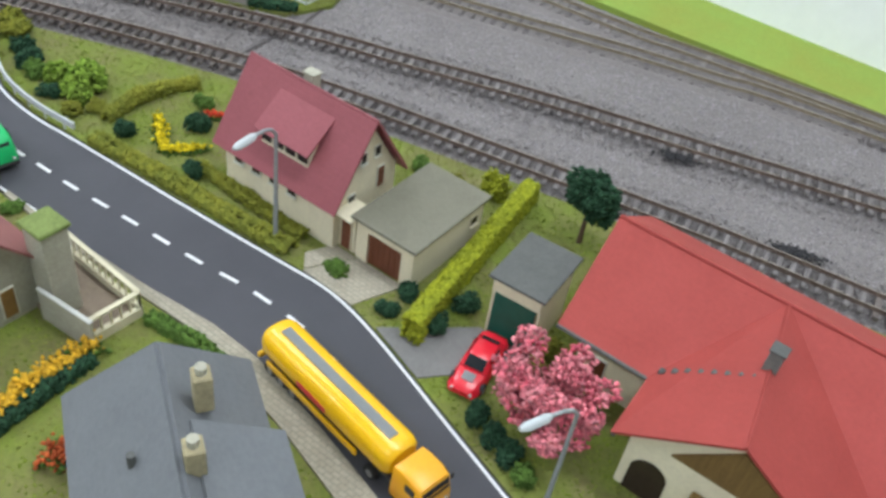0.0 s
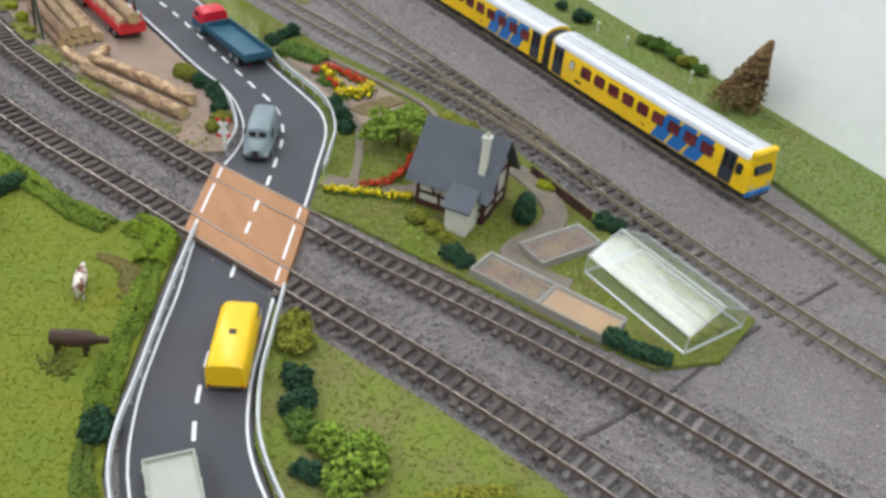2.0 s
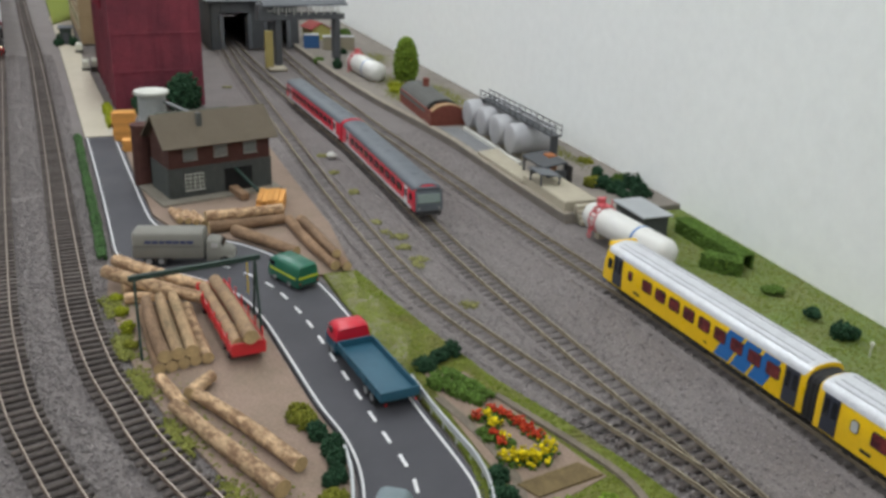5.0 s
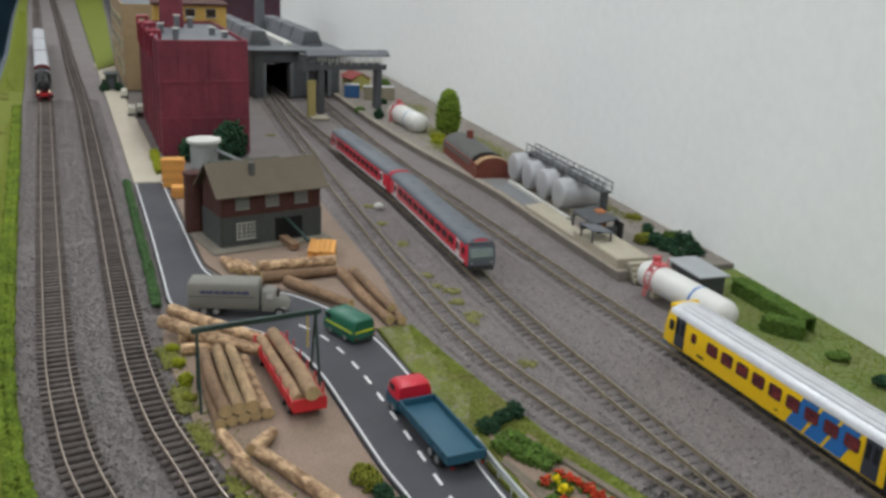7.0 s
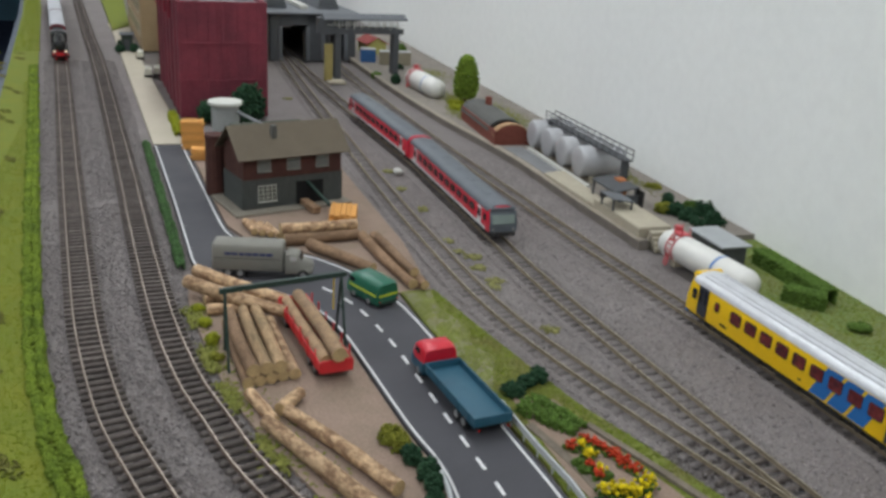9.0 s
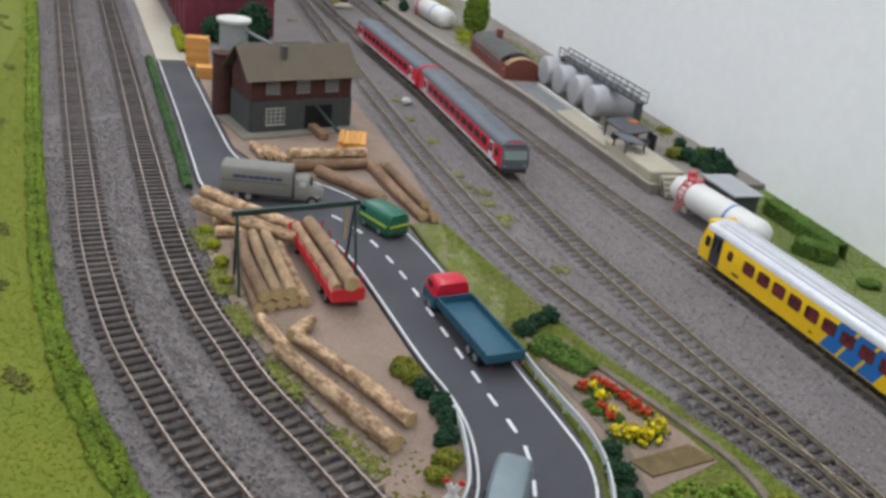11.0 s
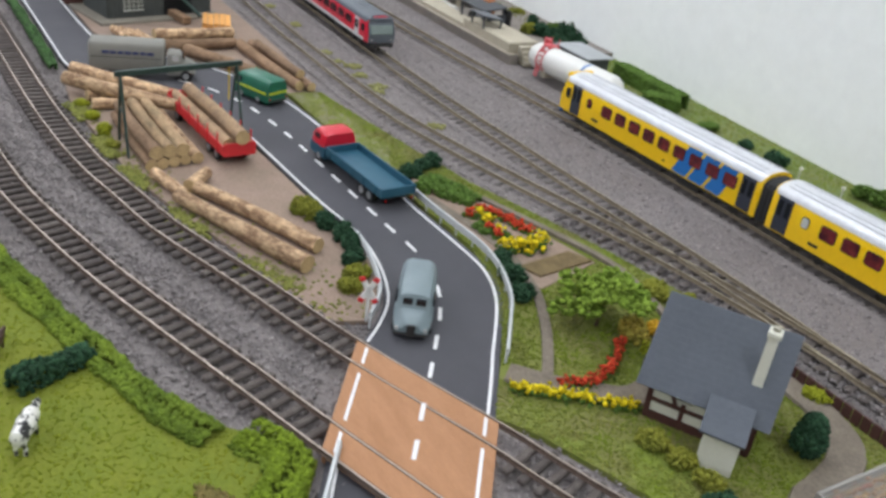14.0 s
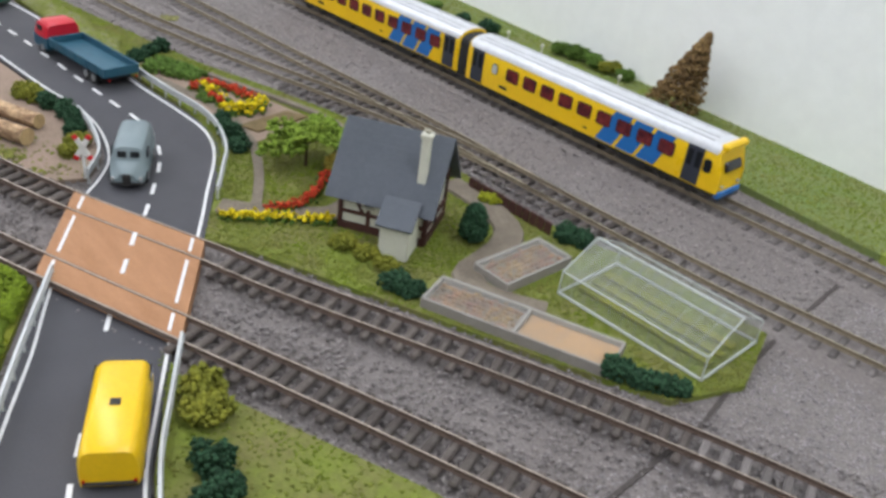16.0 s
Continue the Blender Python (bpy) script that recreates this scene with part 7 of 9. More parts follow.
part("shaft", Form().lathe((0, 0, 0), [(0.0125, 0), (0.0122, 0.03), (0.0115, 0.068), (0.0125, 0.07), (0.0125, 0.073)], 14), BRICK_W, flue)
silo = thing("sawdust_silo", "pale grey round silo with a flat lid", "silo", pose(-1.575, 0.368, 0))
part("drum", Form().lathe((0, 0, 0), [(0.0168, 0), (0.0168, 0.096)], 28), mat("grey_silo", (0.32, 0.33, 0.32), 0.6, var=0.12), silo, smooth=True)
part("lid", Form().lathe((0, 0, 0.096), [(0.0205, 0), (0.021, 0.002), (0.0205, 0.004), (0.004, 0.006)], 28), PALE_CONC, silo, "pale flat lid", True)
part("pipe", Form().rod((0.012, 0.014, 0.088), (0.045, 0.045, 0.078), 0.0022, n=10), P_GREY, silo)

# factory
def factory_block(name, label, corner, lx, ly, h, material, angle=0.0, cols=4, rows=3, category="factory"):
    own = thing(name, label, category, pose(corner[0], corner[1], 0, 0, 0, angle))
    part("wall", Form().box((-lx / 2, ly / 2, h / 2), (lx, ly, h)), material, own)
    part("roof", Form().box((-lx / 2, ly / 2, h - 0.001), (lx - 0.012, ly - 0.012, 0.004)), MID_GREY, own)
    for c, s in (((-lx / 2, 0.002, h + 0.002), (lx, 0.004, 0.008)), ((-lx / 2, ly - 0.002, h + 0.002), (lx, 0.004, 0.008)), ((-0.002, ly / 2, h + 0.002), (0.004, ly - 0.008, 0.008)), ((-lx + 0.002, ly / 2, h + 0.002), (0.004, ly - 0.008, 0.008))):
        part("parapet", Form().box(c, s, 0.0005), material, own)
    for k in range(cols + 1):
        part("pilaster", Form().box((0.0008, ly * k / cols * 0.96 + ly * 0.02, h / 2), (0.0014, 0.005, h)), material, own)
    for k in range(1, rows):
        part("cornice", Form().box((0.0006, ly / 2, h * k / rows), (0.0024, ly, 0.003)), material, own)
    return own


fac = factory_block("factory", "tall wine red brick factory with a flat grey roof", (-1.93, 0.326), 0.36, 0.140, 0.177, WINE, 4, 2)
for x, y, h in ((-0.05, 0.034, 0.018), (-0.16, 0.022, 0.016), (-0.14, 0.105, 0.012), (-0.26, 0.06, 0.022), (-0.27, 0.085, 0.018), (-0.09, 0.118, 0.010)):
    vent = part("roof_vent", Form().box((x, y, 0.178 + h / 2), (0.009, 0.009, h), 0.0008), MID_GREY, fac)
    part("vent_cap", Form().box((x, y, 0.1788 + h), (0.0115, 0.0115, 0.0022), 0.0006), PALE_CONC, vent, "pale vent cap")
PIPE_RED = paint("red_pipe_paint", (0.25, 0.022, 0.04), 0.45)
for k in range(4):
    x, z = -0.06 - 0.075 * k, 0.192 + 0.005 * (k % 2)
    pipe = part("roof_pipe", Form().rod((x, 0.010, 0.176), (x, 0.010, z), 0.0032, n=10), PIPE_RED, fac, "red vent pipe")
    part("pipe_bend", Form().rod((x, 0.011, z - 0.001), (x, -0.008, z - 0.001), 0.0032, n=10), PIPE_RED, pipe)
    part("downpipe", Form().rod((x, -0.006, 0.150), (x, -0.006, z), 0.0024, n=8), PIPE_RED, pipe)
part("pipe_run", Form().rod((-0.02, -0.004, 0.186), (-0.33, -0.004, 0.186), 0.0024, n=8), PIPE_RED, fac)
for k in range(1, 9):
    part("wall_rib", Form().box((0.0012, 0.140 * k / 9, 0.0885), (0.0012, 0.0016, 0.172)), WINE, fac)
for k in range(6):
    part("side_pilaster", Form().box((-0.03 - 0.06 * k, -0.0008, 0.089), (0.008, 0.003, 0.178)), WINE, fac)
tower = thing("factory_tower", "round wine red factory chimney rising from the roof", "chimney", pose(-2.22, 0.36, 0.178))
part("shaft", Form().lathe((0, 0, 0), [(0.022, 0), (0.019, 0.12), (0.021, 0.125)], 20), WINE, tower)
ochre = thing("ochre_hall", "ochre walled factory hall behind the red factory", "factory", pose(-2.42, 0.40, 0))
part("wall", Form().box((0, 0, 0.105), (0.16, 0.14, 0.21)), mat("ochre_wall", (0.5, 0.32, 0.08), 0.8, var=0.1), ochre)
part("roof", Form().box((0, 0, 0.2115), (0.17, 0.15, 0.005), 0.001), BRICK_W, ochre)
for k in range(3):
    opening(ochre, "window", (0.081, -0.04 + 0.04 * k, 0.195), 0.02, 0.018, (1, 0), DARK_WIN, WHITE_R)
tanb = factory_block("warehouse", "tan warehouse beside the loading road", (-2.62, 0.268), 0.5, 0.13, 0.185, TAN, 4, 3, 3, "warehouse")
for k in range(9):
    for z in (0.045, 0.095, 0.145):
        opening(tanb, "window", (-0.035 - 0.052 * k, -0.0006, z), 0.022, 0.024, (0, -1), DARK_WIN, CREAM)
eng = thing("engine_shed", "dark grey engine shed with two rows of roof lanterns", "engine shed", pose(-2.50, 0.540, 0, 0, 0, 4))
EX, EY, EH = 0.62, 0.20, 0.104
for c, q in (((-EX / 2, 0.002, EH / 2), (EX, 0.004, EH)), ((-EX / 2, EY - 0.002, EH / 2), (EX, 0.004, EH)), ((-EX + 0.002, EY / 2, EH / 2), (0.004, EY - 0.008, EH)), ((-0.002, 0.012, EH / 2), (0.004, 0.024, EH)), ((-0.002, 0.105, EH / 2), (0.004, 0.036, EH)), ((-0.002, EY - 0.012, EH / 2), (0.004, 0.024, EH)), ((-0.002, EY / 2, EH - 0.012), (0.004, EY - 0.05, 0.024))):
    part("wall", Form().box(c, q), DK_GREY, eng)
part("roof", Form().box((-EX / 2 - 0.005, EY / 2, EH + 0.002), (EX + 0.03, EY + 0.02, 0.004), 0.001), MID_GREY, eng)
part("ridge_duct", Form().box((-EX / 2 - 0.03, EY / 2 - 0.004, EH + 0.008), (EX - 0.08, 0.018, 0.010), 0.002), PALE_CONC, eng)
for row in (0.030, 0.154):
    for k in range(4):
        x = -0.075 - 0.125 * k
        lantern = part("roof_lantern", Form().loft([[(x - d, row - q, EH + z), (x - 0.118 + d, row - q, EH + z), (x - 0.118 + d, row + q, EH + z), (x - d, row + q, EH + z)] for q, d, z in ((0.026, 0.0, 0.0036), (0.025, 0.0, 0.010), (0.016, 0.007, 0.037))]), MID_GREY, eng, "sloping grey roof lantern")
        part("lantern_end", Form().loft([[(x + d, row - q, EH + z), (x + d, row + q, EH + z)] + [(x + d - 0.0066, row + 0.014, EH + 0.035), (x + d - 0.0066, row - 0.014, EH + 0.035)] for d in (0.0, 0.0016) for q, z in ((0.023, 0.011),)]), DK_GREY, lantern, "darker grey lantern end")
for y in (0.024, 0.087, 0.123, 0.176):
    part("door_pier", Form().box((0.0015, y, 0.038), (0.008, 0.008, 0.076), 0.0006), MID_GREY, eng)
for y in (0.078, 0.132):
    part("door_leaf", Form().box((0.012, y, 0.036), (0.030, 0.0016, 0.070), 0.0003), DK_GREY, eng)
chy = thing("shed_chimney", "grey round chimney on the engine shed", "chimney", pose(-3.0, 0.62, EH + 0.004))
part("shaft", Form().lathe((0, 0, 0), [(0.014, 0), (0.013, 0.11)], 14), MID_GREY, chy)
for x, y, lx, ly, h in ((-3.60, 0.58, 0.5, 0.3, 0.17),):
    far = thing("far_warehouse", "dark wine and grey warehouse at the far end", "warehouse", pose(x, y, 0))
    part("wall", Form().box((0, 0, h / 2), (lx, ly, h)), mat("dusky_brick", (0.08, 0.035, 0.05), 0.8), far)
    part("roof", Form().box((0, 0, h + 0.002), (lx + 0.01, ly + 0.01, 0.004)), MID_GREY, far)

# footbridge over the yard
bridge = thing("footbridge", "dark roofed footbridge over the yard tracks", "bridge")
BA, BB = Vector((-2.294, 0.652, 0)), Vector((-2.304, 0.777, 0))
bd = (BB - BA).normalized()
across = lambda lo, hi, half: [(-half, lo), (half, lo), (half, hi), (-half, hi)]
part("deck", Form().sweep([BA - bd * 0.025, BB + bd * 0.014], across(0.0915, 0.097, 0.016)), DK_GREY, bridge)
part("roof", Form().sweep([BA - bd * 0.032, BB + bd * 0.020], [(-0.021, 0.119), (0.021, 0.119), (0.021, 0.122), (0, 0.131), (-0.021, 0.122)]), MID_GREY, bridge)
for s in (-1, 1):
    side = Vector((-bd.y, bd.x, 0)) * 0.0155 * s
    part("parapet", Form().sweep([BA - bd * 0.025 + side, BB + bd * 0.014 + side], across(0.097, 0.103, 0.0007)), DK_GREY, bridge)
    part("handrail", Form().sweep([BA - bd * 0.025 + side, BB + bd * 0.014 + side], across(0.1095, 0.1105, 0.0006)), PALE_CONC, bridge)
    for k in range(9):
        p = BA.lerp(BB, k / 8) + side
        part("roof_post", Form().box((p.x, p.y, 0.111), (0.002, 0.002, 0.018)), PALE_CONC, bridge)
for p, z0 in ((BA, 0.0), (BB, 0.0075)):
    for d in (-0.009, 0.009):
        part("pier", Form().box((p.x + d, p.y, (z0 + 0.0915) / 2), (0.010, 0.013, 0.0915 - z0), 0.001), DK_GREY, bridge)
part("stair_house", Form().box((BA.x - 0.002, BA.y - 0.026, 0.106), (0.036, 0.030, 0.034), 0.001), DK_GREY, bridge)
part("stair_tower", Form().box((-2.256, 0.627, 0.037), (0.011, 0.016, 0.074), 0.0006), mat("yellowed_stair", (0.34, 0.28, 0.10), 0.8), bridge, "yellowed stair tower")
part("footing", Form().box((-2.245, 0.640, 0.001), (0.040, 0.036, 0.004), 0.0005), CONCRETE, bridge)

# ---- platform and tanks along the wall ----
plat = [(-3.0, 0.735), (-2.48, 0.727), (-2.2, 0.731), (-2.03, 0.738), (-1.875, 0.749), (-1.777, 0.760), (-1.684, 0.770), (-1.592, 0.777), (-1.40, 0.779), (-1.262, 0.783), (-1.262, WALL_Y), (-3.0, WALL_Y)]
slab("platform", plat, -0.0035, 0.0075, mat("dusty_platform_surface", (0.235, 0.21, 0.18), 0.9, var=0.2, scale=30, fine=450, bump=0.4), "dusty grey platform ground along the wall", "platform")
kerb = Form().sweep([Vector((x, y + 0.003, 0.0072)) for x, y in plat[:10]], [(-0.005, 0), (0.005, 0), (0.005, 0.0012), (-0.005, 0.0012)])
solo("platform_edge", kerb, mat("dirty_platform_edge", (0.31, 0.275, 0.22), 0.9, var=0.2, scale=60, bump=0.3), "beige concrete edging of the platform", "kerb", kind="structure")
ramp = thing("loading_ramp", "beige concrete loading ramp with steps", "ramp", pose(0, 0, 0))
part("deck", Form().prism([(-1.515, 0.781), (-1.375, 0.783), (-1.385, 0.806), (-1.525, 0.814)], 0.0074, 0.013), CONCRETE, ramp)
part("block", Form().box((-1.325, 0.806, 0.012), (0.11, 0.042, 0.016), 0.001), CONCRETE, ramp)
for k in range(4):
    part("step", Form().box((-1.262 + 0.004 * k, 0.808, 0.001 + 0.0024 * (3 - k)), (0.0075, 0.026, 0.0048 + 0.0048 * (3 - k)), 0.0004), CONCRETE, ramp)
canopy = thing("loading_canopy", "small dark roofed loading stand on posts", "shelter", pose(-1.392, 0.807, 0.0075))
part("roof", Form().box((0, 0.012, 0.026), (0.060, 0.034, 0.0022), 0.0005, turn=Matrix.Rotation(radians(8), 4, "X")), DK_GREY, canopy)
for x in (-0.026, 0.026):
    for y in (-0.003, 0.026):
        part("post", Form().box((x, y, 0.0125), (0.002, 0.002, 0.026)), DK_GREY, canopy)
part("pump", Form().box((0.008, 0.008, 0.007), (0.018, 0.012, 0.014), 0.001), P_GREY, canopy)
part("hose_reel", Form().rod((-0.015, 0.004, 0.007), (-0.015, 0.012, 0.007), 0.006, n=14), CHASSIS, canopy)
part("back_board", Form().box((0.030, 0.030, 0.013), (0.020, 0.0016, 0.026), 0.0003), CHASSIS, canopy)
part("side_board", Form().box((0.031, 0.014, 0.010), (0.0016, 0.028, 0.020), 0.0003), DK_GREY, canopy)
part("fuel_drum", Form().rod((-0.008, 0.020, 0.0), (-0.008, 0.020, 0.010), 0.0045, n=14), mat("rusty_drum", (0.30, 0.12, 0.05), 0.7, var=0.2), canopy, "rusty drum")
shelf = thing("lean_to", "low lean-to with a pale grey roof", "shelter", pose(-1.345, 0.797, 0.020))
part("roof", Form().box((0, 0, 0.012), (0.034, 0.03, 0.0016), 0.0004, turn=Matrix.Rotation(radians(-10), 4, "X")), MID_GREY, shelf)
for x in (-0.014, 0.014):
    for y in (-0.012, 0.012):
        part("post", Form().box((x, y, 0.0055), (0.0018, 0.0018, 0.0125)), DK_GREY, shelf)

TANKG = "row of storage tanks by the wall"
for k in range(4):
    x = -1.642 + 0.0515 * k
    tk = thing("storage_tank", "dull silver horizontal storage tank with dished ends", "tank", pose(x - 0.006, 0.848, 0.0075), TANKG)
    rings = []
    for y, q in ((-0.033, 0.30), (-0.0325, 0.75), (-0.031, 0.93), (-0.028, 1.0), (0.026, 1.0), (0.031, 0.9), (0.034, 0.6)):
        rings.append([(0.0205 * q * math.cos(a), y, 0.0265 + 0.0205 * q * math.sin(a)) for a in [j * math.tau / 24 for j in range(24)]])
    shell = part("shell", Form().loft(rings), TANK_SILVER, tk, smooth=True)
    part("seam", Form().rod((0, -0.0225, 0.0265), (0, -0.0215, 0.0265), 0.0208, n=24), TANK_SILVER, shell)
    part("manhole", Form().rod((0, 0.01, 0.046), (0, 0.01, 0.050), 0.005, n=12), TANK_SILVER, shell)
    for y in (-0.015, 0.02):
        part("saddle", Form().box((0, y, 0.004), (0.030, 0.006, 0.010), 0.0006), CONCRETE, tk)
cat = thing("tank_walkway", "dark steel walkway with handrails above the tanks", "walkway", pose(-1.526, 0.842, 0.0565))
part("deck", Form().box((0, 0, 0), (0.235, 0.014, 0.0016)), DK_GREY, cat)
for y in (-0.007, 0.007):
    part("top_rail", Form().rod((-0.117, y, 0.013), (0.117, y, 0.013), 0.0009, n=6), DK_GREY, cat)
    part("mid_rail", Form().rod((-0.117, y, 0.007), (0.117, y, 0.007), 0.0006, n=6), DK_GREY, cat)
    for k in range(14):
        part("baluster", Form().rod((-0.117 + 0.018 * k, y, 0), (-0.117 + 0.018 * k, y, 0.013), 0.0007, n=6), DK_GREY, cat)
for x in (-0.112, 0.112):
    part("support", Form().box((x, 0, -0.025), (0.003, 0.010, 0.050)), DK_GREY, cat)
part("valve_box", Form().box((0.128, -0.012, -0.034), (0.016, 0.012, 0.03), 0.001), mat("rusty_orange", (0.38, 0.13, 0.04), 0.7), cat)
slab("tank_apron", [(-1.67, 0.783), (-1.53, 0.787), (-1.46, 0.814), (-1.67, 0.812)], 0.007, 0.0085, mat("grey_apron", (0.20, 0.205, 0.21), 0.85), "grey concrete apron in front of the tanks", "apron")
solo("pipe_kerb", Form().box((-1.553, 0.8155, 0.0105), (0.2, 0.006, 0.005), 0.0006), PALE_CONC, "pale kerb in front of the tanks", "kerb")

BRICK_L = mat("red_brick_shed", (0.20, 0.058, 0.04), 0.85, var=0.2, scale=140, fine=700, bump=0.4)
barn = thing("brick_shed", "low red brick shed with a curved grey roof", "shed", pose(-1.755, 0.804, 0.0075, 0, 0, -3) @ Matrix.Scale(1.12, 4))
for c, s in (((-0.0175, -0.024, 0.010), (0.165, 0.002, 0.020)), ((-0.0175, 0.024, 0.010), (0.165, 0.002, 0.020)), ((-0.099, 0, 0.010), (0.002, 0.046, 0.020))):
    part("wall", Form().box(c, s), BRICK_L, barn)
end = [(0.024 * math.cos(a), 0.012 + 0.016 * math.sin(a)) for a in [j * math.pi / 10 for j in range(11)]]
part("gable", Form().loft([[(x, y, z) for y, z in [(0.024, 0.0)] + end + [(-0.024, 0.0)]] for x in (0.060, 0.063)]), BRICK_L, barn)
part("roof", Form().loft([[(x, y * q, z * q2) for q, q2 in ((1.08, 1.1),) for y, z in end] + [(x, y * 1.0, z) for y, z in end[::-1]] for x in (-0.102, 0.036)]), FLAT_GREY, barn, "curved grey roof")
part("end_canopy", Form().loft([[(x, y * 1.05, z + 0.001) for y, z in end] + [(x, y * 0.97, z) for y, z in end[::-1]] for x in (0.050, 0.063)]), mat("tan_board", (0.4, 0.25, 0.13), 0.8), barn)
part("chimney", Form().box((-0.060, 0.004, 0.034), (0.008, 0.008, 0.016), 0.0005), BRICK_L, barn)


def gas_tank(x, y, length, r, angle, label):
    own = thing("gas_tank", label, "gas tank", pose(x, y, 0.003, 0, 0, angle))
    h = length / 2
    rings = []
    for t, q in ((-h, 0.25), (-h + 0.12 * r, 0.55), (-h + 0.35 * r, 0.85), (-h + 0.7 * r, 1.0), (h - 0.7 * r, 1.0), (h - 0.35 * r, 0.85), (h - 0.12 * r, 0.55), (h, 0.25)):
        rings.append([(t, r * q * math.cos(a), r * 1.15 + r * q * math.sin(a)) for a in [j * math.tau / 24 for j in range(24)]])
    shell = part("shell", Form().loft(rings), TANK_WHITE, own, smooth=True)
    part("blue_ring", Form().rod((h * 0.30, 0, r * 1.15), (h * 0.34, 0, r * 1.15), r * 1.012, n=24), T_BLUE, shell, "thin blue ring")
    red = paint("red_ladder", (0.55, 0.09, 0.10), 0.5)
    hoop = part("platform_hoop", Form().rod((-h * 0.70, 0, r * 1.15), (-h * 0.685, 0, r * 1.15), r * 1.06, n=24).rod((-h * 0.56, 0, r * 1.15), (-h * 0.545, 0, r * 1.15), r * 1.06, n=24), red, own, "red double hoop with ladder")
    for k in range(9):
        a = math.pi * k / 8
        part("hoop_rung", Form().rod((-h * 0.69, r * 1.05 * math.cos(a), r * 1.15 + r * 1.05 * math.sin(a)), (-h * 0.55, r * 1.05 * math.cos(a), r * 1.15 + r * 1.05 * math.sin(a)), 0.0006, n=6), red, hoop)
    for s in (-1, 1):
        part("ladder_rail", Form().rod((-h * 0.63 + s * 0.002, -r * 1.12, 0), (-h * 0.63 + s * 0.002, -r * 0.7, r * 2.2), 0.0008, n=6), red, hoop)
        part("saddle", Form().box((s * h * 0.55, 0, r * 0.2), (0.008, r * 1.5, r * 0.55), 0.0008), CONCRETE, own)
    for k in range(6):
        part("rung", Form().rod((-h * 0.63 - 0.002, -r * (1.12 - 0.07 * k), r * 0.36 * k), (-h * 0.63 + 0.002, -r * (1.12 - 0.07 * k), r * 0.36 * k), 0.0006, n=6), red, hoop)
    part("top_platform", Form().box((-h * 0.63, 0, r * 2.2), (0.014, 0.012, 0.001)), red, own)
    for x in (-0.006, 0.006):
        for y in (-0.005, 0.005):
            part("rail_post", Form().box((-h * 0.63 + x, y, r * 2.2 + 0.004), (0.0008, 0.0008, 0.008)), red, own)
    part("valve", Form().rod((-h * 0.8, 0.004, r * 2.05), (-h * 0.8, 0.004, r * 2.5), 0.0042, n=12), red, own, "red valve dome")


gas_tank(-1.163, 0.801, 0.138, 0.0148, 5, "white gas tank with red ladder hoop beside the platform")
gas_tank(-2.105, 0.787, 0.15, 0.0185, 4, "white gas tank with red ladder hoop by the far trees")
annex = thing("flat_shed", "low shed with a pale grey flat roof by the wall", "shed", pose(-1.212, 0.848, 0.002))
part("wall", Form().box((0, 0, 0.012), (0.056, 0.030, 0.024)), GREY_WALL, annex)
part("roof", Form().box((0, 0, 0.0248), (0.064, 0.037, 0.002), 0.0004), mat("pale_flat_roof", (0.35, 0.37, 0.375), 0.7, var=0.08), annex)
PALE_ROOF = mat("pale_container_roof", (0.36, 0.37, 0.35), 0.7, var=0.12)
for colour, paint_c, x, y, length in (("blue", (0.03, 0.12, 0.3), -2.462, 0.758, 0.034), ("beige", (0.27, 0.24, 0.17), -2.425, 0.812, 0.070)):
    c = thing("container", colour + " freight container with ribbed sides and a pale roof", "container", pose(x, y, 0.0075, 0, 0, 80))
    pm = paint("container_paint_" + colour, paint_c, 0.6)
    part("box", Form().box((0, 0, 0.014), (length, 0.029, 0.028), 0.0006), pm, c)
    part("roof", Form().box((0, 0, 0.0286), (length + 0.001, 0.030, 0.0014), 0.0004), PALE_ROOF, c)
    for j in range(int(length / 0.008)):
        for q in (-1, 1):
            part("rib", Form().box((-length / 2 + 0.005 + 0.008 * j, q * 0.0146, 0.014), (0.003, 0.001, 0.025)), pm, c)
cabin = thing("yard_cabin", "pale yellow cabin with a red pitched roof", "shed", pose(-2.60, 0.800, 0.0075, 0, 0, 8))
for f in gable_walls(0.07, 0.045, 0.026, 0.038):
    part("wall", f, mat("pale_yellow_boards", (0.42, 0.40, 0.12), 0.8, var=0.15), cabin)
for q in (-1, 1):
    part("roof_slope", roof_slope(-0.04, 0.04, q * 0.027, 0.0236, 0, 0.0386), R_RED, cabin)
bush(-2.188, 0.752, 0.014, 0.022, F_DARK, "dark green shrub by the footbridge", z=0.0075)
bush(-2.285, 0.735, 0.012, 0.016, F_MID, "mid green shrub by the footbridge", z=0.0)
for x, y in ((-2.289, 0.279), (-2.301, 0.296), (-2.505, 0.264)):
    c = thing("crate_pallet", "white strapped crates on a dark pallet", "crate", pose(x - 0.012, y, 0.001), "crates on the loading road")
    part("pallet", Form().box((0, 0, 0.002), (0.040, 0.015, 0.004), 0.0004), CHASSIS, c)
    for d in (-0.0095, 0.0095):
        crate = part("crate", Form().box((d, 0, 0.0105), (0.017, 0.013, 0.012), 0.0006), WHITE_R, c)
        part("strap", Form().box((d, 0, 0.0106), (0.0018, 0.0134, 0.0124)), P_GREY, crate)
hut = thing("track_hut", "small dark green hut with a grey roof beside the loading road", "hut", pose(-2.635, 0.236, 0))
part("wall", Form().box((0, 0, 0.018), (0.036, 0.024, 0.036)), mat("dark_green_boards", (0.035, 0.05, 0.04), 0.8, var=0.2, scale=60), hut)
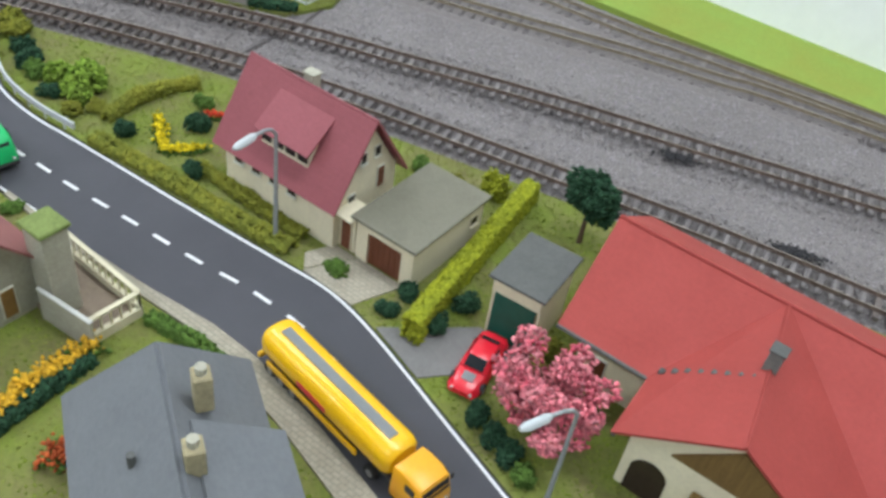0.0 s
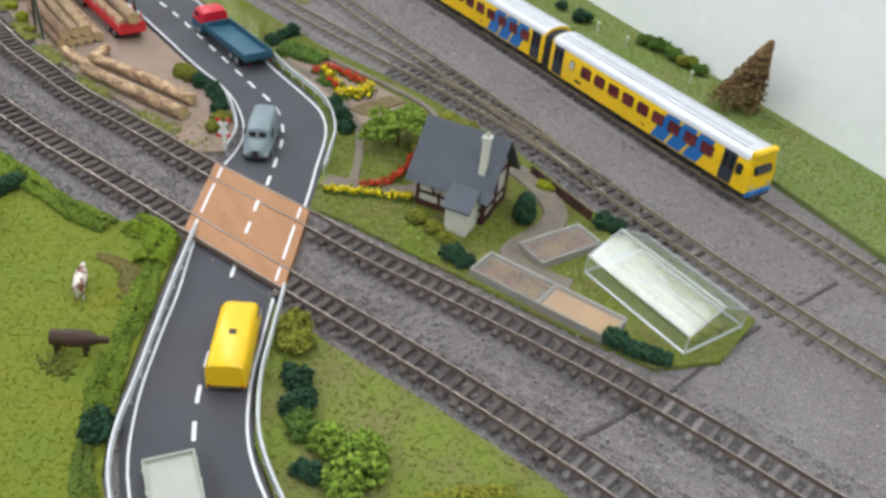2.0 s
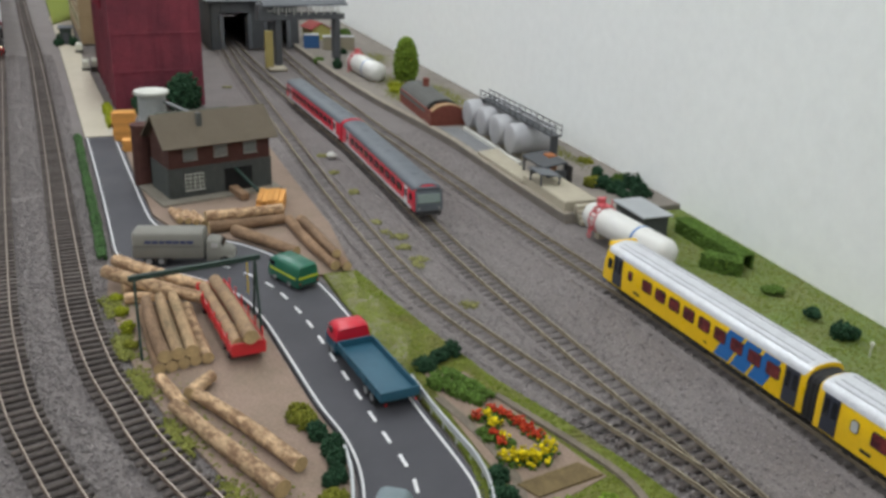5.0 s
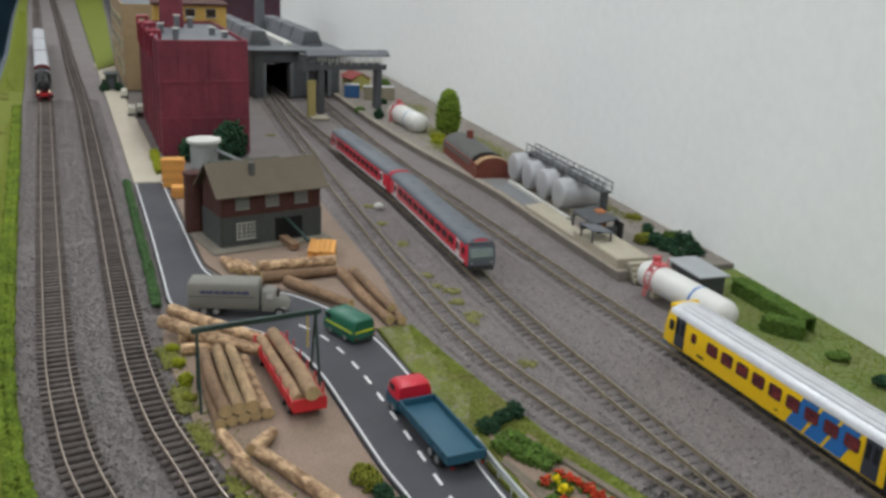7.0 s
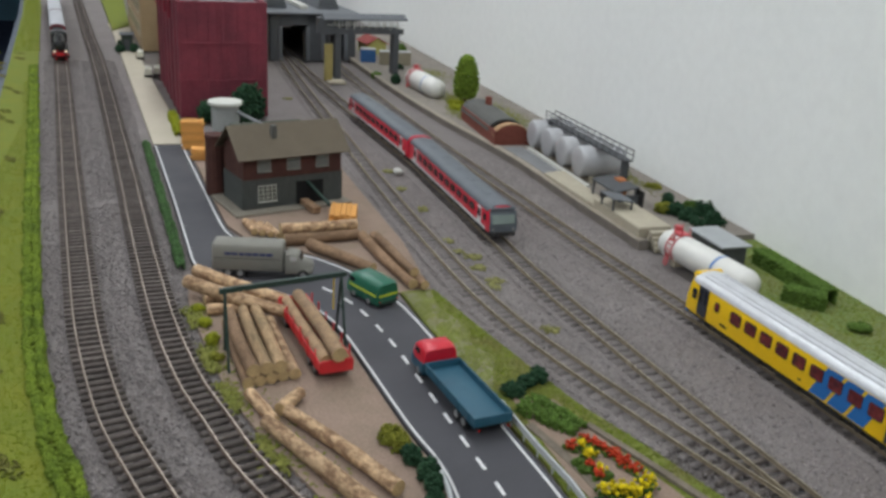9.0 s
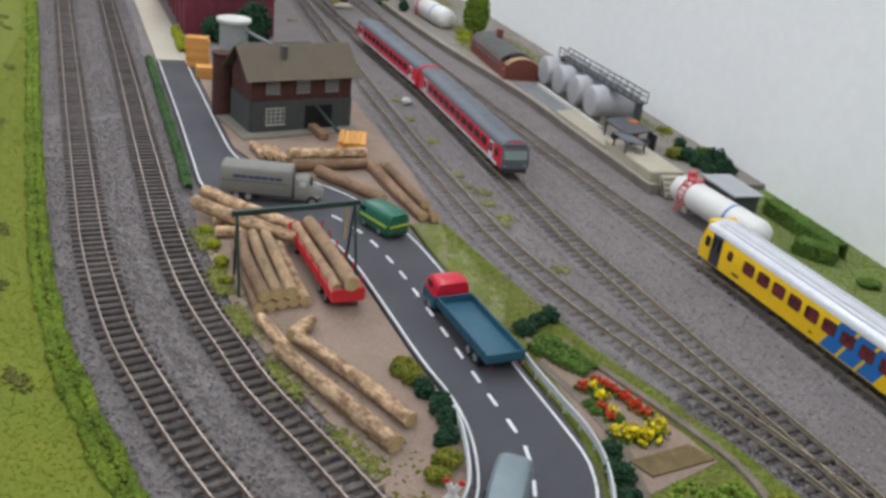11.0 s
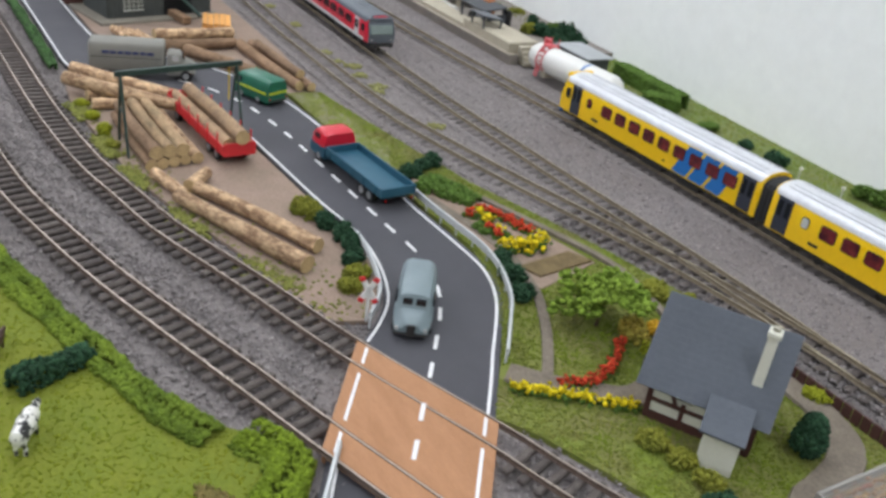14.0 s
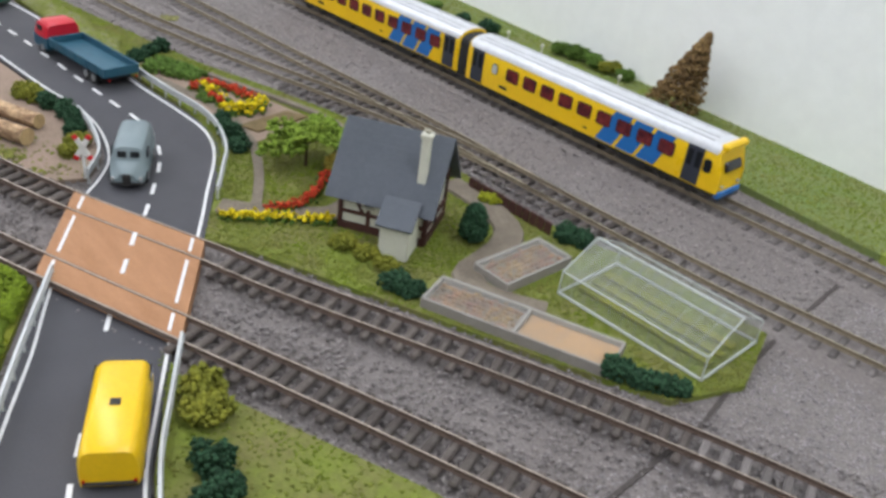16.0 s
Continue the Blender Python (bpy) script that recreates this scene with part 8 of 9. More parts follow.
part("roof", Form().box((0, 0, 0.037), (0.044, 0.032, 0.003), 0.0005), MID_GREY, hut)
part("door", Form().box((0.0182, 0, 0.013), (0.0012, 0.011, 0.026), 0.0003), DK_GREY, hut)
for x, y, h in ((-2.60, 0.222, 0.018), (-2.60, 0.250, 0.022), (-2.67, 0.225, 0.020)):
    bush(x, y, 0.013, h, F_DARK, "dark green shrub beside the hut")
yard_house = thing("yellow_annex", "yellow rendered annex with red trim beside the red factory", "factory", pose(-2.42, 0.345, 0, 0, 0, 4))
part("wall", Form().box((0, 0, 0.065), (0.26, 0.060, 0.130)), mat("yellow_annex_wall", (0.48, 0.36, 0.12), 0.85, var=0.12, scale=40), yard_house)
part("roof", Form().box((0, 0, 0.1315), (0.268, 0.068, 0.003), 0.0006), MID_GREY, yard_house)
for k in range(4):
    opening(yard_house, "window", (-0.09 + 0.06 * k, -0.0306, 0.085), 0.018, 0.026, (0, -1), DARK_WIN, WHITE_R)
part("awning", Form().box((0.09, -0.036, 0.046), (0.06, 0.014, 0.003), 0.0006), R_FADED, yard_house, "faded red awning")
slab("strip_3", [(-6.5, -0.06), (-2.95, 0.195), (-3.05, 0.235), (-4.0, 0.20), (-6.5, 0.1)], -0.0034, 0.004, MEADOW, "bright grass strip beyond the loading road")
slab("road_4", [(-6.5, 0.11), (-4.0, 0.215), (-3.1, 0.238), (-3.1, 0.262), (-4.0, 0.25), (-6.5, 0.18)], -0.0034, 0.001, ASPHALT, "far grey road", "road")

# ---- trees and plants ----
TRUNK = mat("tree_bark", (0.10, 0.065, 0.04), 0.9, var=0.25, scale=150, bump=0.5)


def tree(x, y, height, crown_r, material, label, crown_z=None, n=900, grain=0.0024, name="tree", lean=(0, 0), tight=1.0, limbs=9):
    """A tapered trunk with limbs and a gappy crown of small leaf clumps."""
    rng = np.random.default_rng(next(SEED))
    own = thing(name, label, "tree", pose(x, y, 0))
    cz = crown_z or height * 0.62
    trunk = Form().rod((0, 0, -0.002), (lean[0] * 0.6, lean[1] * 0.6, cz), height * 0.035, height * 0.018, n=9)
    lobes = []
    for k in range(limbs):
        a = k * 2.4 + rng.uniform(-0.3, 0.3)
        q = crown_r * rng.uniform(0.3, 0.72)
        z = cz + rng.uniform(-0.55, 0.75) * (height - cz)
        tip = (lean[0] + q * math.cos(a), lean[1] + q * math.sin(a), z)
        trunk.rod((lean[0] * 0.4, lean[1] * 0.4, cz * rng.uniform(0.55, 0.95)), tip, height * 0.012, height * 0.004, n=6)
        lobes.append((*tip, crown_r * tight * rng.uniform(0.28, 0.48), crown_r * tight * rng.uniform(0.28, 0.48), (height - cz) * tight * rng.uniform(0.28, 0.5)))
    part("trunk", trunk, TRUNK, own)
    part("crown", crumbs("crown", clump_points(rng, n, lobes), grain, material, rng, flat=0.6), None, own)


def conifer(x, y, height, r, material, label, n=900, grain=0.0022, z=0.0, lean=0.0, egg=False):
    rng = np.random.default_rng(next(SEED))
    own = thing("conifer", label, "tree", pose(x, y, z))
    part("trunk", Form().rod((0, 0, -0.002), (lean * 0.95, 0, height * 0.95), height * 0.025, height * 0.006, n=8), TRUNK, own)
    t = rng.uniform(0, 1, n) ** 0.8
    tier = 1 - 0.35 * ((t * 9) % 1)
    shape = np.sqrt(np.clip(1 - (np.abs(t - 0.25) / np.where(t > 0.25, 0.76, 0.32)) ** 1.9, 0, 1)) if egg else (1 - t) ** 0.85
    q = r * shape * (0.5 + 0.5 * tier if egg else tier) * rng.uniform(0.55, 1.08, n) + 0.001
    a = rng.uniform(0, math.tau, n)
    p = np.stack([q * np.cos(a) + lean * t, q * np.sin(a), height * (0.1 + 0.9 * t)], 1)
    part("crown", crumbs("crown", p, grain, material, rng), None, own)


DK = "dark green foam shrub"
OL = "olive green foam shrub"
GR = "mid green foam shrub"
# behind the guard rail and in the garden of the maroon roofed house
for x, y, r, h, m_, lab in (
    (-0.592, 0.372, 0.012, 0.014, F_OLIVE, OL), (-0.576, 0.366, 0.012, 0.013, F_OLIVE, OL), (-0.553, 0.356, 0.011, 0.014, F_DARK, DK), (-0.535, 0.349, 0.012, 0.015, F_DARK, DK), (-0.517, 0.345, 0.011, 0.012, F_MID, GR),
    (-0.500, 0.352, 0.014, 0.016, F_BRIGHT, "leafy bright green shrub"), (-0.482, 0.362, 0.017, 0.022, F_BRIGHT, "leafy bright green shrub"), (-0.472, 0.346, 0.013, 0.016, F_BRIGHT, "leafy bright green shrub"), (-0.488, 0.334, 0.010, 0.011, F_DARK, DK), (-0.458, 0.332, 0.009, 0.010, F_OLIVE, OL),
    (-0.448, 0.345, 0.008, 0.009, F_OLIVE, OL), (-0.412, 0.342, 0.0085, 0.014, F_DARK, DK), (-0.383, 0.381, 0.0105, 0.016, F_DARK, DK), (-0.346, 0.344, 0.0085, 0.013, F_DARK, DK), (-0.405, 0.405, 0.009, 0.011, F_MID, GR), (-0.37, 0.418, 0.008, 0.010, F_OLIVE, OL),
    (-0.225, 0.449, 0.010, 0.018, F_DARK, DK), (-0.212, 0.462, 0.009, 0.012, F_OLIVE, OL), (-0.190, 0.475, 0.011, 0.024, F_LIME, "pale yellow-green foam shrub"), (-0.245, 0.463, 0.009, 0.010, F_MID, GR),
    (-0.137, 0.369, 0.0095, 0.014, F_DARK, DK), (-0.141, 0.345, 0.0085, 0.012, F_DARK, DK), (-0.171, 0.356, 0.0085, 0.010, F_DARK, DK), (-0.172, 0.3365, 0.0075, 0.009, F_DARK, DK),
    (-0.088, 0.309, 0.009, 0.012, F_DARK, DK), (-0.074, 0.303, 0.009, 0.012, F_DARK, DK), (-0.060, 0.298, 0.009, 0.012, F_DARK, DK), (-0.046, 0.293, 0.008, 0.011, F_MID, GR), (-0.083, 0.372, 0.008, 0.020, F_OLIVE, OL), (-0.079, 0.358, 0.007, 0.016, F_OLIVE, OL)):
    bush(x, y, r, h, m_, lab)
bush(-0.214, 0.342, 0.009, 0.006, F_MID, "low green shrub in the paved drive", long=1.5, angle=20)
hedge([(-0.421, 0.3225), (-0.36, 0.3275), (-0.30, 0.3305), (-0.248, 0.3345)], 0.012, 0.006, F_OLIVE, "clipped olive hedge along the road", wild=0.5)
hedge([(-0.352, 0.352), (-0.30, 0.3495), (-0.25, 0.3485)], 0.008, 0.007, F_OLIVE, "low olive hedge in front of the house")
hedge([(-0.435, 0.342), (-0.440, 0.37), (-0.437, 0.40), (-0.428, 0.42)], 0.010, 0.009, F_OLIVE, "olive hedge across the garden")
hedge([(-0.1475, 0.3275), (-0.1545, 0.37), (-0.161, 0.42), (-0.170, 0.49)], 0.0090, 0.016, F_LIME, "tall clipped lime green hedge between two gardens", wild=0.25, square=0.3, thick=2.4)
bush(-0.147, 0.332, 0.008, 0.018, F_LIME, "rounded lime green end of the hedge")
tree(-0.121, 0.476, 0.058, 0.019, F_DARK, "dark blue-green garden tree", 0.036, 4600, 0.0016, tight=1.0, limbs=20)
tree(-0.058, 0.325, 0.050, 0.036, F_PINK, "pink blossoming garden tree", 0.030, 3600, 0.0017, tight=0.66, limbs=34)


def flowers(path, width, n, material, label, size=0.0018, z=0.003):
    """A flower row: coloured crumbs over a few green ones."""
    n, size = int(n * 1.8), size * 0.75
    rng = np.random.default_rng(next(SEED))
    line = np.array([tuple(p)[:2] for p in spline(path, 0.004)])
    i = rng.integers(0, len(line), n)
    p = line[i] + rng.normal(0, width / 2.4, (n, 2))
    own = thing("flower_bed", label, "flowers")
    part("leaves", crumbs("leaves", np.c_[p + rng.normal(0, 0.0012, p.shape), rng.uniform(0, z, n)], size * 1.1, F_MID, rng), None, own)
    part("blossoms", crumbs("blossoms", np.c_[p, rng.uniform(z * 0.8, z * 1.9, n)], size, material, rng), None, own)


flowers([(-0.412, 0.369), (-0.395, 0.357), (-0.379, 0.347)], 0.005, 110, F_YELLOW, "yellow garden flowers in a bent row")
flowers([(-0.379, 0.347), (-0.363, 0.366)], 0.005, 70, F_YELLOW, "yellow garden flowers in a short row")
flowers([(-0.394, 0.396), (-0.376, 0.408)], 0.005, 60, F_RED, "red garden flowers beside dark shrubs")
flowers([(-0.265, 0.203), (-0.265, 0.17), (-0.262, 0.135)], 0.007, 300, F_AMBER, "amber flowering hedge in the front garden", 0.0022, 0.005)
hedge([(-0.259, 0.20), (-0.258, 0.17), (-0.255, 0.14)], 0.008, 0.007, F_DARK, "dark green hedge behind amber flowers")
flowers([(-0.302, 0.127), (-0.27, 0.13)], 0.007, 110, F_AMBER, "amber flowers at the garden's corner", 0.0022, 0.005)
bush(-0.296, 0.145, 0.011, 0.018, F_DARK, DK)
bush(-0.318, 0.147, 0.010, 0.012, F_MID, GR)
hedge([(-0.262, 0.2385), (-0.235, 0.2425), (-0.205, 0.2405), (-0.172, 0.229)], 0.009, 0.007, F_MID, "low green hedge along the pavement")
flowers([(-0.240, 0.205), (-0.236, 0.209)], 0.004, 26, F_RED, "small red flower clump on the lawn")
flowers([(-0.224, 0.218), (-0.219, 0.222)], 0.005, 36, F_RED, "small red flower clump on the lawn")
flowers([(-0.222, 0.150), (-0.206, 0.166)], 0.009, 150, mat("orange_red_flowers", (0.45, 0.09, 0.02), 0.9, island=0.4), "orange-red flowers beside the slate house", 0.002, 0.005)
bush(-0.425, 0.243, 0.010, 0.006, F_MID, GR)
bush(-0.395, 0.243, 0.008, 0.005, F_MID, GR)

# meadow
VERGE = mat("soft_green_foam", (0.084, 0.128, 0.016), 0.95, var=0.2, scale=40, island=0.25, bump=0.2, col2=(0.16, 0.22, 0.026), spec=0.15)
hedge([(-0.99, 0.211), (-0.90, 0.237), (-0.84, 0.258), (-0.775, 0.283), (-0.742, 0.302)], 0.016, 0.004, VERGE, "low uneven green hedge along the railway", thick=1.9, grain=0.0014)
hedge([(-1.55, 0.143), (-1.30, 0.168), (-1.12, 0.188), (-0.99, 0.211)], 0.014, 0.004, VERGE, "low uneven green hedge along the railway")
hedge([(-2.4, 0.062), (-1.95, 0.106), (-1.55, 0.143)], 0.013, 0.004, VERGE, "low uneven green hedge along the railway", grain=0.0026)
hedge([(-0.737, 0.312), (-0.712, 0.326), (-0.66, 0.300), (-0.60, 0.264), (-0.56, 0.246)], 0.015, 0.0028, VERGE, "green hedge between meadow and road", grain=0.0012, wild=1.6)
hedge([(-0.575, 0.2500), (-0.545, 0.2375), (-0.515, 0.2325), (-0.475, 0.2320), (-0.445, 0.235)], 0.010, 0.0014, mat("dull_verge_foam", (0.10, 0.142, 0.026), 0.95, island=0.3, spec=0.12), "dull low grass verge beside the guard rail", grain=0.0012, wild=1.6)
hedge([(-0.738, 0.318), (-0.715, 0.330), (-0.690, 0.314)], 0.020, 0.006, mat("fresh_lime_foam", (0.14, 0.20, 0.016), 0.95, island=0.3, spec=0.15), "bright green hedge corner by the crossing", wild=0.5, grain=0.0013)
hedge([(-0.803, 0.225), (-0.812, 0.245), (-0.820, 0.262)], 0.011, 0.010, F_DARK, "dark green hedge across the meadow")
bush(-0.562, 0.2485, 0.012, 0.014, F_DARK, DK)

def figurine(x, y, angle, material, label, s=1.0):
    """A toy grazing figurine as one plain form."""
    f = Form()
    f.loft([[(sx, w * math.cos(a), 0.0095 + h * math.sin(a)) for a in [k * math.tau / 10 for k in range(10)]] for sx, w, h in ((-0.011, 0.001, 0.002), (-0.010, 0.0036, 0.0042), (0.0, 0.0044, 0.0050), (0.008, 0.0038, 0.0042), (0.012, 0.0019, 0.0025), (0.0165, 0.0016, 0.002), (0.018, 0.0008, 0.001))])
    for lx in (-0.008, 0.006):
        for ly in (-0.002, 0.002):
            f.rod((lx, ly, 0), (lx, ly, 0.008), 0.0009, n=6)
    solo("figurine", f, material, label, "figurine", pose(x, y, 0.0005, 0, 0, angle) @ Matrix.Scale(s, 4), smooth=True)


PIEBALD = mat("white_and_black_patches", (0.72, 0.71, 0.66), 0.6, col2=(0.02, 0.02, 0.02), cover=0.53, scale=230, var=0.05, edge=0.02)
RUSSET = mat("white_and_russet_patches", (0.68, 0.62, 0.54), 0.6, col2=(0.16, 0.05, 0.025), cover=0.53, scale=200, var=0.05, edge=0.03)
BROWN_TOY = mat("dark_brown_toy", (0.06, 0.03, 0.018), 0.6, var=0.2)
figurine(-0.765, 0.2275, 157, PIEBALD, "white and black toy cattle figurine on the meadow")
figurine(-0.680, 0.2695, 160, RUSSET, "white and russet toy cattle figurine on the meadow", 0.95)
figurine(-0.838, 0.221, 157, BROWN_TOY, "dark brown toy cattle figurine on the meadow", 0.7)
figurine(-0.627, 0.253, 60, BROWN_TOY, "dark brown toy cattle figurine lying on the meadow", 1.15)

worn_rng = np.random.default_rng(3)
worn = []
for p0, p1, half in (((-0.712, 0.289), (-0.689, 0.304), 0.0035), ((-0.692, 0.300), (-0.652, 0.2915), 0.0042)):
    t = worn_rng.uniform(0, 1, 420)
    worn.append(np.c_[p0[0] + (p1[0] - p0[0]) * t + worn_rng.normal(0, half * 0.6, 420), p0[1] + (p1[1] - p0[1]) * t + worn_rng.normal(0, half * 0.6, 420), np.full(420, 0.0006)])
TROD = mat("trodden_brown_fibres", (0.17, 0.12, 0.05), 0.95, island=0.25, bump=0.0, spec=0.1, col2=(0.14, 0.13, 0.04), scale=60)
solo("grass", crumbs("grass", np.concatenate(worn), 0.0015, TROD, worn_rng, TETRA, TETRA_F, 0.35, True), TROD, "brown trodden grass forking across the meadow", "grass", kind="stuff")
patch_rng = np.random.default_rng(5)
spots = []
for k in range(42):
    px = patch_rng.uniform(-2.6, -0.6)
    edge_y = 0.062 + (px + 2.4) * 0.0945 if px < -1.1 else 0.185 + (px + 1.1) * 0.22
    py = edge_y - patch_rng.uniform(0.022, 0.1)
    q = patch_rng.normal(0, 1, (60, 2)) * np.array([0.007, 0.0035])
    spots.append(np.c_[px + q[:, 0], py + q[:, 1] + 0.4 * q[:, 0], np.full(60, 0.0012)])
WORN = mat("worn_meadow_fibres", (0.12, 0.15, 0.03), 0.95, island=0.3, bump=0.0, spec=0.1, col2=(0.17, 0.13, 0.05), scale=6)
solo("grass", crumbs("grass", np.concatenate(spots), 0.0018, WORN, patch_rng, TETRA, TETRA_F, 0.6, True), WORN, "dark worn tufts scattered over the meadow", "grass", kind="stuff")

OIL = mat("black_oily_ballast", (0.03, 0.028, 0.03), 0.7, var=0.3, scale=90, fine=500, bump=0.8, island=0.4)
for ox, oy, orx, ory in ((-0.116, 0.621, 0.0065, 0.0042), (-0.004, 0.577, 0.009, 0.0030)):
    q = patch_rng.normal(0, 1, (300, 2)) * np.array([orx, ory])
    solo("oily_stones", crumbs("oily_stones", np.c_[ox + q[:, 0], oy + q[:, 1] + 0.3 * q[:, 0], np.full(300, 0.0012)], 0.0014, OIL, patch_rng, TETRA, TETRA_F, 0.7), OIL, "black oily stones in the ballast by the track", "gravel", kind="stuff")

# ---- upper garden ----
for x, y, r, h, m_, lab in (
    (-0.992, 0.524, 0.011, 0.011, F_DARK, DK), (-1.004, 0.538, 0.010, 0.010, F_DARK, DK), (-1.008, 0.552, 0.009, 0.013, F_DARK, DK),
    (-0.848, 0.524, 0.009, 0.012, F_DARK, DK), (-0.826, 0.518, 0.010, 0.014, F_DARK, DK), (-0.808, 0.512, 0.009, 0.010, F_DARK, DK),
    (-0.744, 0.571, 0.010, 0.012, F_AMBER, "dull yellow foam shrub"), (-0.749, 0.556, 0.012, 0.013, mat("dull_yellow_foam", (0.36, 0.27, 0.05), 0.95, island=0.35, col2=(0.24, 0.22, 0.04), scale=90, spec=0.12), "dull yellow foam shrub"), (-0.728, 0.555, 0.009, 0.010, F_LIME, "pale yellow-green foam shrub"), (-0.785, 0.602, 0.012, 0.010, F_OLIVE, OL), (-0.765, 0.609, 0.012, 0.011, F_OLIVE, OL), (-0.74, 0.613, 0.011, 0.011, F_OLIVE, OL), (-0.71, 0.612, 0.009, 0.009, F_OLIVE, OL),
    (-0.667, 0.503, 0.010, 0.008, F_OLIVE, OL), (-0.652, 0.505, 0.009, 0.008, F_OLIVE, OL), (-0.634, 0.506, 0.009, 0.010, F_OLIVE, OL), (-0.617, 0.500, 0.011, 0.010, F_DARK, DK), (-0.608, 0.505, 0.009, 0.009, F_DARK, DK),
    (-0.606, 0.628, 0.010, 0.011, F_DARK, DK), (-0.594, 0.633, 0.010, 0.011, F_DARK, DK), (-0.665, 0.618, 0.008, 0.008, F_LIME, "pale yellow-green foam shrub")):
    bush(x, y, r, h, m_, lab)
conifer(-0.6335, 0.573, 0.0245, 0.0072, F_DARK, "small dark green egg-shaped shrub", 1500, 0.0016, egg=True)
hedge([(-0.975, 0.528), (-0.955, 0.538), (-0.933, 0.551)], 0.022, 0.007, F_MID, "low dark green plant bed")
hedge([(-0.505, 0.545), (-0.487, 0.553), (-0.468, 0.567)], 0.011, 0.008, F_DARK, "dark green hedge beside the glasshouse")
flowers([(-0.922, 0.550), (-0.899, 0.560), (-0.880, 0.565)], 0.005, 110, F_RED, "row of red flowers beside the siding", 0.0018)
for fx, fy, fn, fm, flab in ((-0.915, 0.534, 12, F_RED, "red flower clump in a mixed bed"), (-0.903, 0.541, 20, F_YELLOW, "yellow flower clump in a mixed bed"), (-0.893, 0.537, 8, F_RED, "red flower clump in a mixed bed"), (-0.886, 0.541, 14, F_YELLOW, "yellow flower clump in a mixed bed"), (-0.915, 0.541, 12, F_YELLOW, "yellow flower clump in a mixed bed"), (-0.882, 0.537, 8, F_RED, "red flower clump in a mixed bed")):
    flowers([(fx, fy), (fx + 0.003, fy + 0.001)], 0.004, fn, fm, flab, 0.0022, 0.004)
for fx, fy in ((-0.908, 0.544), (-0.897, 0.533), (-0.879, 0.544), (-0.889, 0.533)):
    bush(fx, fy, 0.005, 0.006, F_MID, "small green plant in a mixed flower bed", n=50)
flowers([(-0.862, 0.535), (-0.858, 0.548), (-0.864, 0.566)], 0.009, 70, F_YELLOW, "broad bed of yellow flowers", 0.0024, 0.005)
slab("soil_bed", [(-0.840, 0.531), (-0.825, 0.5385), (-0.833, 0.586), (-0.849, 0.577)], -0.002, 0.0018, SOIL, "dug brown vegetable bed", "garden bed")
tree(-0.766, 0.540, 0.036, 0.034, F_BRIGHT, "spreading leafy green garden bush", 0.022, 1100, 0.0023, "garden_bush", tight=0.75, limbs=13)
flowers([(-0.723, 0.486), (-0.717, 0.497), (-0.722, 0.513), (-0.732, 0.528), (-0.743, 0.540)], 0.004, 100, F_RED, "curved row of red flowers", 0.0018)
flowers([(-0.728, 0.456), (-0.716, 0.475), (-0.704, 0.493), (-0.692, 0.509)], 0.004, 110, F_YELLOW, "long row of yellow flowers by the house", 0.0019)
board = thing("board_fence", "low dark red board fence behind the garden", "fence")
for k in range(12):
    t = k / 11
    part("board", Form().box((-0.685 + 0.068 * t, 0.6195 + 0.003 * t, 0.004), (0.0056, 0.0012, 0.009), 0.0002), BEAM, board)

GLASS = glass("clear_plastic", (0.85, 0.9, 0.88), 0.06, 0.95)
RIB = glass("clear_ribs", (0.8, 0.85, 0.83), 0.1, 0.86)
GLASS_FRAME = glass("clear_edges", (0.68, 0.72, 0.69), 0.12, 0.5)


def glasshouse(m, lx, ly, ze, zr):
    own = thing("glasshouse", "clear plastic glasshouse with thin white ribs over grass", "glasshouse", m)
    w = 0.00052
    panes = [[(-lx / 2, s * ly / 2, 0.001), (lx / 2, s * ly / 2, 0.001), (lx / 2, s * ly / 2, ze), (-lx / 2, s * ly / 2, ze)] for s in (-1, 1)]
    panes += [[(-lx / 2, s * ly / 2, ze), (lx / 2, s * ly / 2, ze), (lx / 2, 0, zr), (-lx / 2, 0, zr)] for s in (-1, 1)]
    for q in panes:
        n = (Vector(q[1]) - Vector(q[0])).cross(Vector(q[3]) - Vector(q[0])).normalized() * 0.0004
        part("pane", Form().loft([[Vector(p) for p in q], [Vector(p) + n for p in q]]), GLASS, own)
    for s in (-1, 1):
        x = s * lx / 2
        part("end_pane", Form().loft([[(x + d, y, z) for y, z in ((-ly / 2, 0.001), (ly / 2, 0.001), (ly / 2, ze), (0, zr), (-ly / 2, ze))] for d in (0, 0.0004)]), GLASS, own)
    rib = lambda a, b, r=w: part("rib", Form().rod(a, b, r, n=6), GLASS_FRAME if r > 0.0005 else RIB, own)
    for s in (-1, 1):
        rib((-lx / 2, s * ly / 2, 0.001), (lx / 2, s * ly / 2, 0.001), 0.001)
        rib((-lx / 2, s * ly / 2, ze), (lx / 2, s * ly / 2, ze))
        rib((s * lx / 2, -ly / 2, 0.001), (s * lx / 2, ly / 2, 0.001), 0.001)
        for k in range(12):
            x = -lx / 2 + lx * k / 11
            q = w if k in (0, 11) else 0.0004
            rib((x, s * ly / 2, 0.001), (x, s * ly / 2, ze), q)
            rib((x, s * ly / 2, ze), (x, 0, zr), q)
    rib((-lx / 2, 0, zr), (lx / 2, 0, zr), 0.0008)
    for y in (-0.012, 0.0, 0.012):
        row = part("plant_row", Form().box((0, y, 0.0012), (lx * 0.92, 0.006, 0.002), 0.0006), F_OLIVE, own)


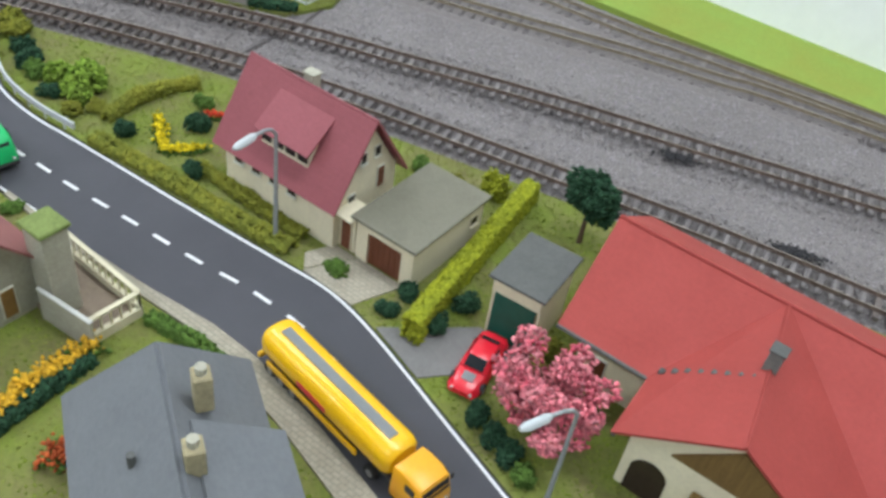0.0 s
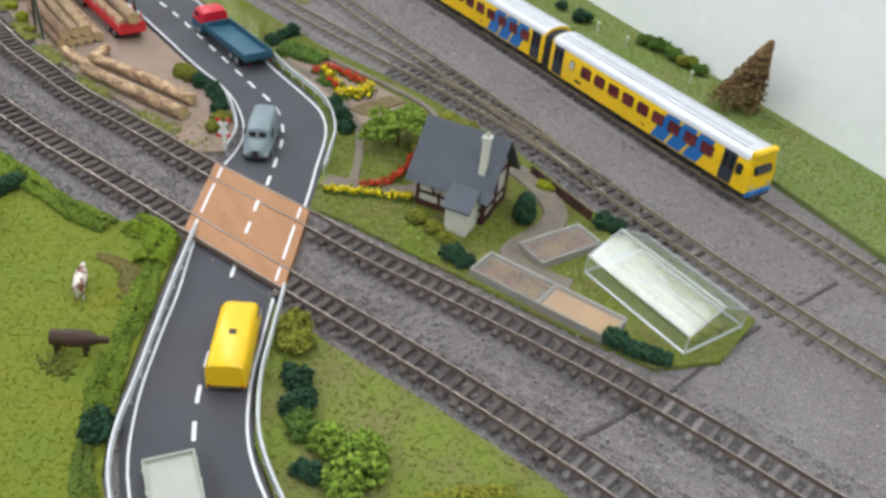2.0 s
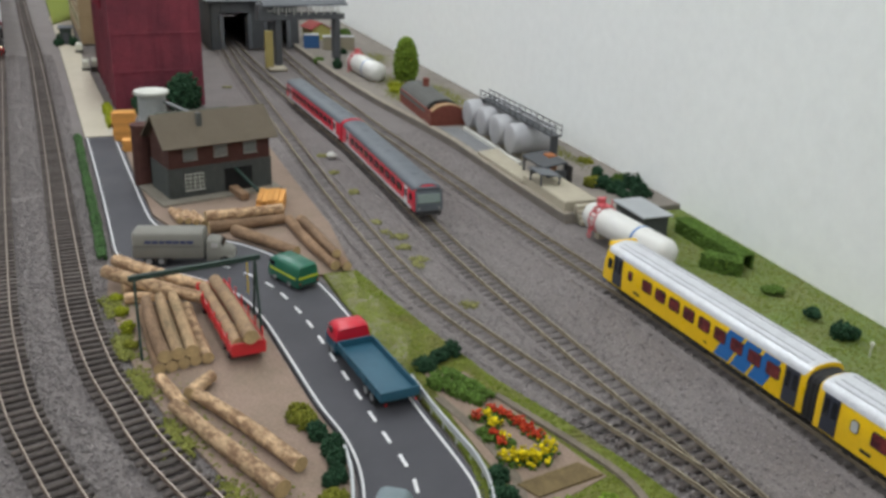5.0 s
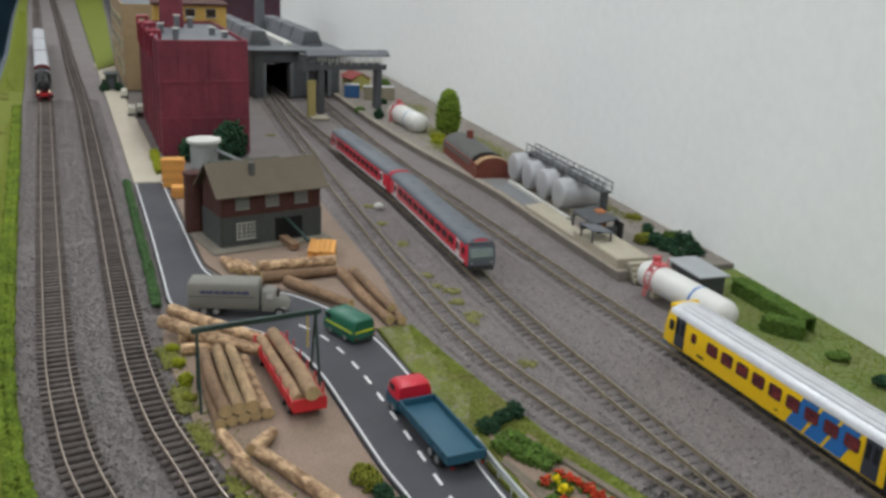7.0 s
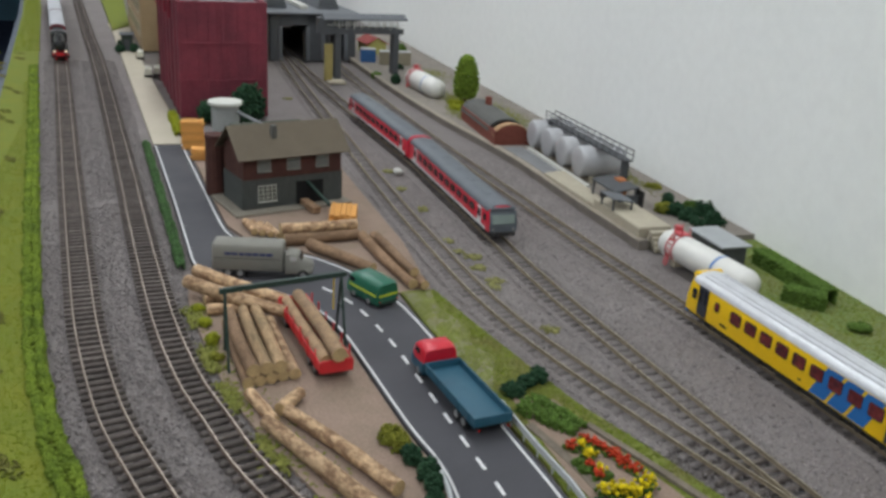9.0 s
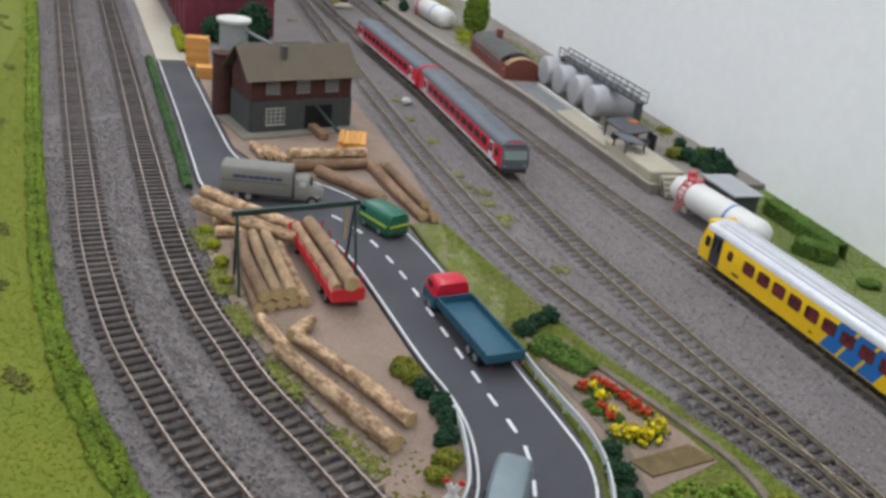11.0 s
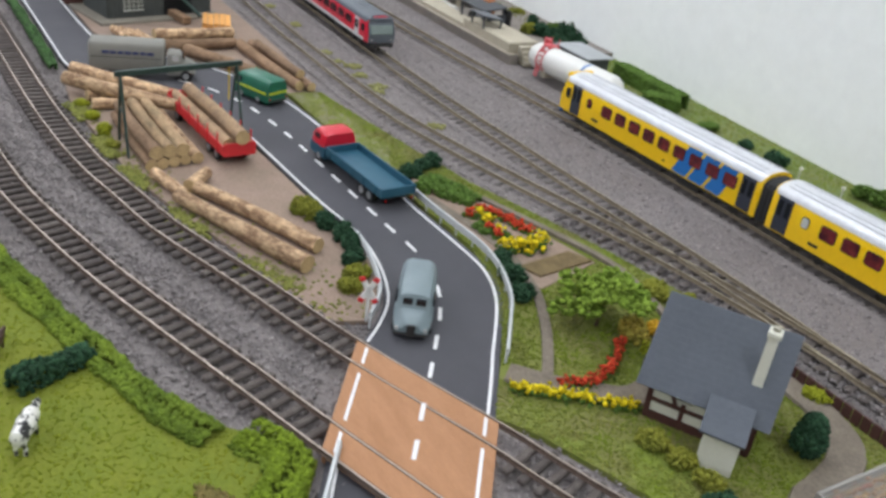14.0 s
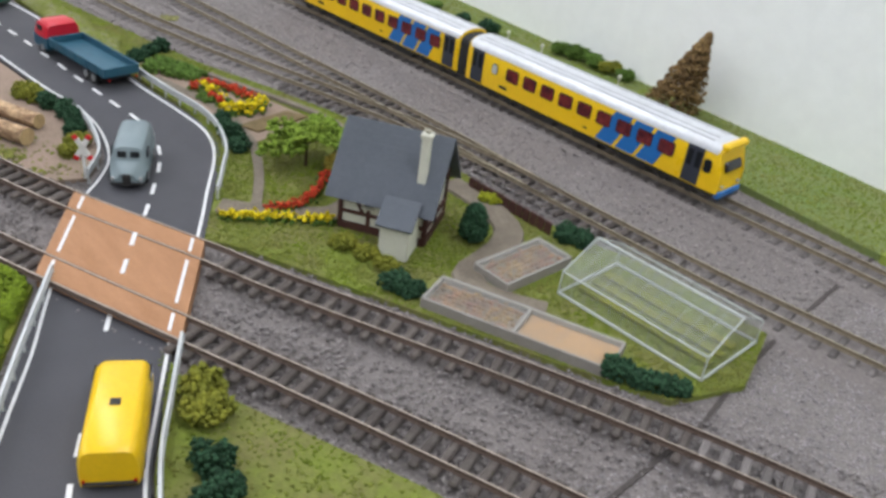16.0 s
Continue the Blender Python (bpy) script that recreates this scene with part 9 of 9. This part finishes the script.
glasshouse(pose(-0.5195, 0.6075, 0, 0, 0, 3), 0.094, 0.056, 0.015, 0.028)
BED_BOARD = mat("dusty_grey_bed_board", (0.29, 0.265, 0.235), 0.8, var=0.12, scale=60)
BED_M = mat("seedling_soil", (0.175, 0.115, 0.07), 0.95, var=0.35, scale=150, fine=800, bump=0.8, col2=(0.12, 0.095, 0.06))


SEEDLING = mat("seedlings", (0.34, 0.22, 0.06), 0.9, col2=(0.26, 0.09, 0.06), scale=90, island=0.5)


DRY_BED = mat("dry_tan_soil", (0.47, 0.27, 0.115), 0.95, var=0.3, scale=150, fine=800, bump=0.8, col2=(0.36, 0.21, 0.10))


def seed_bed(m, lx, ly, parts_n, label):
    """A low cold frame: board sides, soil, a clear lid."""
    own = thing("seed_bed", label, "cold frame", m)
    for s in (-1, 1):
        part("side_board", Form().box((0, s * (ly / 2 - 0.0008), 0.003), (lx, 0.0016, 0.0065), 0.0003), BED_BOARD, own)
        part("end_board", Form().box((s * (lx / 2 - 0.0008), 0, 0.003), (0.0016, ly - 0.0032, 0.0065), 0.0003), BED_BOARD, own)
    for k in range(1, parts_n):
        part("divider", Form().box((-lx / 2 + lx * k / parts_n, 0, 0.003), (0.0016, ly - 0.0032, 0.006)), BED_BOARD, own)
    for k in range(parts_n):
        part("soil", Form().box((-lx / 2 + lx * (k + 0.5) / parts_n, 0, 0.0018), (lx / parts_n - 0.0022, ly - 0.0034, 0.0026)), DRY_BED if k else BED_M, own)
    rng = np.random.default_rng(next(SEED))
    p = np.c_[rng.uniform(-lx / 2 + 0.003, lx / 2 - 0.003 - (lx / 2 if parts_n > 1 else 0), 300), np.round(rng.uniform(-ly / 2 + 0.003, ly / 2 - 0.003, 300) / 0.004) * 0.004 + rng.normal(0, 0.0004, 300), rng.uniform(0.003, 0.0042, 300)]
    part("seedlings", crumbs("seedlings", p, 0.0012, SEEDLING, rng), None, own)
    part("lid", Form().box((0, 0, 0.0066), (lx, ly, 0.0005)), glass("seed_lid_plastic", (0.8, 0.8, 0.76), 0.2, 0.95), own, "clear plastic lid")
    return own


seed_bed(pose(-0.5520, 0.5335, 0, 0, 0, 23), 0.106, 0.027, 2, "long double cold frame with seedlings under clear plastic")
seed_bed(pose(-0.5945, 0.578, 0, 0, 0, 92), 0.056, 0.027, 1, "cold frame with rows of seedlings under clear plastic")

# ---- timber yard plants ----
YARD_MOSS = mat("pale_green_moss", (0.20, 0.20, 0.055), 0.95, island=0.3, bump=0.0, spec=0.1, col2=(0.15, 0.165, 0.04))
verge_rng = np.random.default_rng(9)
along_t = verge_rng.uniform(0, 1, 2600)
verge = np.c_[-1.19 + 0.36 * along_t + verge_rng.normal(0, 0.004, 2600), 0.305 + 0.028 * along_t + 0.062 * along_t**3 + verge_rng.normal(0, 0.005, 2600), np.full(2600, 0.0002)]
verge = verge[np.sin(along_t * 31) + 0.6 * np.sin(along_t * 83) > -0.15]
solo("grass", crumbs("grass", verge, 0.0021, YARD_MOSS, verge_rng, TETRA, TETRA_F, 0.4, True), YARD_MOSS, "patchy grass along the timber yard's edge", "grass", kind="stuff")
for x, y, r, h, m_, lab in (
    (-0.952, 0.421, 0.009, 0.012, F_OLIVE, OL), (-0.942, 0.424, 0.009, 0.013, F_OLIVE, OL), (-0.927, 0.430, 0.010, 0.013, F_DARK, DK), (-0.910, 0.432, 0.010, 0.013, F_DARK, DK), (-0.894, 0.431, 0.009, 0.012, F_DARK, DK), (-0.877, 0.427, 0.009, 0.012, F_DARK, DK),
    (-0.858, 0.422, 0.009, 0.010, F_OLIVE, OL), (-0.845, 0.413, 0.008, 0.010, F_OLIVE, OL), (-1.150, 0.314, 0.007, 0.008, F_LIME, "pale yellow-green foam shrub"), (-1.118, 0.318, 0.008, 0.008, F_LIME, "pale yellow-green foam shrub"), (-1.184, 0.310, 0.006, 0.005, F_LIME, "pale yellow-green foam shrub"), (-1.09, 0.318, 0.006, 0.005, F_OLIVE, OL)):
    bush(x, y, r, h, m_, lab)
hedge([(-1.278, 0.300), (-1.36, 0.296), (-1.5, 0.287), (-1.755, 0.271)], 0.008, 0.006, mat("fresh_green_foam", (0.046, 0.106, 0.03), 0.95, island=0.45), "narrow fresh green hedge along the road")
hedge([(-1.80, 0.318), (-1.86, 0.316), (-1.92, 0.312)], 0.012, 0.012, F_LIME, "yellow-green shrubs by the factory")
bush(-1.908, 0.428, 0.030, 0.066, F_DARK, "tall dark green shrub against the factory", n=420)
bush(-1.90, 0.372, 0.026, 0.04, F_DARK, "dark green shrub against the factory", n=300)
MOSSY = mat("dull_yellow_moss", (0.26, 0.255, 0.10), 0.95, island=0.25, bump=0.0, spec=0.1)
for x, y in ((-1.322, 0.580), (-1.430, 0.586), (-1.27, 0.593), (-1.095, 0.602), (-1.206, 0.592), (-1.241, 0.587), (-1.516, 0.579), (-1.596, 0.584), (-1.288, 0.579), (-2.205, 0.557), (-2.09, 0.52), (-1.193, 0.586)):
    bush(x, y, 0.011, 0.0016, MOSSY, "sparse yellow-green weed in the ballast", "weed", "weed", "weeds in the yard", n=26, z=-0.0028)
solo("scrap_heap", Form().box((-1.58, 0.594, 0.002), (0.014, 0.012, 0.008), 0.003), PALE_CONC, "small pale stone in the yard", "stone")

# ---- strip along the wall ----
moss_rng = np.random.default_rng(21)
for cx, cy, sx, sy, n in ((-2.03, 0.83, 0.05, 0.03, 700), (-1.90, 0.80, 0.06, 0.018, 600), (-1.88, 0.88, 0.10, 0.02, 600), (-2.30, 0.86, 0.06, 0.03, 400), (-1.55, 0.90, 0.12, 0.012, 500)):
    at = np.c_[moss_rng.normal(cx, sx / 1.6, n), np.clip(moss_rng.normal(cy, sy / 1.6, n), 0.745, 0.925), np.full(n, 0.0078)]
    solo("moss", crumbs("moss", at, 0.0024, YARD_MOSS, moss_rng, TETRA, TETRA_F, 0.4, True), YARD_MOSS, "pale green moss on the ground by the wall", "moss", kind="stuff")
hedge([(-1.195, 0.890), (-1.14, 0.889), (-1.083, 0.886)], 0.016, 0.017, F_MID, "clipped dark green hedge along the wall", wild=0.12, square=0.18, thick=2.2)
hedge([(-1.105, 0.855), (-1.088, 0.862), (-1.076, 0.876)], 0.015, 0.016, F_MID, "short clipped green hedge", wild=0.12, square=0.18, thick=2.2)
for x, y, r, h, m_, lab in ((-0.935, 0.872, 0.013, 0.014, F_DARK, DK), (-0.975, 0.872, 0.009, 0.009, F_DARK, DK), (-1.03, 0.875, 0.012, 0.005, F_MID, GR), (-0.86, 0.898, 0.011, 0.013, F_MID, GR), (-0.84, 0.901, 0.012, 0.014, F_MID, GR), (-0.82, 0.902, 0.012, 0.013, F_MID, GR), (-0.80, 0.903, 0.011, 0.012, F_OLIVE, OL), (-0.78, 0.903, 0.010, 0.010, F_MID, GR),
                            (-1.30, 0.905, 0.013, 0.022, F_DARK, DK), (-1.33, 0.91, 0.013, 0.026, F_DARK, DK), (-1.36, 0.91, 0.011, 0.018, F_MID, GR), (-1.70, 0.915, 0.012, 0.03, F_DARK, DK), (-1.74, 0.905, 0.012, 0.024, F_DARK, DK), (-1.945, 0.80, 0.016, 0.012, F_LIME, "pale yellow-green foam shrub"), (-1.985, 0.81, 0.016, 0.014, F_LIME, "pale yellow-green foam shrub"), (-2.16, 0.88, 0.014, 0.02, F_DARK, DK), (-2.36, 0.80, 0.014, 0.018, F_DARK, DK), (-2.58, 0.86, 0.02, 0.03, F_MID, GR), (-1.45, 0.91, 0.012, 0.012, F_OLIVE, OL)):
    bush(x, y, r, h, m_, lab, z=0.004)
for x, y, r, h, m_, lab in ((-1.352, 0.866, 0.012, 0.016, F_OLIVE, OL), (-1.338, 0.872, 0.013, 0.018, F_DARK, DK), (-1.320, 0.882, 0.013, 0.017, F_DARK, DK), (-1.300, 0.880, 0.011, 0.013, F_DARK, DK), (-1.365, 0.880, 0.011, 0.020, F_DARK, DK)):
    bush(x, y, r, h, m_, lab, z=0.0075)
conifer(-0.712, 0.880, 0.077, 0.026, F_BROWN, "brown dry model fir tree by the wall", 3500, 0.0016, lean=0.018)
conifer(-2.005, 0.836, 0.086, 0.023, F_BRIGHT, "rounded green model tree by the wall", 3200, 0.0022, 0.0075, egg=True)
for x, y in ((-0.905, 0.868), (-0.862, 0.872), (-0.77, 0.878)):
    lampt = thing("garden_lamp", "tiny white globe lamp on a post", "lamp", pose(x, y, 0.002))
    part("post", Form().rod((0, 0, 0), (0, 0, 0.010), 0.0006, n=6), PALE_CONC, lampt)
    part("globe", Form().lathe((0, 0, 0.0095), [(0.0004, 0), (0.0017, 0.001), (0.0019, 0.002), (0.0013, 0.0035), (0.0002, 0.004)], 12), WHITE_R, lampt)


# ---- street furniture ----
def street_lamp(x, y, angle, label, size=0.97):
    own = thing("street_lamp", label, "street lamp", pose(x, y, 0, 0, 0, angle) @ Matrix.Scale(size, 4))
    steel = mat("grey_lamp_post", (0.30, 0.32, 0.32), 0.5, metal=0.2)
    part("pole", Form().rod((0, 0, 0), (0, 0, 0.084), 0.0016, 0.0011, n=10), steel, own)
    arm = Form()
    pts = [(0, 0, 0.084), (0.004, 0, 0.089), (0.010, 0, 0.0915), (0.020, 0, 0.0925)]
    for a, b in zip(pts, pts[1:]):
        arm.rod(a, b, 0.0011, n=8)
    part("arm", arm, steel, own)
    part("lamp_head", hull([(0.018, 0.0014, 0.001, 0.0912, 0.0938, 0.0008), (0.021, 0.0026, 0.002, 0.0908, 0.0945, 0.0012), (0.032, 0.0027, 0.002, 0.091, 0.0945, 0.0012), (0.036, 0.0015, 0.0011, 0.0915, 0.0938, 0.0008)]), mat("pale_lamp_head", (0.46, 0.49, 0.49), 0.3, var=0.05), own, "pale grey lamp head", True)


street_lamp(-0.2605, 0.334, -84, "grey street lamp with a long pale head")
street_lamp(-0.030, 0.285, -112, "grey street lamp with a long pale head beside the blossom tree", 0.9)


def crossbuck(x, y, angle):
    own = thing("warning_cross", "white and red level crossing warning cross", "sign", pose(x, y, 0, 0, 0, angle))
    white, red = paint("sign_white", (0.75, 0.75, 0.72), 0.5), paint("sign_red", (0.6, 0.015, 0.02), 0.5)
    part("post", Form().box((0, 0, 0.011), (0.0016, 0.0016, 0.022), 0.0003), white, own)
    for s in (-1, 1):
        arm = part("arm", Form().box((0, -0.001, 0.0215), (0.0180, 0.001, 0.0030), 0.0002, turn=Matrix.Rotation(radians(s * 60), 4, "Y")), white, own)
        for e in (-1, 1):
            a = radians(s * 60)
            part("red_tip", Form().box((e * 0.0078 * math.cos(a), -0.0012, 0.0215 - e * 0.0078 * math.sin(a)), (0.0028, 0.0012, 0.0031), 0.0002, turn=Matrix.Rotation(a, 4, "Y")), red, arm)


crossbuck(-0.811, 0.4085, 62)
